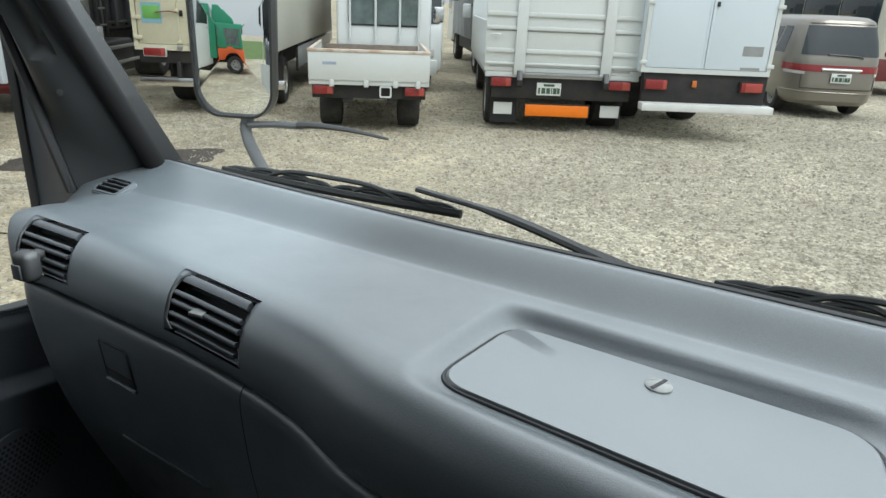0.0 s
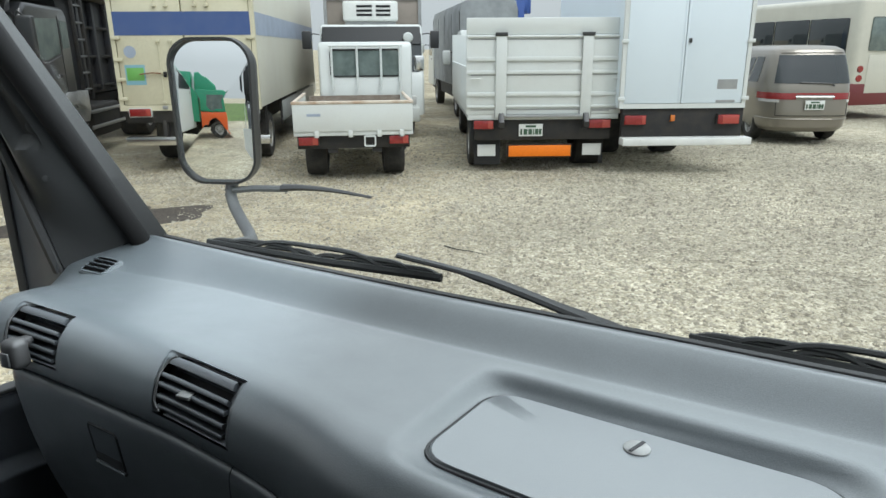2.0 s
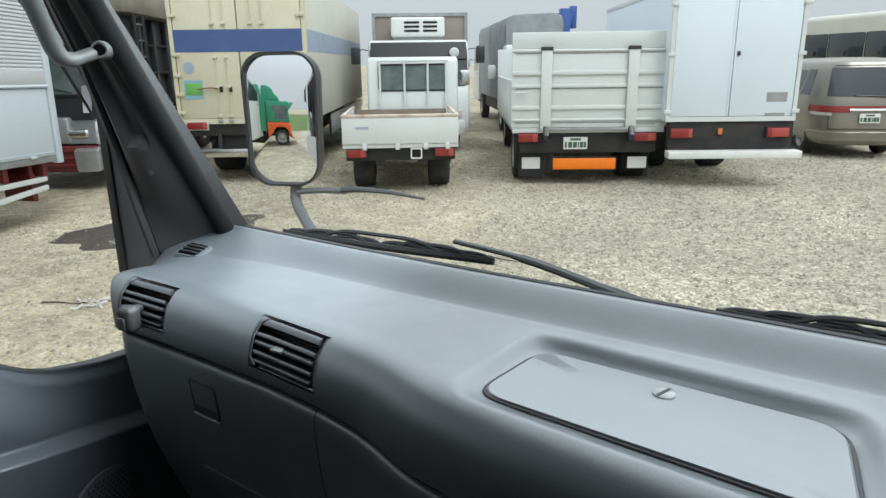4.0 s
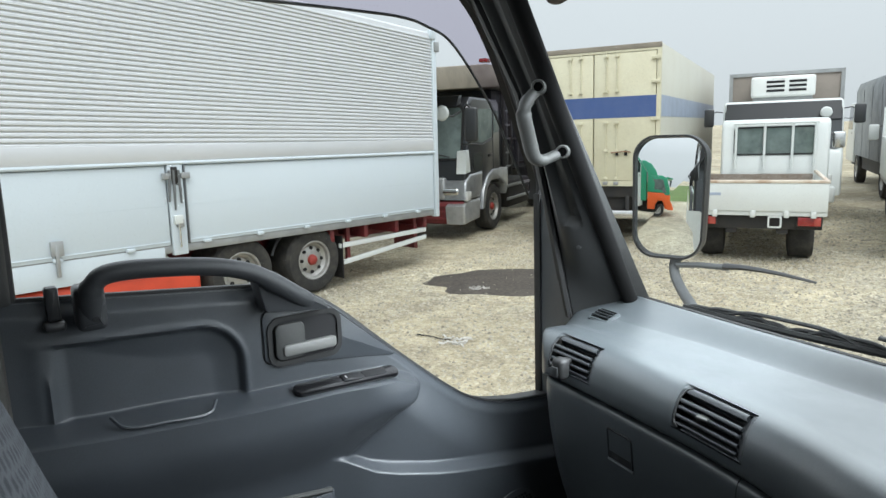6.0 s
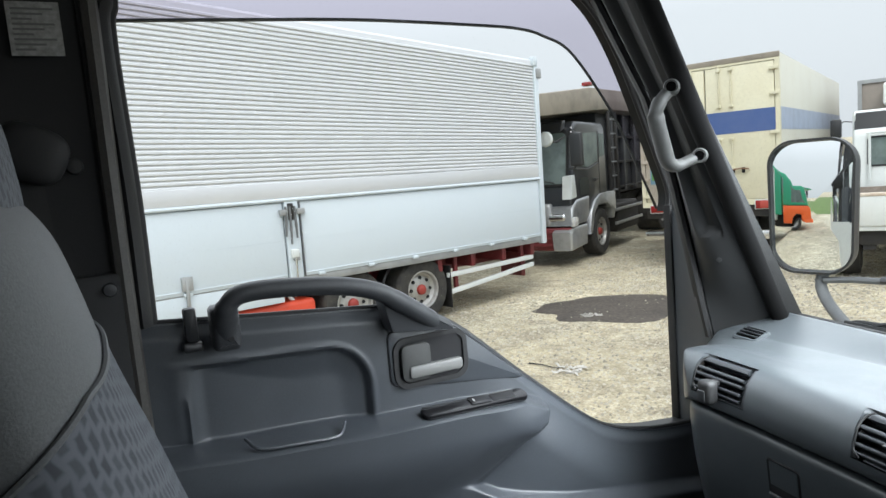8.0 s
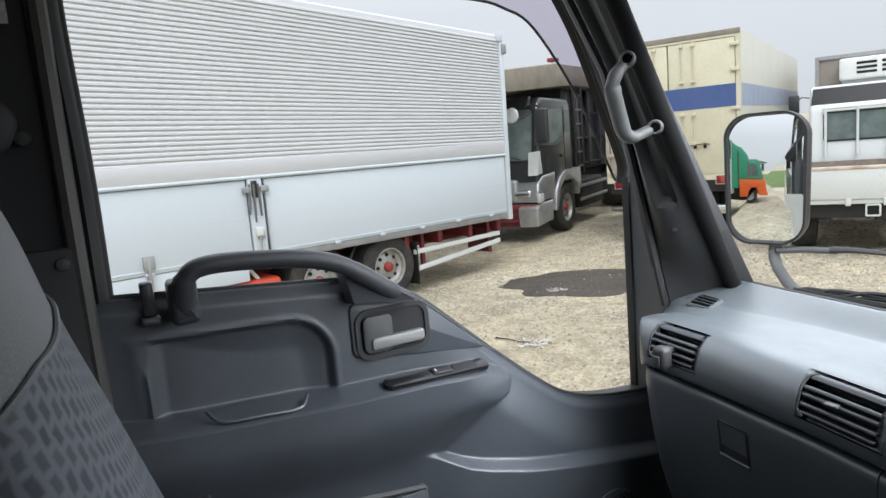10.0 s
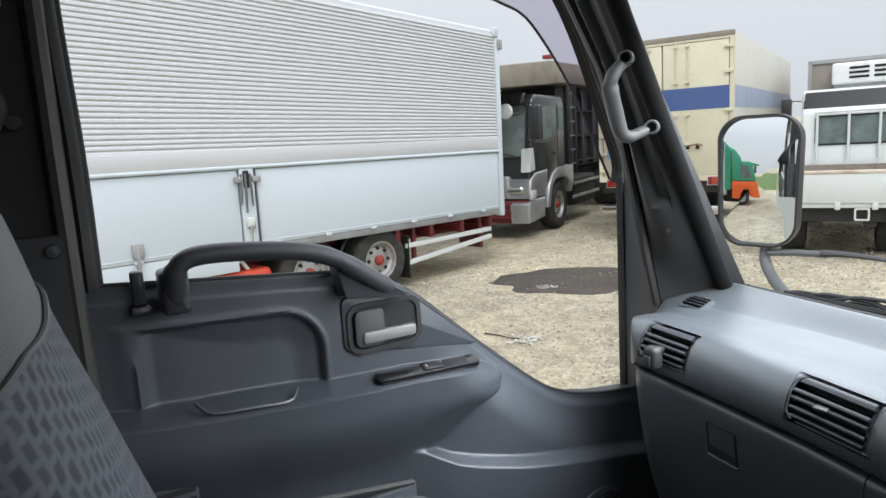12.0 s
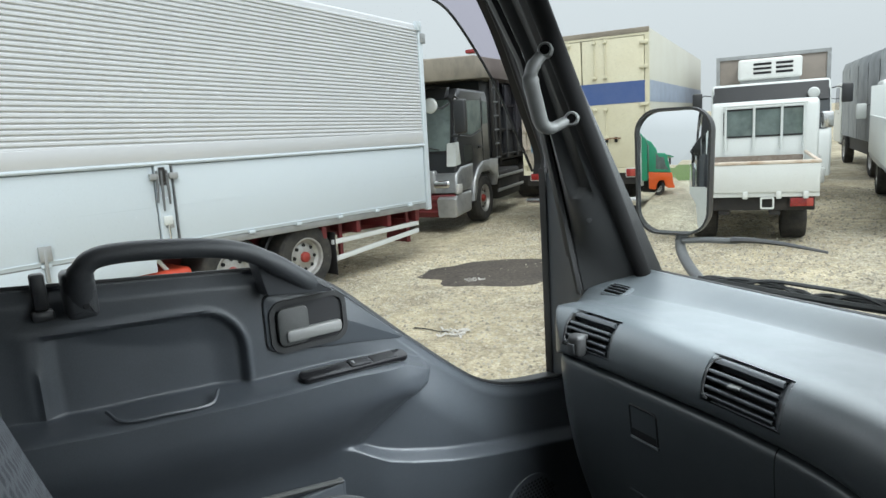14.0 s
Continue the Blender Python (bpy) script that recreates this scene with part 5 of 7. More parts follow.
part("stay", tube(local(spline([(-1.06, 1.71, 1.435), (-1.085, 1.70, 1.40), (-1.075, 1.69, 1.36), (-1.03, 1.66, 1.325), (-0.96, 1.60, 1.305), (-0.90, 1.52, 1.315), (-0.86, 1.40, 1.34), (-0.83, 1.25, 1.36)], 30)), 0.0155, 10), STAYGREY, mirror, "bent grey steel stay")
part("stay_foot", tube(local([(-0.86, 1.22, 1.36), (-0.80, 1.20, 1.365), (-0.74, 1.185, 1.37)]), [0.02, 0.028, 0.02], 10), BLACK, mirror)
part("branch", tube(local([(-1.07, 1.69, 1.395), (-1.0, 1.70, 1.402), (-0.92, 1.72, 1.402)]), 0.009, 8), STAYGREY, mirror)
part("under_mirror", tube(local(spline([(-0.935, 1.72, 1.404), (-0.88, 1.73, 1.406), (-0.80, 1.75, 1.400), (-0.70, 1.77, 1.385)], 16)), [0.018 - 0.0008 * i for i in range(16)], 10, flat=0.55), BLACK, mirror, "black under-view mirror seen edge on")


def wiper(name, pivot, joint, tip, root):
    w = holder(name, pose(0, 0, 0), "black windscreen wiper resting at the foot of the screen", "wiper", "windscreen wipers")
    pv, j, tp, rt = map(Vector, (pivot, joint, tip, root))
    part("arm", tube(spline([pv, pv.lerp(j, 0.35) + Vector((0, 0.004, 0.006)), pv.lerp(j, 0.7) + Vector((0, 0.004, 0.010)), j], 20), [0.017, 0.017, 0.0165, 0.016, 0.015, 0.014, 0.013, 0.012] + [0.0095] * 6 + [0.0065] * 6, 8, flat=0.6), RUBBER, w)
    part("pivot_cap", move(turned([(0.0001, 0.0), (0.02, 0.0), (0.017, 0.016), (0.0001, 0.02)], 18, "Z"), Matrix.Translation(pv - Vector((0, 0, 0.01)))), BLACK, w)
    part("blade", tube(spline([rt, rt.lerp(tp, 0.5) + Vector((0, -0.002, -0.002)), tp], 16), 0.0042, 6, flat=1.6), RUBBER, w)
    for f0, f1, h in ((0.0, 0.26, 0.006), (0.24, 0.50, 0.006), (0.48, 0.74, 0.006), (0.72, 1.0, 0.006), (0.10, 0.42, 0.010), (0.55, 0.90, 0.010), (0.20, 0.80, 0.015)):
        a, b = rt.lerp(tp, f0), rt.lerp(tp, f1)
        part("bridge", tube(spline([a, a.lerp(b, 0.2) + Vector((0, 0.004, h)), a.lerp(b, 0.5) + Vector((0, 0.004, h * 1.15)), a.lerp(b, 0.8) + Vector((0, 0.004, h)), b], 16), 0.0038, 6, flat=1.0), RUBBER, w)
    return w


wiper("wiper", (0.12, 1.02, 1.395), (-0.300, 1.072, 1.476), (-0.68, 1.130, 1.442), (-0.232, 1.066, 1.4525))
wiper("wiper", (0.75, 0.95, 1.40), (0.36, 0.985, 1.444), (0.09, 1.018, 1.434), (0.48, 0.970, 1.436))


# ---- vehicles in the yard ----
def wheel(parent, x, y, r=0.38, w=0.24, hub=REDHUB, side=1, dual=False):
    """A wheel at (x, y) of its vehicle; side 1: its face looks to +x."""
    wd = w * (1.9 if dual else 1.0)
    prof = [(r * 0.60, 0.0), (r * 0.64, -0.005), (r * 0.80, -0.012), (r * 0.93, -0.004), (r * 0.99, 0.025), (r, 0.05), (r, wd - 0.05), (r * 0.97, wd - 0.02), (r * 0.6, wd)]
    m = Matrix.Translation((x, y, r)) @ Matrix.Diagonal((-side, 1, 1, 1))
    t = part("tyre", move(turned(prof, 36, "X", caps=False), m), TYRE, parent)
    rim = [(r * 0.61, 0.005), (r * 0.58, 0.0), (r * 0.545, 0.006), (r * 0.52, 0.05), (r * 0.42, 0.075), (r * 0.30, 0.055), (r * 0.0001, 0.05)]
    part("rim", move(turned(rim, 32, "X", caps=False), m), RIM, t)
    part("hub", move(turned([(r * 0.17, 0.06), (r * 0.15, 0.02), (r * 0.09, 0.004), (0.0001, 0.002)], 18, "X"), m), hub, t)
    for k in range(8):
        a = 2 * math.pi * k / 8
        c = Vector((0.052, r * 0.37 * math.cos(a), r * 0.37 * math.sin(a)))
        part("wheel_hole", move(turned([(0.0001, 0.0), (r * 0.055, 0.0), (r * 0.055, 0.02), (0.0001, 0.02)], 8, "X"), m @ Matrix.Translation(c)), DARKIN, t)
    return t


def lamp_cluster(parent, x0, x1, z0, z1, y=0.0, split=0.7, casing=None):
    casing = casing or CHASSIS
    body = part("tail_lamp", box(x0, x1, y - 0.05, y + 0.02, z0, z1, 0.008), LAMPRED, parent, "red tail lamp")
    xm = x0 + (x1 - x0) * split
    part("amber_lens", box(xm, x1 - 0.006, y - 0.054, y - 0.04, z0 + 0.006, z1 - 0.006, 0.004), LAMPROSE, body)
    part("lamp_frame", ring(rounded(x0 - 0.012, x1 + 0.012, z0 - 0.012, z1 + 0.012, 0.01, 2), rounded(x0 + 0.002, x1 - 0.002, z0 + 0.002, z1 - 0.002, 0.006, 2), y - 0.03, y + 0.02, "Y"), casing, body)


def plate(parent, x0, x1, z0, z1, y, text=""):
    p = part("number_plate", box(x0, x1, y - 0.008, y, z0, z1, 0.003), PLATE, parent, "white number plate")
    w, h = x1 - x0, z1 - z0
    for f0, f1 in ((0.06, 0.14), (0.20, 0.36), (0.40, 0.56), (0.60, 0.65), (0.68, 0.82), (0.84, 0.95)):
        part("plate_bar", box(x0 + w * f0, x0 + w * f1, y - 0.0105, y - 0.008, z0 + h * 0.14, z0 + h * 0.60), PLATEINK, p)
    part("plate_bar", box(x0 + w * 0.28, x0 + w * 0.72, y - 0.0105, y - 0.008, z0 + h * 0.72, z0 + h * 0.90), PLATEINK, p)


def mudflap(parent, x0, x1, y, z0, z1, mat):
    part("mudflap", box(x0, x1, y - 0.006, y + 0.006, z0, z1, 0.003), mat, parent)


def mirror_arm(parent, x, y, z, s, mat=BLACK, h=0.34):
    a = part("mirror", box(x + s * 0.16, x + s * 0.34, y - 0.05, y + 0.03, z - h / 2, z + h / 2, 0.03), mat, parent, "door mirror")
    part("mirror_stay", tube([(x, y, z + 0.1), (x + s * 0.12, y - 0.02, z + 0.12), (x + s * 0.25, y, z + 0.05)], 0.012, 6), BLACK, a)


def small_cab(parent, x0, x1, y0, y1, ztop, paint, back_window=True, zfloor=0.55):
    """A cab whose rear wall is at y0 and whose nose is at y1."""
    w = x1 - x0
    ol = [(y0, zfloor), (y0, ztop - 0.10), (y0 + 0.05, ztop - 0.02), (y0 + 0.16, ztop), (y1 - 0.55, ztop), (y1 - 0.42, ztop - 0.05), (y1 - 0.10, zfloor + 0.62), (y1, zfloor + 0.5), (y1, zfloor)]
    cab = part("cab", slab(ol, x0, x1, "X", bevel=0.05, segs=3), paint, parent)
    if back_window:
        wz0, wz1 = zfloor + (ztop - zfloor) * 0.60, ztop - 0.13
        part("rear_window", slab(rounded(x0 + 0.13 * w, x1 - 0.13 * w, wz0, wz1, 0.05), y0 - 0.006, y0 + 0.01, "Y"), SEEWIN, cab)
        part("window_rubber", ring(rounded(x0 + 0.12 * w, x1 - 0.12 * w, wz0 - 0.02, wz1 + 0.02, 0.06), rounded(x0 + 0.135 * w, x1 - 0.135 * w, wz0 + 0.006, wz1 - 0.006, 0.045), y0 - 0.012, y0 + 0.01, "Y"), RUBBER, cab)
    for s, x in ((-1, x0), (1, x1)):
        zq0, zq1 = zfloor + (ztop - zfloor) * 0.55, ztop - 0.12
        q = [(y0 + 0.42, zq0), (y0 + 0.40, zq1), (y1 - 0.50, zq1), (y1 - 0.22, zq0)]
        part("side_window", slab(q, x - 0.004 if s < 0 else x - 0.003, x + 0.003 if s < 0 else x + 0.004, "X"), WINDOW, cab)
        part("door_handle", box(x - 0.012, x + 0.012, y0 + 0.42, y0 + 0.54, zq0 - 0.12, zq0 - 0.09, 0.004), BLACK, cab)
    return cab


YAW = 28


def row_pose(x, y, ahead=0.0, side=0.0, yaw=YAW):
    a = radians(yaw)
    return pose(x - ahead * math.sin(a) + side * math.cos(a), y + ahead * math.cos(a) + side * math.sin(a), 0, 0, 0, yaw)


# white flatbed with a tall tail gate
gate = holder("tail_lift_truck", row_pose(-1.95, 9.9, yaw=23), "white flatbed truck with a tall ribbed tail gate, seen from behind", "truck", "parked trucks")
x0, x1 = -1.25, 0.965
part("tail_gate", box(x0, x1, -0.03, 0.02, 0.84, 1.92, 0.006), WHITE, gate, "ribbed white steel tail gate")
part("gate_top", box(x0 + 0.005, x1 - 0.005, 0.0, 0.05, 1.925, 2.15, 0.012), WHITE, gate)
for z, h in ((1.90, 0.03), (1.60, 0.06), (1.42, 0.05), (1.12, 0.06), (0.95, 0.035)):
    part("gate_rib", box(x0 + 0.01, x1 - 0.01, -0.055, -0.031, z - h / 2, z + h / 2, 0.010), WHITE, gate)
for z in (1.865, 1.385, 0.905):
    part("gate_groove", box(x0 + 0.06, x1 - 0.06, -0.034, -0.031, z - 0.008, z + 0.008), SILVERGREY, gate)
for xa in (-0.765, 0.446):
    part("post_plate", box(xa - 0.09, xa + 0.09, -0.0545, -0.050, 0.80, 0.90, 0.002), SILVERGREY, gate)
    part("gate_post", box(xa - 0.075, xa + 0.075, -0.085, -0.056, 0.80, 1.93, 0.010), WHITE, gate)
    part("post_cap", box(xa - 0.085, xa + 0.085, -0.095, -0.03, 1.905, 1.955, 0.008), BLACK, gate)
    part("lift_arm", slab([(-0.15, 0.66), (-0.17, 0.74), (-0.10, 0.86), (-0.06, 0.86), (-0.06, 0.70), (-0.10, 0.64)], xa - 0.03, xa + 0.05, "X", bevel=0.012), BLACK, gate)
for xa in (x0 + 0.06, x1 - 0.12):
    part("gate_latch", tube([(xa, -0.06, 1.33), (xa + 0.10, -0.08, 1.34), (xa + 0.14, -0.07, 1.335)], 0.012, 6), WHITE, gate)
part("maker_mark", box(0.55, 0.80, -0.0345, -0.0305, 0.872, 0.896), SILVERGREY, gate)
part("side_gate", box(x0, x0 + 0.04, 0.05, 4.2, 0.86, 1.50, 0.008), WHITE, gate)
part("side_gate", box(x1 - 0.04, x1, 0.05, 4.2, 0.86, 1.50, 0.008), WHITE, gate)
part("bed", box(x0 + 0.02, x1 - 0.02, 0.03, 4.2, 0.78, 0.85, 0.006), SILVERGREY, gate)
part("rear_sill", box(x0 + 0.02, x1 - 0.02, -0.02, 0.06, 0.76, 0.84, 0.008), WHITE, gate)
part("lift_step", box(-0.70, 0.40, -0.10, -0.03, 0.80, 0.835, 0.004), SILVERGREY, gate)
part("head_board", box(x0, x1, 4.15, 4.2, 0.85, 2.0, 0.008), WHITE, gate)
lamp_cluster(gate, -1.14, -0.86, 0.635, 0.755, 0.0, 0.72)
lamp_cluster(gate, 0.52, 0.83, 0.635, 0.755, 0.0, 0.62)
plate(gate, -0.490, -0.145, 0.525, 0.700, -0.02)
part("rear_beam", box(-1.12, 0.84, 0.0, 0.10, 0.47, 0.76, 0.01), CHASSIS, gate)
part("marker_bar", box(-0.63, 0.275, -0.025, 0.0, 0.232, 0.390, 0.004), ORANGE, gate, "bright orange rear marker bar")
part("marker_frame", box(-0.65, 0.295, 0.0, 0.03, 0.215, 0.41), CHASSIS, gate)
mudflap(gate, -1.075, -0.81, 0.10, 0.225, 0.395, PLATE)
mudflap(gate, 0.475, 0.750, 0.10, 0.225, 0.395, PLATE)
for xa in (-1.10, 0.74):
    part("flap_rubber", box(xa - 0.02, xa + 0.36 if xa < 0 else xa + 0.04, 0.11, 0.12, 0.10, 0.50), RUBBER, gate)
part("frame_rail", box(-0.65, -0.5, 0.1, 5.6, 0.50, 0.74), CHASSIS, gate)
part("frame_rail", box(0.2, 0.35, 0.1, 5.6, 0.50, 0.74), CHASSIS, gate)
wheel(gate, -1.16, 0.75, 0.37, 0.22, RIM, -1, True)
wheel(gate, 0.86, 0.75, 0.37, 0.22, RIM, 1, True)
wheel(gate, -1.05, 5.0, 0.37, 0.22, RIM, -1)
wheel(gate, 0.75, 5.0, 0.37, 0.22, RIM, 1)
small_cab(gate, -1.08, 0.78, 4.3, 5.95, 2.10, WHITE)
mirror_arm(gate, -1.06, 5.75, 1.55, -1, WHITE, 0.30)
mirror_arm(gate, 0.78, 5.75, 1.55, 1, WHITE, 0.30)

# pale box truck with a chequer step
wbox = holder("box_truck", row_pose(0.3, 10.6, yaw=23), "pale blue-white box truck with a silver rear step", "truck", "parked trucks")
a, b = -1.46, 0.325
part("box_body", box(a, b, 0.04, 4.4, 0.92, 2.72, 0.02), BOXBLUE, wbox)
part("roof_rail", box(a - 0.012, b + 0.012, 0.02, 4.42, 2.66, 2.74, 0.012), WHITE, wbox)
for xa, xb in ((a + 0.06, -0.605), (-0.595, b - 0.06)):
    d = part("rear_door", box(xa, xb, -0.005, 0.04, 0.99, 2.64, 0.008), BOXBLUE, wbox)
    part("door_edge", box((xb - 0.030) if xa < -1 else xa, xb if xa < -1 else (xa + 0.030), -0.012, -0.004, 0.995, 2.635, 0.003), BOXBLUE, d)
    if xa > -1:
        part("lock_box", box(xa + 0.035, xa + 0.075, -0.030, -0.006, 1.80, 1.86, 0.006), BLACK, d)
part("frame_edge", ring([(a, 0.92), (b, 0.92), (b, 2.70), (a, 2.70)], [(a + 0.055, 0.985), (b - 0.055, 0.985), (b - 0.055, 2.645), (a + 0.055, 2.645)], -0.012, 0.05, "Y"), WHITE, wbox)
part("notice", box(0.02 - 0.12, 0.02 + 0.16, -0.0075, -0.005, 1.18, 1.31), SILVERGREY, wbox, "grey notice plate")
part("notice", box(-0.10, 0.17, -0.0075, -0.005, 0.995, 1.03), SILVERGREY, wbox)
for z in (1.03, 1.80, 2.45):
    part("hinge", box(b - 0.07, b + 0.035, -0.03, 0.0, z, z + 0.05, 0.006), WHITE, wbox)
    part("hinge", box(a - 0.03, a + 0.07, -0.03, 0.0, z, z + 0.05, 0.006), WHITE, wbox)
part("rear_step", box(-1.43, 0.39, -0.20, 0.02, 0.425, 0.525, 0.010), FRIDGE, wbox, "pale steel rear step")
part("step_beam", box(-1.40, 0.33, 0.02, 0.12, 0.52, 0.92, 0.01), CHASSIS, wbox)
lamp_cluster(wbox, -1.38, -1.08, 0.70, 0.83, 0.0, 0.8)
lamp_cluster(wbox, -0.05, 0.25, 0.70, 0.83, 0.0, 0.2)
part("marker_lamp", box(-0.72, -0.66, -0.02, 0.02, 0.74, 0.83, 0.006), LAMPAMBER, wbox)
wheel(wbox, -1.24, 2.1, 0.36, 0.2, RIM, -1, True)
wheel(wbox, 0.12, 2.1, 0.36, 0.2, RIM, 1, True)
small_cab(wbox, -1.36, 0.24, 4.5, 6.1, 2.05, WHITE, False)
wheel(wbox, -1.30, 5.2, 0.36, 0.2, RIM, -1)
wheel(wbox, 0.18, 5.2, 0.36, 0.2, RIM, 1)

# minivan
van = holder("minivan", pose(1.90, 14.15, 0, 0, 0, 17), "champagne coloured minivan with dark rear glass and red lamps", "car")
# height, half width, tail, nose
VAN = [(0.27, 0.84, 0.12, 4.55), (0.36, 0.92, 0.03, 4.72), (0.60, 0.955, 0.0, 4.75), (0.98, 0.960, 0.03, 4.62), (1.14, 0.950, 0.055, 4.20), (1.30, 0.925, 0.10, 3.70),
       (1.55, 0.875, 0.18, 3.25), (1.80, 0.815, 0.27, 2.95), (1.90, 0.765, 0.33, 2.80), (1.965, 0.66, 0.46, 2.60), (1.995, 0.42, 0.85, 2.20), (2.0, 0.02, 1.4, 1.6)]


def van_at(a, z, out=0.0):
    """A place on the van's body: a goes round it from the middle of the tail (0) to its sides (-90, 90) and nose."""
    z = max(VAN[0][0], min(VAN[-1][0], z))
    for p, q in zip(VAN, VAN[1:]):
        if z <= q[0]:
            f = (z - p[0]) / (q[0] - p[0])
            w, y0, y1 = (p[k] + (q[k] - p[k]) * f for k in (1, 2, 3))
            break
    sn, cs = math.sin(radians(a)), math.cos(radians(a))
    e = 0.34
    px, py = math.copysign(abs(sn) ** e, sn), -math.copysign(abs(cs) ** e, cs)
    bow = 0.06 * (1 - px * px) if py < 0 else 0.0
    return Vector((0.85 * (w + out) * px, 0.93 * ((y0 + y1) / 2 + ((y1 - y0) / 2 + out) * py - bow), 0.885 * z))


def van_patch(name, a0, a1, z0, z1, mat, label="", out=0.006, na=24, nz=8, lean=0.0, parent=None):
    return part(name, sheet(lambda a, z: van_at(a * (1 - lean * (z - z0) / (z1 - z0)), z, out), steps(a0, a1, na), steps(z0, z1, nz)), mat, parent or van, label)


part("body", sheet(lambda a, z: van_at(a, z), steps(-180, 180, 145), [z for p, q in zip(VAN, VAN[1:]) for z in steps(p[0], q[0], 4)[:-1]] + [2.0]), VANPAINT, van)
van_patch("rear_window", -35, 35, 1.24, 1.80, WINDOW, "dark rear glass", 0.008, 40, 10)
van_patch("spoiler", -33, 33, 1.845, 1.90, VANPAINT, "roof spoiler lip", 0.022, 30, 4)
for s in (-1, 1):
    van_patch("tail_lamp", s * 3.5, s * 66, 0.925, 1.055, LAMPRED, "red tail lamp wrapped round the corner", 0.010, 26, 5)
    van_patch("lamp_foot", s * 22, s * 62, 0.865, 0.920, LAMPCLEAR, "clear reversing lens", 0.008, 20, 3)
    van_patch("side_window", s * 72, s * 85.5, 1.24, 1.76, WINDOW, "", 0.006, 10, 8)
    van_patch("side_window", s * 87, s * 112, 1.24, 1.74, WINDOW, "", 0.006, 14, 8)
    part("hatch_seam", tube([van_at(s * 27, z, 0.003) for z in steps(0.60, 0.90, 14)], 0.006, 6), DARKIN, van)
    wheel(van, s * 0.77, 0.90, 0.32, 0.20, RIM, s)
    wheel(van, s * 0.77, 3.5, 0.32, 0.20, RIM, s)
part("hatch_seam", tube([van_at(a, 0.60, 0.003) for a in steps(-27, 27, 40)], 0.007, 6), DARKIN, van)
part("bumper_crease", tube([van_at(a, 0.53, 0.004) for a in steps(-66, 66, 40)], 0.012, 6), VANPAINT, van)
part("tail_strip", tube([van_at(a, 0.975, 0.012) for a in steps(-4, 4, 16)], 0.026, 8), CHROME, van, "bright chrome strip")
van_patch("lamp_band", -3.5, 3.5, 1.018, 1.055, LAMPRED, "red garnish band", 0.010, 14, 3)
plate(van, -0.17, 0.17, 0.64, 0.805, -0.070)
part("rear_wiper", tube([van_at(4, 1.20, 0.02), van_at(2.5, 1.24, 0.03), van_at(-2, 1.26, 0.02)], 0.014, 6), BLACK, van)
part("underside", box(-0.62, 0.62, 0.35, 4.0, 0.20, 0.30), CHASSIS, van)

# cream and red bus behind the minivan
bus = holder("small_bus", pose(3.35, 19.3, 0, 0, 0, 36), "cream small bus with a dark red skirt and dark windows", "bus")
part("body", box(-0.05, 2.05, 0.0, 6.8, 0.36, 2.86, 0.16, segs=4), BUSCREAM, bus)
part("skirt", box(-0.058, 2.058, -0.01, 6.81, 0.34, 0.86, 0.03), BUSRED, bus, "dark red skirt")
for i in range(5):
    part("side_window", box(-0.066, -0.04, 0.30 + i * 1.26, 1.52 + i * 1.26, 1.42, 2.38, 0.03), WINDOW, bus)
part("rear_window", box(0.30, 1.75, -0.016, 0.02, 1.62, 2.40, 0.05), SEEWIN, bus)
part("rear_hatch", box(0.36, 1.70, -0.014, 0.01, 0.62, 1.54, 0.02), BUSCREAM, bus)
for z in (0.98, 1.20):
    part("round_lamp", move(turned([(0.0001, -0.02), (0.075, -0.018), (0.085, 0.0), (0.085, 0.02), (0.0001, 0.02)], 20, "Y"), Matrix.Translation((0.16, -0.005, z))), LAMPRED, bus, "round red lamp")
wheel(bus, 0.0, 1.5, 0.38, 0.22, RIM, -1)
wheel(bus, 0.0, 5.4, 0.38, 0.22, RIM, -1)

# small white pickup
pick = holder("pickup_truck", row_pose(-4.1, 8.3), "small white pickup with a low rusty bed and cab guard", "truck", "parked trucks")
pa, pb_ = -0.985, 0.600
part("tail_board", box(pa, pb_, -0.02, 0.02, 0.70, 1.06, 0.008), WHITE, pick)
part("board_cap", box(pa - 0.01, pb_ + 0.01, -0.03, 0.035, 1.055, 1.095, 0.010), BEDCREAM, pick, "rust-stained top edge")
for xa in (pa, pb_ - 0.03):
    sb = part("side_board", box(xa, xa + 0.03, 0.02, 2.0, 0.70, 1.06, 0.008), WHITE, pick)
    part("board_top", box(xa - 0.008, xa + 0.038, 0.02, 2.0, 1.055, 1.09, 0.008), BEDCREAM, sb)
part("bed", box(pa, pb_, 0.0, 2.0, 0.64, 0.70, 0.006), WHITE, pick)
part("head_board", box(pa + 0.08, pb_ - 0.05, 1.97, 2.03, 0.72, 1.035, 0.006), OLDBOARD, pick, "brown weathered board")
for xl in ((-0.93, -0.67), (0.28, 0.54)):
    lamp_cluster(pick, xl[0], xl[1], 0.515, 0.625, 0.06, 0.70)
part("rear_beam", box(-0.95, 0.56, 0.08, 0.16, 0.46, 0.64, 0.01), CHASSIS, pick)
for xa in (pa + 0.30, pa + 0.75, pb_ - 0.45, pb_ - 0.15):
    part("board_hinge", box(xa - 0.03, xa + 0.03, -0.03, 0.03, 0.62, 0.71, 0.006), WHITE, pick)
part("plate_frame", ring(rounded(-0.06, 0.10, 0.49, 0.64, 0.02, 3), rounded(-0.04, 0.08, 0.51, 0.62, 0.012, 3), -0.03, -0.015, "Y"), WHITE, pick, "empty number plate frame")
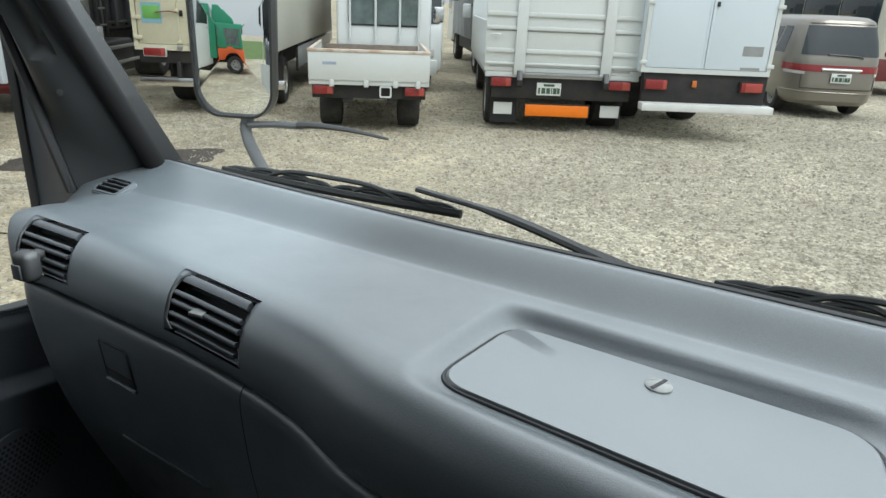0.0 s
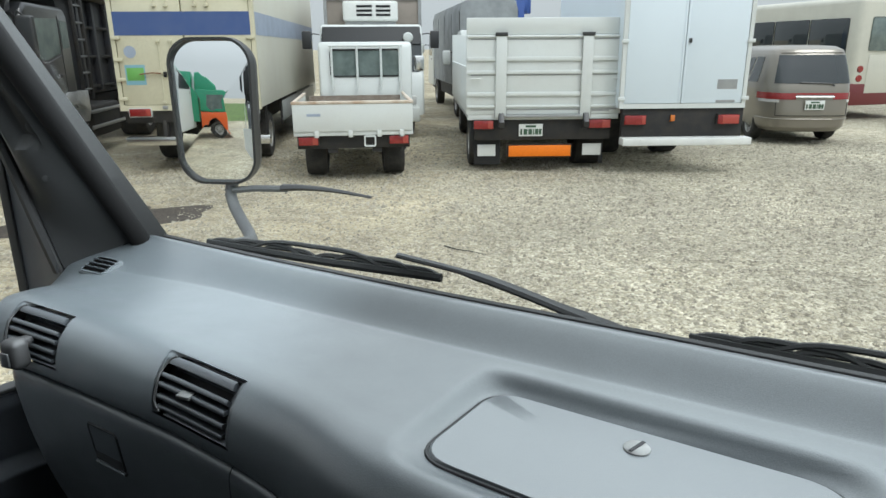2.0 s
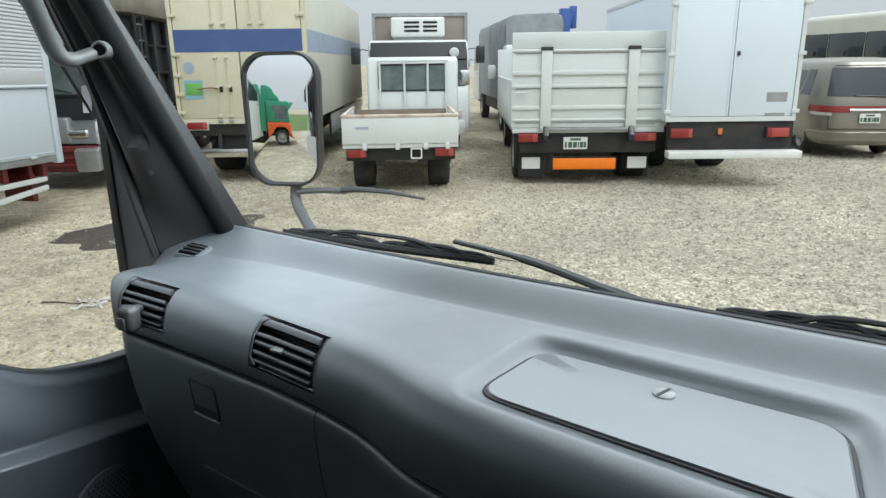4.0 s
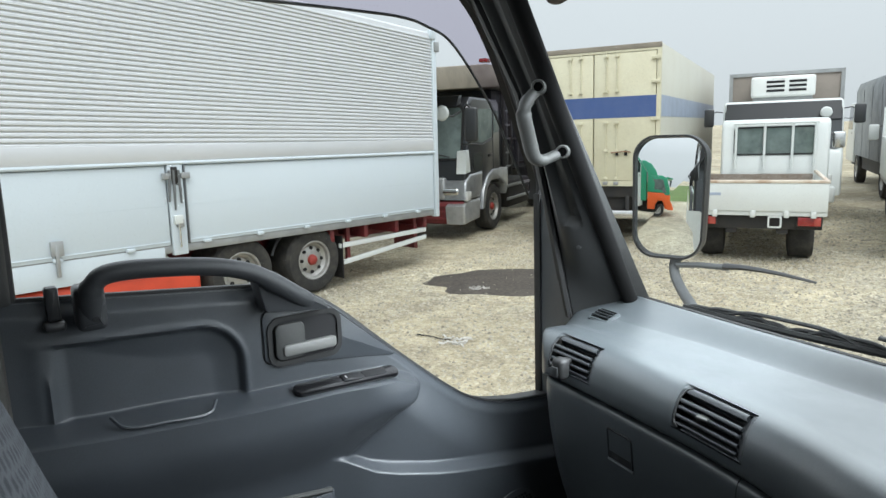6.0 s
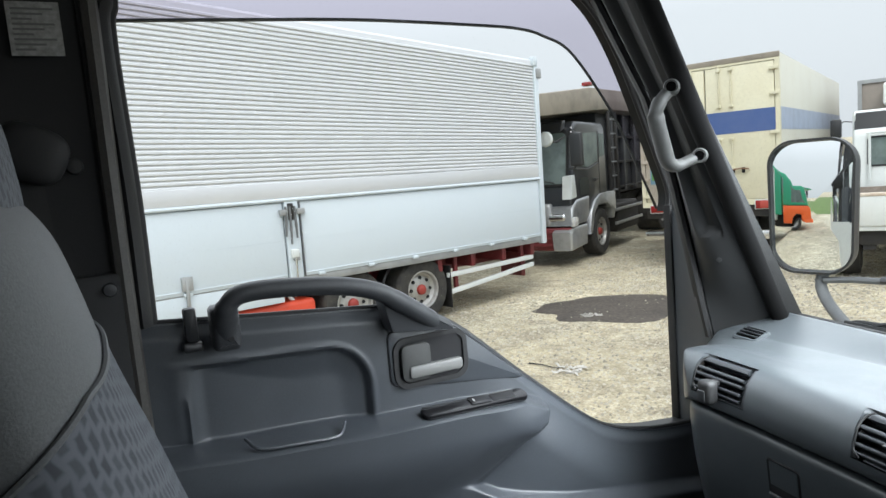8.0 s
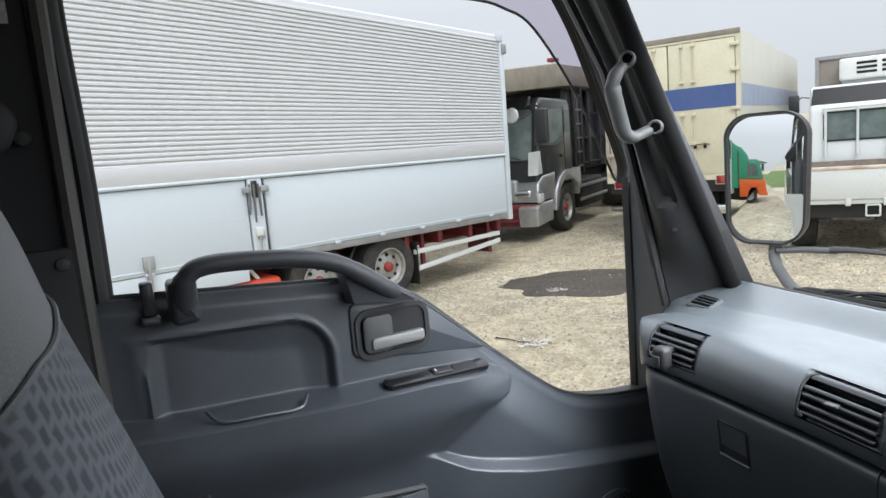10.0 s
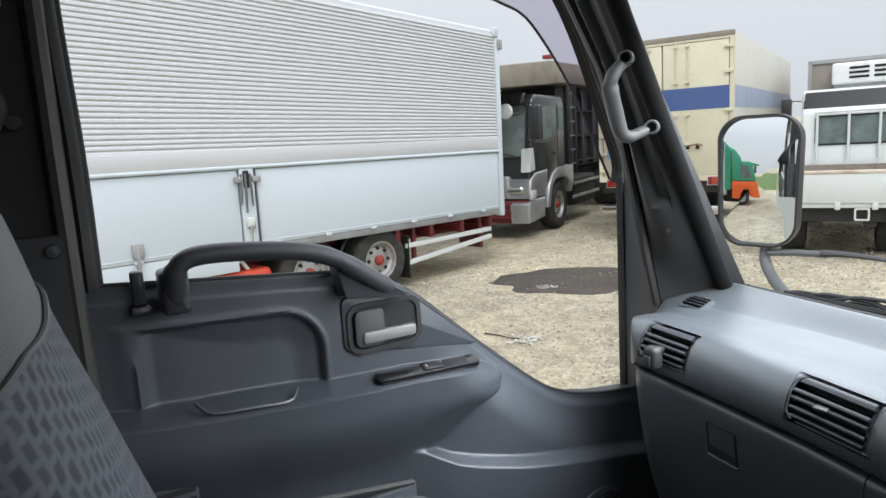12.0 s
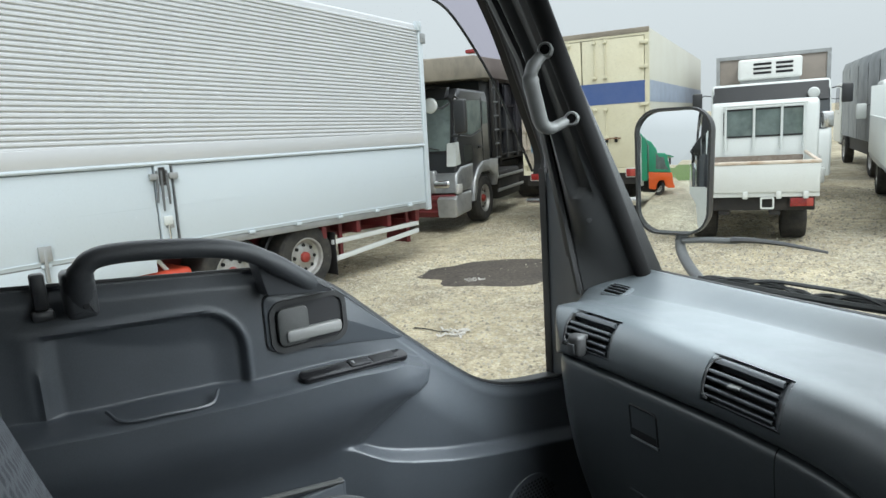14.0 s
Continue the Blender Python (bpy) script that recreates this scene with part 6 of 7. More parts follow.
part("maker_mark", box(-0.80, -0.62, -0.0235, -0.0205, 0.90, 0.935), PALESTRIPE, pick)
wheel(pick, -0.88, 0.75, 0.29, 0.16, RIM, -1, True)
wheel(pick, 0.50, 0.75, 0.29, 0.16, RIM, 1, True)
part("frame_rail", box(-0.55, -0.42, 0.1, 3.6, 0.40, 0.60), CHASSIS, pick)
part("frame_rail", box(0.05, 0.18, 0.1, 3.6, 0.40, 0.60), CHASSIS, pick)
for xa in (-0.88, 0.23):
    mudflap(pick, xa, xa + 0.27, 1.15, 0.15, 0.55, RUBBER)
small_cab(pick, -0.73, 0.76, 2.08, 3.5, 1.86, WHITE)
for xa in (-0.52, -0.12, 0.26, 0.56):
    part("guard_post", tube([(xa, 2.03, 1.12), (xa, 2.03, 1.80)], 0.019, 8), WHITE, pick)
part("guard_rail", tube([(-0.56, 2.03, 1.80), (0.60, 2.03, 1.80)], 0.017, 8), WHITE, pick)
wheel(pick, -0.66, 3.0, 0.29, 0.16, RIM, -1)
wheel(pick, 0.68, 3.0, 0.29, 0.16, RIM, 1)
mirror_arm(pick, 0.72, 3.2, 1.50, 1, CHROME, 0.26)

# refrigerated truck facing the camera, behind the pickup
reef = holder("refrigerated_truck", row_pose(-4.1, 8.3, 4.7), "dark windowed refrigerated truck with a white cooling unit on its box", "truck", "parked trucks")
part("box_body", box(-0.78, 1.28, 1.55, 6.5, 0.8, 2.80, 0.02), FRAMEBROWN, reef)
part("box_frame", ring([(-0.80, 0.8), (1.30, 0.8), (1.30, 2.82), (-0.80, 2.82)], [(-0.73, 0.86), (1.23, 0.86), (1.23, 2.75), (-0.73, 2.75)], 1.52, 1.56, "Y"), SILVERGREY, reef)
cu = part("cooling_unit", box(-0.38, 0.76, 0.95, 1.55, 2.30, 2.70, 0.05, segs=3), FRIDGE, reef, "white slotted cooling unit")
part("unit_foot", box(-0.34, 0.72, 1.02, 1.54, 2.22, 2.31, 0.03), SILVERGREY, cu)
for j in range(2):
    for i in range(3):
        part("air_slot", box(-0.10 + j * 0.40, 0.22 + j * 0.38, 0.940, 0.955, 2.40 + i * 0.085, 2.445 + i * 0.085, 0.005), DARKIN, cu)
co = [(0.0, 0.45), (0.0, 1.18), (0.07, 1.28), (0.29, 2.08), (0.40, 2.19), (0.55, 2.22), (1.45, 2.22), (1.45, 0.45)]
cb = part("cab", slab(co, -0.84, 1.20, "X", bevel=0.06, segs=3), WHITE, reef)
part("windscreen", move(slab(rounded(-0.99, 0.99, 0.0, 0.80, 0.08), -0.014, 0.004, "Y"), Matrix.Translation((0.18, 0.075, 1.30)) @ pose(0, 0, 0, -15.4)), WINDOW, cb)
part("sun_visor", slab([(0.16, 1.84), (0.25, 2.165), (0.31, 2.175), (0.25, 1.85)], -0.79, 1.15, "X", bevel=0.01), BLACK, cb, "dark screen visor")
part("bumper", box(-0.74, 1.10, -0.10, 0.08, 0.32, 0.62, 0.04), WHITE, reef)
for s, x in ((-1, -0.55), (1, 0.90)):
    part("headlamp", box(x - 0.14, x + 0.14, -0.03, 0.05, 0.66, 0.84, 0.03), LAMPCLEAR, reef)
mirror_arm(reef, 1.18, 0.15, 1.92, 1, BLACK, 0.34)
mirror_arm(reef, -0.84, 0.15, 1.92, -1, BLACK, 0.34)
part("round_mirror", move(turned([(0.0001, -0.03), (0.08, -0.02), (0.10, 0.0), (0.06, 0.04), (0.0001, 0.05)], 20, "Y"), Matrix.Translation((0.90, 0.12, 1.96))), WHITE, reef, "white round front mirror")
for s, x in ((-1, -0.66), (1, 1.02)):
    wheel(reef, x, 0.75, 0.37, 0.22, RIM, s)
    wheel(reef, x, 4.6, 0.37, 0.22, RIM, s, True)

# grey canvas truck and blue crane beyond the flatbed
canv = holder("canvas_truck", row_pose(-1.95, 9.9, 7.4), "grey canvas covered truck standing behind the flatbed", "truck", "parked trucks")
co2 = [(-0.26, 0.8), (-0.28, 2.6), (-0.22, 2.80), (-0.08, 2.86), (0.9, 2.90), (1.1, 2.84), (1.16, 2.6), (1.12, 0.8)]
part("canopy", slab(co2, 0.0, 6.0, "Y", bevel=0.03), GREYTARP, canv)
for y in (0.03, 1.5, 3.0, 4.5, 5.95):
    part("hoop", tube([(x, y, z) for x, z in co2], 0.012, 6), GREYTARP, canv)
part("chassis", box(-0.15, 1.0, 0.0, 7.5, 0.45, 0.8), CHASSIS, canv)
wheel(canv, -0.24, 1.0, 0.42, 0.24, RIM, -1, True)
wheel(canv, -0.24, 5.5, 0.42, 0.24, RIM, -1)
small_cab(canv, -0.28, 1.1, 6.1, 7.8, 2.3, WHITE, False)
mirror_arm(canv, -0.28, 7.5, 1.75, -1, WHITE, 0.3)
crane = holder("blue_crane", row_pose(-1.95, 9.9, 8.6, 1.35), "folded blue crane post standing among the trucks", "crane")
part("post", box(0.0, 0.26, 0.0, 0.3, 0.0, 3.10, 0.02), BLUEPAINT, crane)
part("boom", box(-0.30, 0.34, 0.02, 0.28, 2.66, 2.98, 0.03), BLUEPAINT, crane)
part("jib_end", box(0.26, 0.44, 0.05, 0.25, 2.60, 3.16, 0.02), BLUEPAINT, crane)

# cream box truck with the blue band
cream = holder("cream_box_truck", row_pose(-6.1, 8.7, yaw=26), "cream box truck with a dark blue band and silver rear bumper", "truck", "parked trucks")
CL = 8.1
part("box_side", box(-2.0, 0.02, 0.05, CL, 0.92, 3.03, 0.012), CREAMSIDE, cream)
part("rear_frame", ring([(-2.0, 0.90), (0.02, 0.90), (0.02, 3.03), (-2.0, 3.03)], [(-1.94, 0.98), (-0.04, 0.98), (-0.04, 2.93), (-1.94, 2.93)], -0.02, 0.06, "Y"), CREAM, cream)
for xa, xb in ((-1.93, -1.0), (-0.98, -0.05)):
    d = part("rear_door", box(xa, xb, -0.012, 0.045, 0.985, 2.925, 0.006), CREAM, cream)
    for f in ((0.62, 0.80) if xa < -1.5 else (0.20, 0.38)):
        xr = xa + (xb - xa) * f
        if abs((xr + 0.99)) < 0.4:
            part("lock_rod", tube([(xr, -0.026, 0.93), (xr, -0.026, 1.90)], 0.010, 6), CREAM, d)
            part("lock_rod", tube([(xr, -0.026, 2.34), (xr, -0.026, 2.96)], 0.010, 6), CREAM, d)
        else:
            continue
        for z in (1.02, 1.45, 1.88, 2.36, 2.88):
            part("rod_keeper", box(xr - 0.03, xr + 0.03, -0.05, -0.012, z - 0.02, z + 0.02, 0.005), CREAM, d)
        part("cam_foot", box(xr - 0.035, xr + 0.035, -0.06, -0.01, 0.92, 0.97, 0.008), SILVERGREY, d)
    part("door_lever", tube([(xa + (xb - xa) * 0.30, -0.05, 1.42), (xa + (xb - xa) * 0.50, -0.055, 1.44), (xa + (xb - xa) * 0.62, -0.05, 1.43)], 0.012, 6), RUST, d)
    xh = xa if xa < -1.5 else xb
    for z in (1.05, 1.32, 1.60, 1.90, 2.45, 2.80):
        part("hinge", box(xh - 0.06, xh + 0.06, -0.045, -0.01, z, z + 0.05, 0.006), CREAM, d)
part("band", box(-1.995, 0.016, -0.016, -0.013, 1.955, 2.275), BLUESTRIPE, cream, "dark blue band across the doors")
part("side_band", box(0.021, 0.024, 0.06, CL, 1.955, 2.275), PALESTRIPE, cream, "faded blue band along the side")
for xa in (-1.30, -1.16, -0.62, -0.48):
    part("door_catch", box(xa - 0.022, xa + 0.022, -0.045, -0.012, 1.375, 1.455, 0.008), DARKIN, cream, "small dark catch")
part("round_badge", move(turned([(0.0001, -0.003), (0.085, -0.003), (0.085, 0.0), (0.0001, 0.0)], 28, "Y"), Matrix.Translation((-1.76, -0.014, 1.73))), PALESTRIPE, cream, "round faded blue badge")
pbadge = part("sticker", box(-1.86, -1.58, -0.0165, -0.0135, 1.27, 1.55), material("sticker_blue", (0.22, 0.42, 0.50), 0.5), cream, "blue and green sticker")
part("sticker_leaf", box(-1.84, -1.60, -0.0185, -0.0165, 1.33, 1.51, 0.0005), material("sticker_green", (0.16, 0.42, 0.10), 0.5), pbadge)
part("top_band", box(-2.005, 0.025, -0.025, 0.0, 2.96, 3.04, 0.008), TARP, cream, "brown weathered top edge")
lamp_cluster(cream, -1.87, -1.57, 0.82, 0.93, 0.0, 0.8, WHITE)
lamp_cluster(cream, -0.33, -0.02, 0.84, 0.96, 0.0, 0.2, WHITE)
part("rear_cross_beam", box(-1.95, -0.02, 0.02, 0.12, 0.72, 0.92, 0.01), CHASSIS, cream)
part("under_frame", box(-1.45, -0.5, 0.1, CL + 1.5, 0.42, 0.85, 0.02), CHASSIS, cream)
part("rear_bumper", box(-1.95, 0.14, -0.12, 0.02, 0.40, 0.53, 0.02), CHROME, cream, "bright silver rear bumper bar")
for xa in (-1.4, -0.45):
    part("bumper_bracket", box(xa - 0.03, xa + 0.03, -0.02, 0.10, 0.50, 0.75, 0.01), CHASSIS, cream)
wheel(cream, -1.88, 1.4, 0.38, 0.22, RIM, -1, True)
wheel(cream, -0.10, 1.4, 0.38, 0.22, RIM, 1, True)
for y in (0.6, 2.2):
    part("side_guard", box(-0.04, 0.0, y, y + 0.03, 0.45, 0.95), CHASSIS, cream)
part("side_skirt", box(-0.03, 0.0, 2.2, CL - 0.2, 0.5, 0.86, 0.01), SILVERGREY, cream)
small_cab(cream, -1.85, -0.15, CL + 0.2, CL + 1.9, 2.35, WHITE, False)

# long ribbed wing-body truck beside the camera
WYAW = 12.0
wing = holder("wing_body_truck", pose(-6.96, 3.48, 0, -0.9, 0, WYAW), "long silver wing body truck with ribbed upper sides", "truck", "parked trucks")
S0, S1 = -8.2, 1.99
prof = []
z = 1.665
while z < 3.10:
    prof += [(0.002, z), (0.002, z + 0.0045), (0.013, z + 0.007), (0.016, z + 0.012), (0.0145, z + 0.026), (0.008, z + 0.035)]
    z += 0.0400
prof += [(0.0, 3.145), (-0.02, 3.17), (-0.08, 3.185), (-1.2, 3.20)]
rib = bmesh.new()
col = [[rib.verts.new((x, s, zz + 0.034 * (zz - 1.50) * (S1 - s))) for x, zz in prof] for s in (S0, S1 - 0.06)]
for i in range(len(prof) - 1):
    rib.faces.new((col[0][i], col[0][i + 1], col[1][i + 1], col[1][i]))
part("wing_panel", rib, RIBBED, wing, "ribbed aluminium wing panel", smooth=False)
part("wing_rail", box(-0.02, 0.024, S0, S1 - 0.05, 1.60, 1.76, 0.008), RIBBED, wing, "smooth rail below the ribs")
part("rail_bead", tube([(0.022, S0, 1.585), (0.022, S1 - 0.06, 1.585)], 0.018, 8), ALU, wing)
for s0, s1 in ((S0, -4.45), (-4.35, -1.90), (-1.72, S1 - 0.08)):
    p_ = part("side_gate", box(-0.03, 0.012, s0, s1, 0.80, 1.560, 0.008), ALU, wing, "smooth silver lower side gate")
    for zz in (1.18,):
        part("gate_line", box(0.0105, 0.0135, s0 + 0.01, s1 - 0.01, zz - 0.002, zz + 0.002), ALU, p_)
    n = int((s1 - s0) / 0.62)
    for k in range(n + 1):
        sk = s0 + 0.2 + k * 0.62
        if sk < s1 - 0.1:
            part("hinge", box(0.0, 0.032, sk - 0.040, sk + 0.040, 0.785, 0.822, 0.010), ALU, p_)
    part("lower_bead", box(0.010, 0.020, s0 + 0.01, s1 - 0.01, 0.828, 0.840, 0.003), ALU, p_)
for sc in (-4.40, -1.81):
    part("stake_post", box(-0.02, 0.03, sc - 0.075, sc + 0.075, 0.70, 1.57, 0.008), ALU, wing)
    for dx_, zl in ((-0.085, 1.22), (-0.03, 1.14), (0.035, 1.20)):
        part("clasp_rod", tube([(0.042, sc + dx_, zl), (0.046, sc + dx_ * 0.9, 1.34), (0.042, sc + dx_ * 0.8, 1.52)], [0.010, 0.014, 0.012], 8), STAYGREY, wing, "grimy clasp rod")
    part("gate_seam", box(0.010, 0.034, sc + 0.088, sc + 0.100, 0.80, 1.56, 0.002), STAYGREY, wing)
    part("clasp_plate", box(0.03, 0.038, sc - 0.045, sc + 0.020, 1.38, 1.55, 0.004), CHASSIS, wing, "dark greasy clasp plate")
    part("lower_clasp", box(0.03, 0.062, sc - 0.055, sc + 0.035, 1.00, 1.09, 0.012), WHITE, wing)
    part("lower_pin", tube([(0.05, sc - 0.01, 0.78), (0.05, sc - 0.01, 1.02)], 0.012, 8), CHROME, wing)
    part("clasp", box(0.02, 0.055, sc - 0.14, sc - 0.05, 1.435, 1.495, 0.010), SILVERGREY, wing)
    part("clasp", box(0.02, 0.055, sc + 0.05, sc + 0.14, 1.435, 1.495, 0.010), SILVERGREY, wing)
    part("clasp", box(0.02, 0.06, sc - 0.03, sc + 0.04, 0.97, 1.05, 0.010), SILVERGREY, wing)
part("rear_post", box(-0.06, 0.035, S1 - 0.07, S1 + 0.01, 0.70, 3.17, 0.012), ALU, wing)
part("rear_door", box(-2.35, -0.06, S1 - 0.03, S1 + 0.03, 0.85, 3.12, 0.01), ALU, wing)
part("post_hinge", box(-0.02, 0.055, S1 - 0.04, S1 + 0.05, 2.92, 3.05, 0.01), SILVERGREY, wing)
part("top_bracket", box(-0.02, 0.05, S1 - 0.10, S1 - 0.02, 3.08, 3.20, 0.01), ALU, wing)
part("body_back", box(-2.40, -0.05, S0, S1 - 0.05, 0.80, 3.12, 0.02), ALU, wing)
part("floor_rail", box(-0.05, 0.0, S0, S1, 0.72, 0.80, 0.01), SILVERGREY, wing)
part("frame_rail", box(-0.85, -0.60, S0 - 1.0, S1 - 0.05, 0.48, 0.74, 0.01), REDCHASSIS, wing, "dark red chassis rail")
for s in (0.10, 0.65, 1.2, 1.75):
    part("cross_member", box(-1.8, -0.05, s, s + 0.07, 0.56, 0.74, 0.01), REDCHASSIS, wing)
part("tail_frame", slab([(0.25, 0.74), (1.70, 0.74), (1.70, 0.62), (0.8, 0.52), (0.35, 0.38), (0.25, 0.38)], -0.62, -0.56, "X"), REDCHASSIS, wing)
part("red_flap", box(-0.55, -0.12, 1.66, 1.69, 0.28, 0.60), REDCHASSIS, wing, "red rubber mudflap")
for za, zb, s0, s1 in ((0.50, 0.53, 0.26, 1.80), (0.29, 0.43, 0.30, 1.80)):
    part("guard_rail", slab([(s0, za - 0.028), (s1, zb - 0.028), (s1, zb + 0.028), (s0, za + 0.028)], -0.10, -0.05, "X", bevel=0.006), WHITE, wing, "white side guard rail")
part("side_skirt", box(-0.035, 0.004, S0, -1.96, 0.565, 0.790, 0.008), ALU, wing, "smooth silver side skirt")
part("fuel_tank", box(-0.62, -0.045, -5.2, -1.58, 0.26, 0.552, 0.05, segs=3), ORANGERED, wing, "orange-red side tank")
for s in (0.40, 1.60):
    part("guard_stay", box(-0.14, -0.10, s, s + 0.05, 0.30, 0.75), REDCHASSIS, wing)
for s in (-0.14, -1.10):
    wheel(wing, -0.06, s, 0.385, 0.26, REDHUB, 1, True)
    wheel(wing, -2.30, s, 0.385, 0.26, REDHUB, -1, True)
part("wheel_arch", tube([(-0.25, -0.14 + 0.47 * math.cos(a_), 0.385 + 0.42 * math.sin(a_)) for a_ in steps(0.35, 2.9, 18)], 0.02, 6), BLACK, wing)
part("rear_flap", box(-0.42, -0.04, 0.27, 0.285, 0.10, 0.62, 0.004), RUBBER, wing, "grey mudflap behind the wheels")
part("arch_stay", tube([(-0.12, -1.95, 0.74), (-0.12, -1.78, 0.50)], 0.022, 6), WHITE, wing)
wheel(wing, -0.10, -7.2, 0.385, 0.26, REDHUB, 1)
small_cab(wing, -2.30, -0.05, -10.3, -8.4, 2.6, WHITE, False)

part("chain_bracket", box(0.01, 0.045, -2.96, -2.86, 0.84, 0.97, 0.006), SILVERGREY, wing)
part("chain_bracket", box(0.01, 0.05, -2.93, -2.90, 0.66, 0.94, 0.006), SILVERGREY, wing)
# dark dump truck facing the camera
dump = holder("dump_truck", row_pose(-9.0, 7.6), "dark heavy dump truck with a silver bumper and red grille", "truck", "parked trucks")
dox = -2.25
co3 = [(-0.62, 0.62), (-0.65, 1.05), (-0.60, 1.28), (-0.44, 2.28), (-0.30, 2.41), (0.92, 2.40), (1.04, 2.28), (1.05, 0.85), (0.95, 0.90), (0.38, 0.90), (0.14, 0.75), (0.05, 0.55), (-0.40, 0.50)]
dc = part("cab", slab(co3, dox, 0.0, "X", bevel=0.06, segs=3), DARKPAINT, dump)
part("windscreen", move(slab(rounded(-1.02, 1.02, 0.0, 0.88, 0.09), -0.012, 0.004, "Y"), Matrix.Translation((dox / 2, -0.595, 1.37)) @ pose(0, 0, 0, -9.5)), SEEWIN, dc, "windscreen with its greenish reflection put into the colour")
part("screen_rubber", move(ring(rounded(-1.05, 1.05, -0.03, 0.91, 0.10), rounded(-1.01, 1.01, 0.01, 0.87, 0.085), -0.016, 0.004, "Y"), Matrix.Translation((dox / 2, -0.595, 1.37)) @ pose(0, 0, 0, -9.5)), RUBBER, dc)
part("screen_wiper", tube([(-0.3, -0.64, 1.40), (-0.75, -0.63, 1.50), (-1.0, -0.62, 1.52)], 0.012, 6), BLACK, dc)
part("side_window", slab([(-0.40, 1.66), (-0.24, 2.20), (0.62, 2.22), (0.60, 1.72), (0.10, 1.62)], -0.005, 0.006, "X"), SEEWIN, dc)
part("quarter_window", slab([(0.72, 1.78), (0.72, 2.20), (0.96, 2.19), (0.96, 1.80)], -0.005, 0.006, "X"), SEEWIN, dc)
part("door_line", box(-0.002, 0.004, 0.655, 0.668, 1.0, 2.26), RUBBER, dc)
part("window_line", tube([(0.006, -0.46, 1.62), (0.006, 0.10, 1.58), (0.006, 0.62, 1.68)], 0.014, 6), BLACK, dc)
part("door_handle", box(0.0, 0.03, 0.40, 0.58, 1.36, 1.41, 0.01), BLACK, dc)
part("low_window", slab(rounded(-0.30, 0.12, 1.15, 1.45, 0.08), -0.003, 0.005, "X"), WINDOW, dc)
part("roof_visor", slab([(-0.62, 2.24), (-0.50, 2.42), (-0.38, 2.44), (-0.42, 2.30)], dox + 0.15, -0.15, "X", bevel=0.01), DARKPAINT, dc)
part("bumper", box(dox - 0.02, 0.0, -0.74, -0.45, 0.26, 0.66, 0.05, segs=3), REDCHASSIS, dc, "dark red lower bumper")
for k in range(3):
    part("bumper_slat", box(dox + 0.4, -0.32, -0.765, -0.735, 0.34 + 0.11 * k, 0.38 + 0.11 * k, 0.008), BUSRED, dc)
part("bumper_corner", slab([(-0.78, 0.27), (-0.81, 0.58), (-0.66, 0.66), (-0.06, 0.66), (-0.10, 0.30)], -0.34, 0.03, "X", bevel=0.05, segs=3), CABSILVER, dc, "silver bumper corner")
part("lamp_panel", slab([(-0.74, 0.68), (-0.70, 0.98), (-0.48, 1.10), (0.08, 1.13), (0.02, 0.80), (-0.08, 0.68)], -0.80, 0.032, "X", bevel=0.05, segs=3), LAMPPANEL, dc, "dark silver lamp panel")
part("headlamp", box(-0.70, -0.10, -0.757, -0.62, 0.75, 0.89, 0.05, segs=3), CHROME, dc, "clear headlamp")
part("front_panel", box(dox + 0.3, -0.36, -0.76, -0.55, 0.68, 1.06, 0.04, segs=3), CABSILVER, dc, "silver front panel")
part("corner_lamp", box(-0.02, 0.045, -0.72, -0.52, 0.66, 0.82, 0.015), LAMPCLEAR, dc)
part("corner_vane", slab([(-0.70, 1.12), (-0.64, 1.50), (-0.52, 1.52), (-0.46, 1.14)], -0.16, 0.02, "X", bevel=0.02), WHITE, dc, "pale corner vane")
part("wheel_fender", slab([(0.02, 0.45), (0.10, 0.80), (0.32, 1.02), (0.60, 1.12), (1.36, 1.12), (1.38, 0.80), (1.26, 0.62), (1.20, 0.62), (1.14, 0.82), (0.92, 0.93), (0.46, 0.93), (0.26, 0.80), (0.12, 0.45)], -0.32, 0.035, "X", bevel=0.012), CABSILVER, dc, "silver wheel fender")
dm = part("mirror", box(0.14, 0.36, -1.00, -0.90, 1.66, 2.20, 0.035, segs=3), BLACK, dump, "large black door mirror")
part("mirror_stay", tube([(-0.06, -0.48, 2.22), (0.10, -0.80, 2.26), (0.25, -0.95, 2.19)], 0.015, 6), BLACK, dm)
part("mirror_stay", tube([(-0.06, -0.58, 1.62), (0.12, -0.80, 1.62), (0.25, -0.95, 1.67)], 0.015, 6), BLACK, dm)
part("round_mirror", move(turned([(0.0001, -0.05), (0.10, -0.03), (0.125, 0.0), (0.09, 0.05), (0.0001, 0.06)], 20, "Y"), Matrix.Translation((-0.25, -0.98, 2.13))), WHITE, dump, "pale round front mirror")
part("mirror_stay", tube([(-0.25, -0.93, 2.10), (-0.17, -0.75, 2.08), (-0.12, -0.52, 2.16)], 0.018, 6), BLACK, dump)
wheel(dump, 0.0, 0.66, 0.43, 0.28, REDHUB, 1)
wheel(dump, dox, 0.66, 0.43, 0.28, REDHUB, -1)
for y in (4.6, 5.8):
    wheel(dump, 0.0, y, 0.47, 0.28, REDHUB, 1, True)
part("chassis", box(dox + 0.5, -0.5, 0.0, 7.2, 0.55, 0.95), CHASSIS, dump)
tank = part("side_tank", box(-0.55, -0.02, 1.55, 2.9, 0.30, 0.86, 0.06, segs=3), CHASSIS, dump)
for z in (0.48, 0.74):
    part("tank_band", box(-0.03, 0.0, 1.45, 3.1, z - 0.03, z + 0.03, 0.008), SILVERGREY, tank)
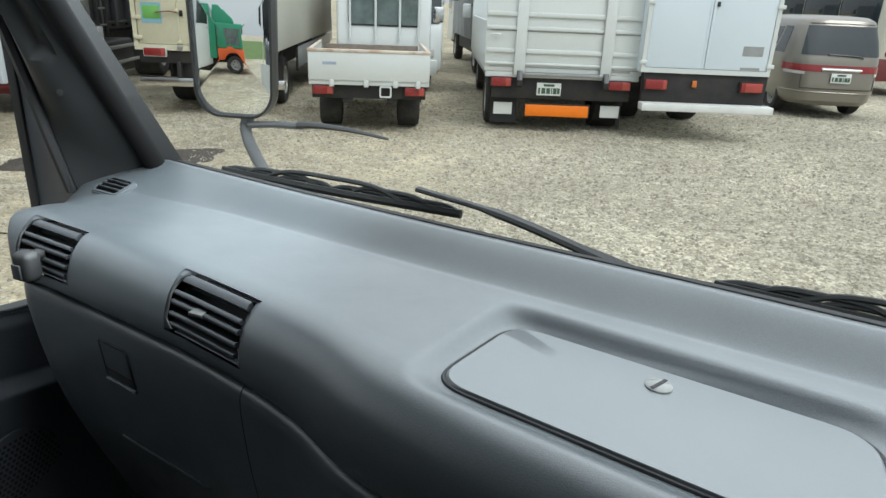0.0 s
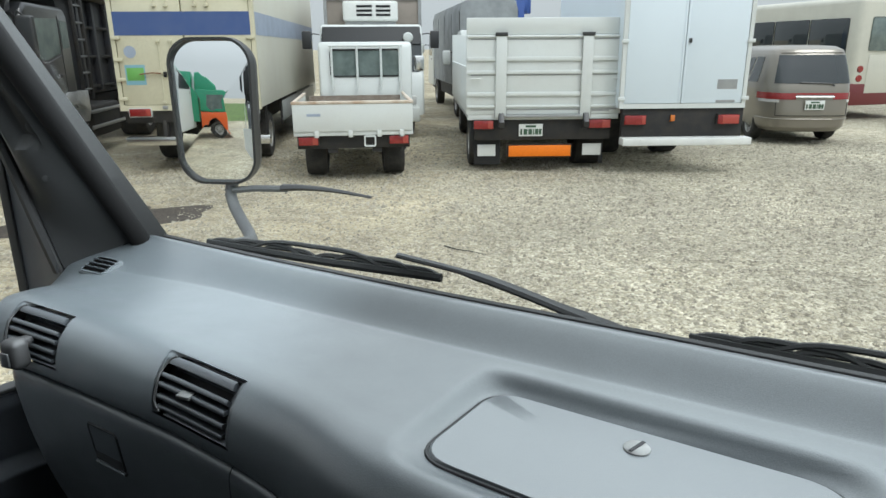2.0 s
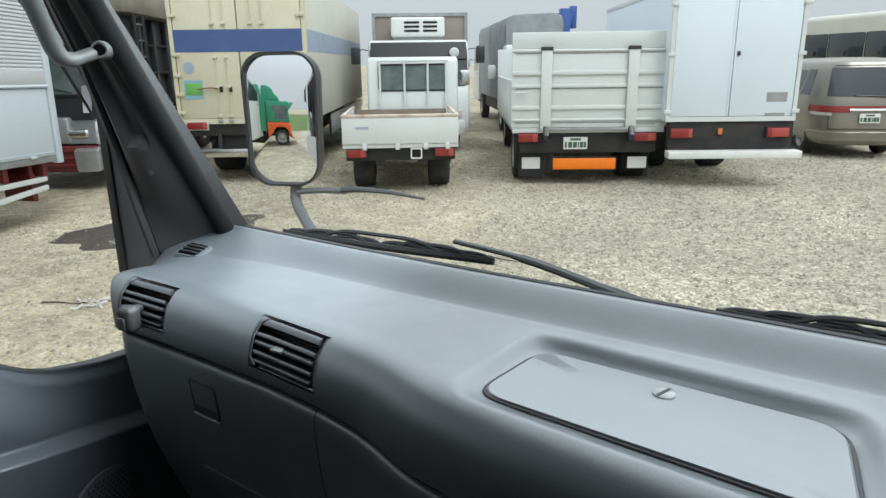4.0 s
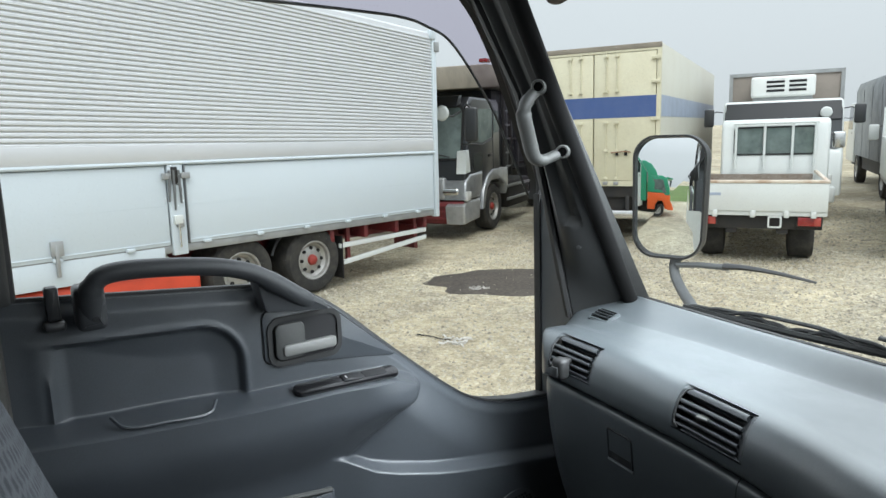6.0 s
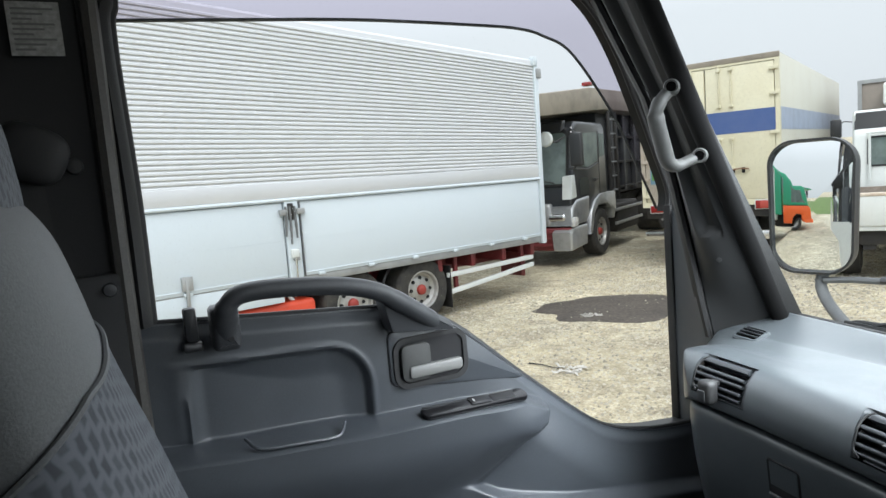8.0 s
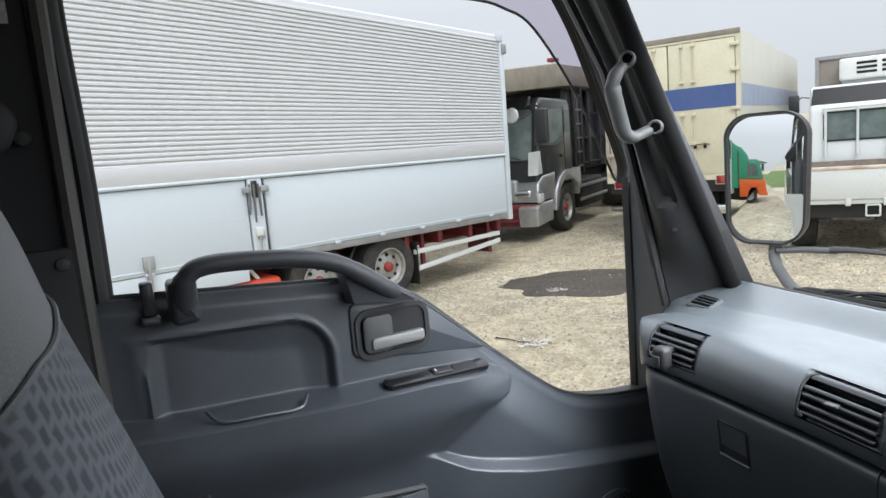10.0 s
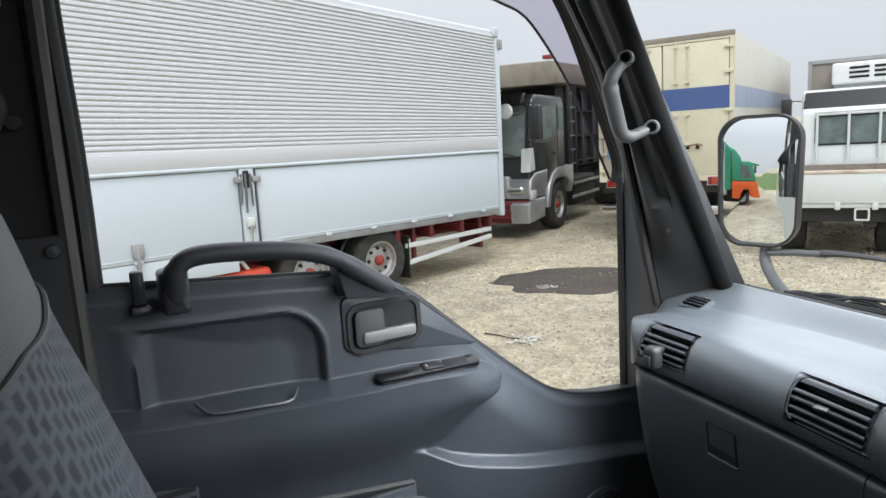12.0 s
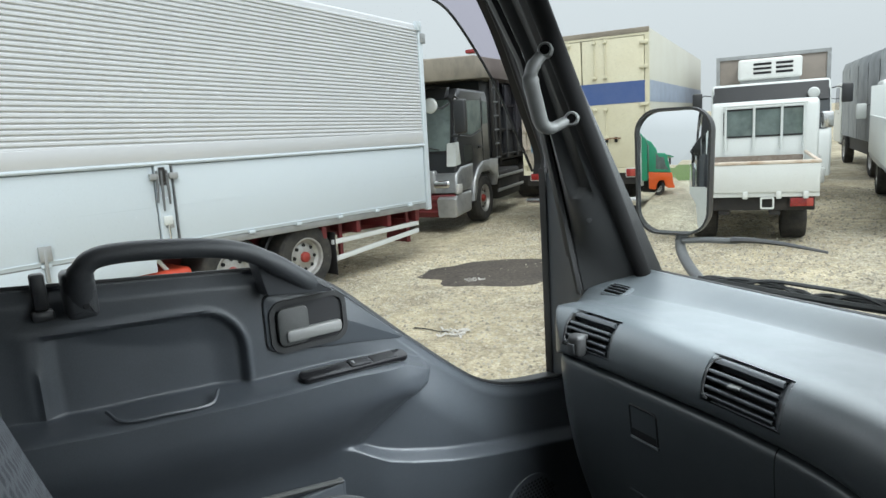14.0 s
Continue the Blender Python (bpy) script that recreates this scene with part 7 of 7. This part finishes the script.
ladder = part("ladder", box(-0.10, -0.04, 1.42, 1.48, 0.95, 2.62, 0.012), CHASSIS, dump, "dark ladder between cab and body")
part("ladder_rail", box(-0.10, -0.04, 1.80, 1.86, 0.95, 2.62, 0.012), CHASSIS, ladder)
for k in range(6):
    part("rung", tube([(-0.07, 1.45, 1.12 + 0.27 * k), (-0.07, 1.83, 1.12 + 0.27 * k)], 0.018, 8), STAYGREY, ladder)
part("air_tank", turned([(0.0001, 1.18), (0.11, 1.19), (0.13, 1.24), (0.13, 1.36), (0.0001, 1.37)], 20, "Y"), CHASSIS, dump).location = (-0.35, 0.0, 1.20)
part("exhaust_box", box(-0.70, -0.28, 1.12, 1.40, 1.0, 2.35, 0.05, segs=3), CHASSIS, dump)
part("dump_body", slab([(1.62, 1.0), (1.55, 2.62), (7.2, 2.62), (7.3, 1.0)], dox - 0.05, -0.35, "X", bevel=0.02), DUMPDARK, dump, "dark steel dump body")
for k in range(7):
    part("body_rib", box(-0.35, -0.25, 2.1 + k * 0.72, 2.2 + k * 0.72, 1.05, 2.60, 0.015), DUMPDARK, dump)
for z in (1.10, 1.62, 2.12):
    part("body_rail", box(-0.36, -0.27, 2.2, 7.25, z, z + 0.05, 0.01), CHASSIS, dump)
part("tarp_hood", slab([(-1.6, 2.46), (-1.62, 2.80), (0.6, 3.02), (6.8, 3.10), (7.2, 2.62), (1.2, 2.64)], dox - 0.06, -0.05, "X", bevel=0.04), TARP, dump, "brown tarpaulin hood over the load")
part("hood_lamp", box(-0.2, -0.04, 0.55, 0.75, 3.05, 3.12, 0.015), LAMPRED, dump)

# green and orange truck, and a white box, seen in the mirror only
back = holder("green_truck", pose(-4.65, -7.5, 0, 0, 0, -106), "green truck cab with an orange lower half, parked behind", "truck", "parked trucks")
part("cab_upper", slab([(0.0, 1.20), (0.02, 2.10), (0.10, 2.22), (1.55, 2.22), (1.72, 2.10), (1.92, 1.20)], -1.0, 1.0, "X", bevel=0.05, segs=3), GREEN, back)
part("roof_deflector", slab([(0.05, 2.20), (0.05, 2.95), (0.30, 2.98), (0.75, 2.80), (1.05, 2.45), (1.15, 2.20)], -0.95, 0.95, "X", bevel=0.06, segs=3), GREEN, back, "green roof deflector")
part("cab_lower", slab([(0.0, 0.62), (0.0, 1.20), (1.94, 1.20), (2.0, 1.05), (2.02, 0.42), (1.62, 0.42), (1.52, 0.80), (1.30, 0.93), (0.95, 0.93), (0.72, 0.80), (0.62, 0.62)], -1.01, 1.01, "X", bevel=0.04), ORANGEPAINT, back, "orange lower cab")
part("bumper", box(-1.02, 1.02, 1.72, 2.08, 0.36, 0.56, 0.04, segs=3), ORANGEPAINT, back)
part("sun_visor", slab([(1.70, 2.10), (2.02, 2.02), (2.04, 2.06), (1.72, 2.18)], -0.95, 0.95, "X", bevel=0.01), GREEN, back)
for s in (-1, 1):
    part("side_window", slab([(0.62, 1.30), (0.66, 2.0), (1.50, 2.0), (1.72, 1.30)], s * 1.0 - 0.006, s * 1.0 + 0.006, "X"), SEEWIN, back)
    wheel(back, s * 1.0, 1.15, 0.40, 0.24, RIM, s)
    wheel(back, s * 1.0, -2.6, 0.40, 0.24, RIM, s, True)
mirror_arm(back, 1.0, 1.85, 1.8, 1)
mirror_arm(back, -1.0, 1.85, 1.8, -1)
part("load_box", box(-1.1, 1.1, -5.0, -0.12, 0.9, 2.95, 0.02), GREEN, back, "green load box")
part("chassis", box(-0.5, 0.5, -5.0, 1.6, 0.45, 0.9), CHASSIS, back)
ground_patch("grass_strip", [(-90, -90), (60, -90), (60, -20), (20, -19), (-20, -20), (-90, -22)], material("grass", (0.10, 0.16, 0.035), 0.95, grain=0.4, grain_size=3, stain=0.5, stain_size=0.3), "strip of green grass beyond the yard", "grass", 0.05)
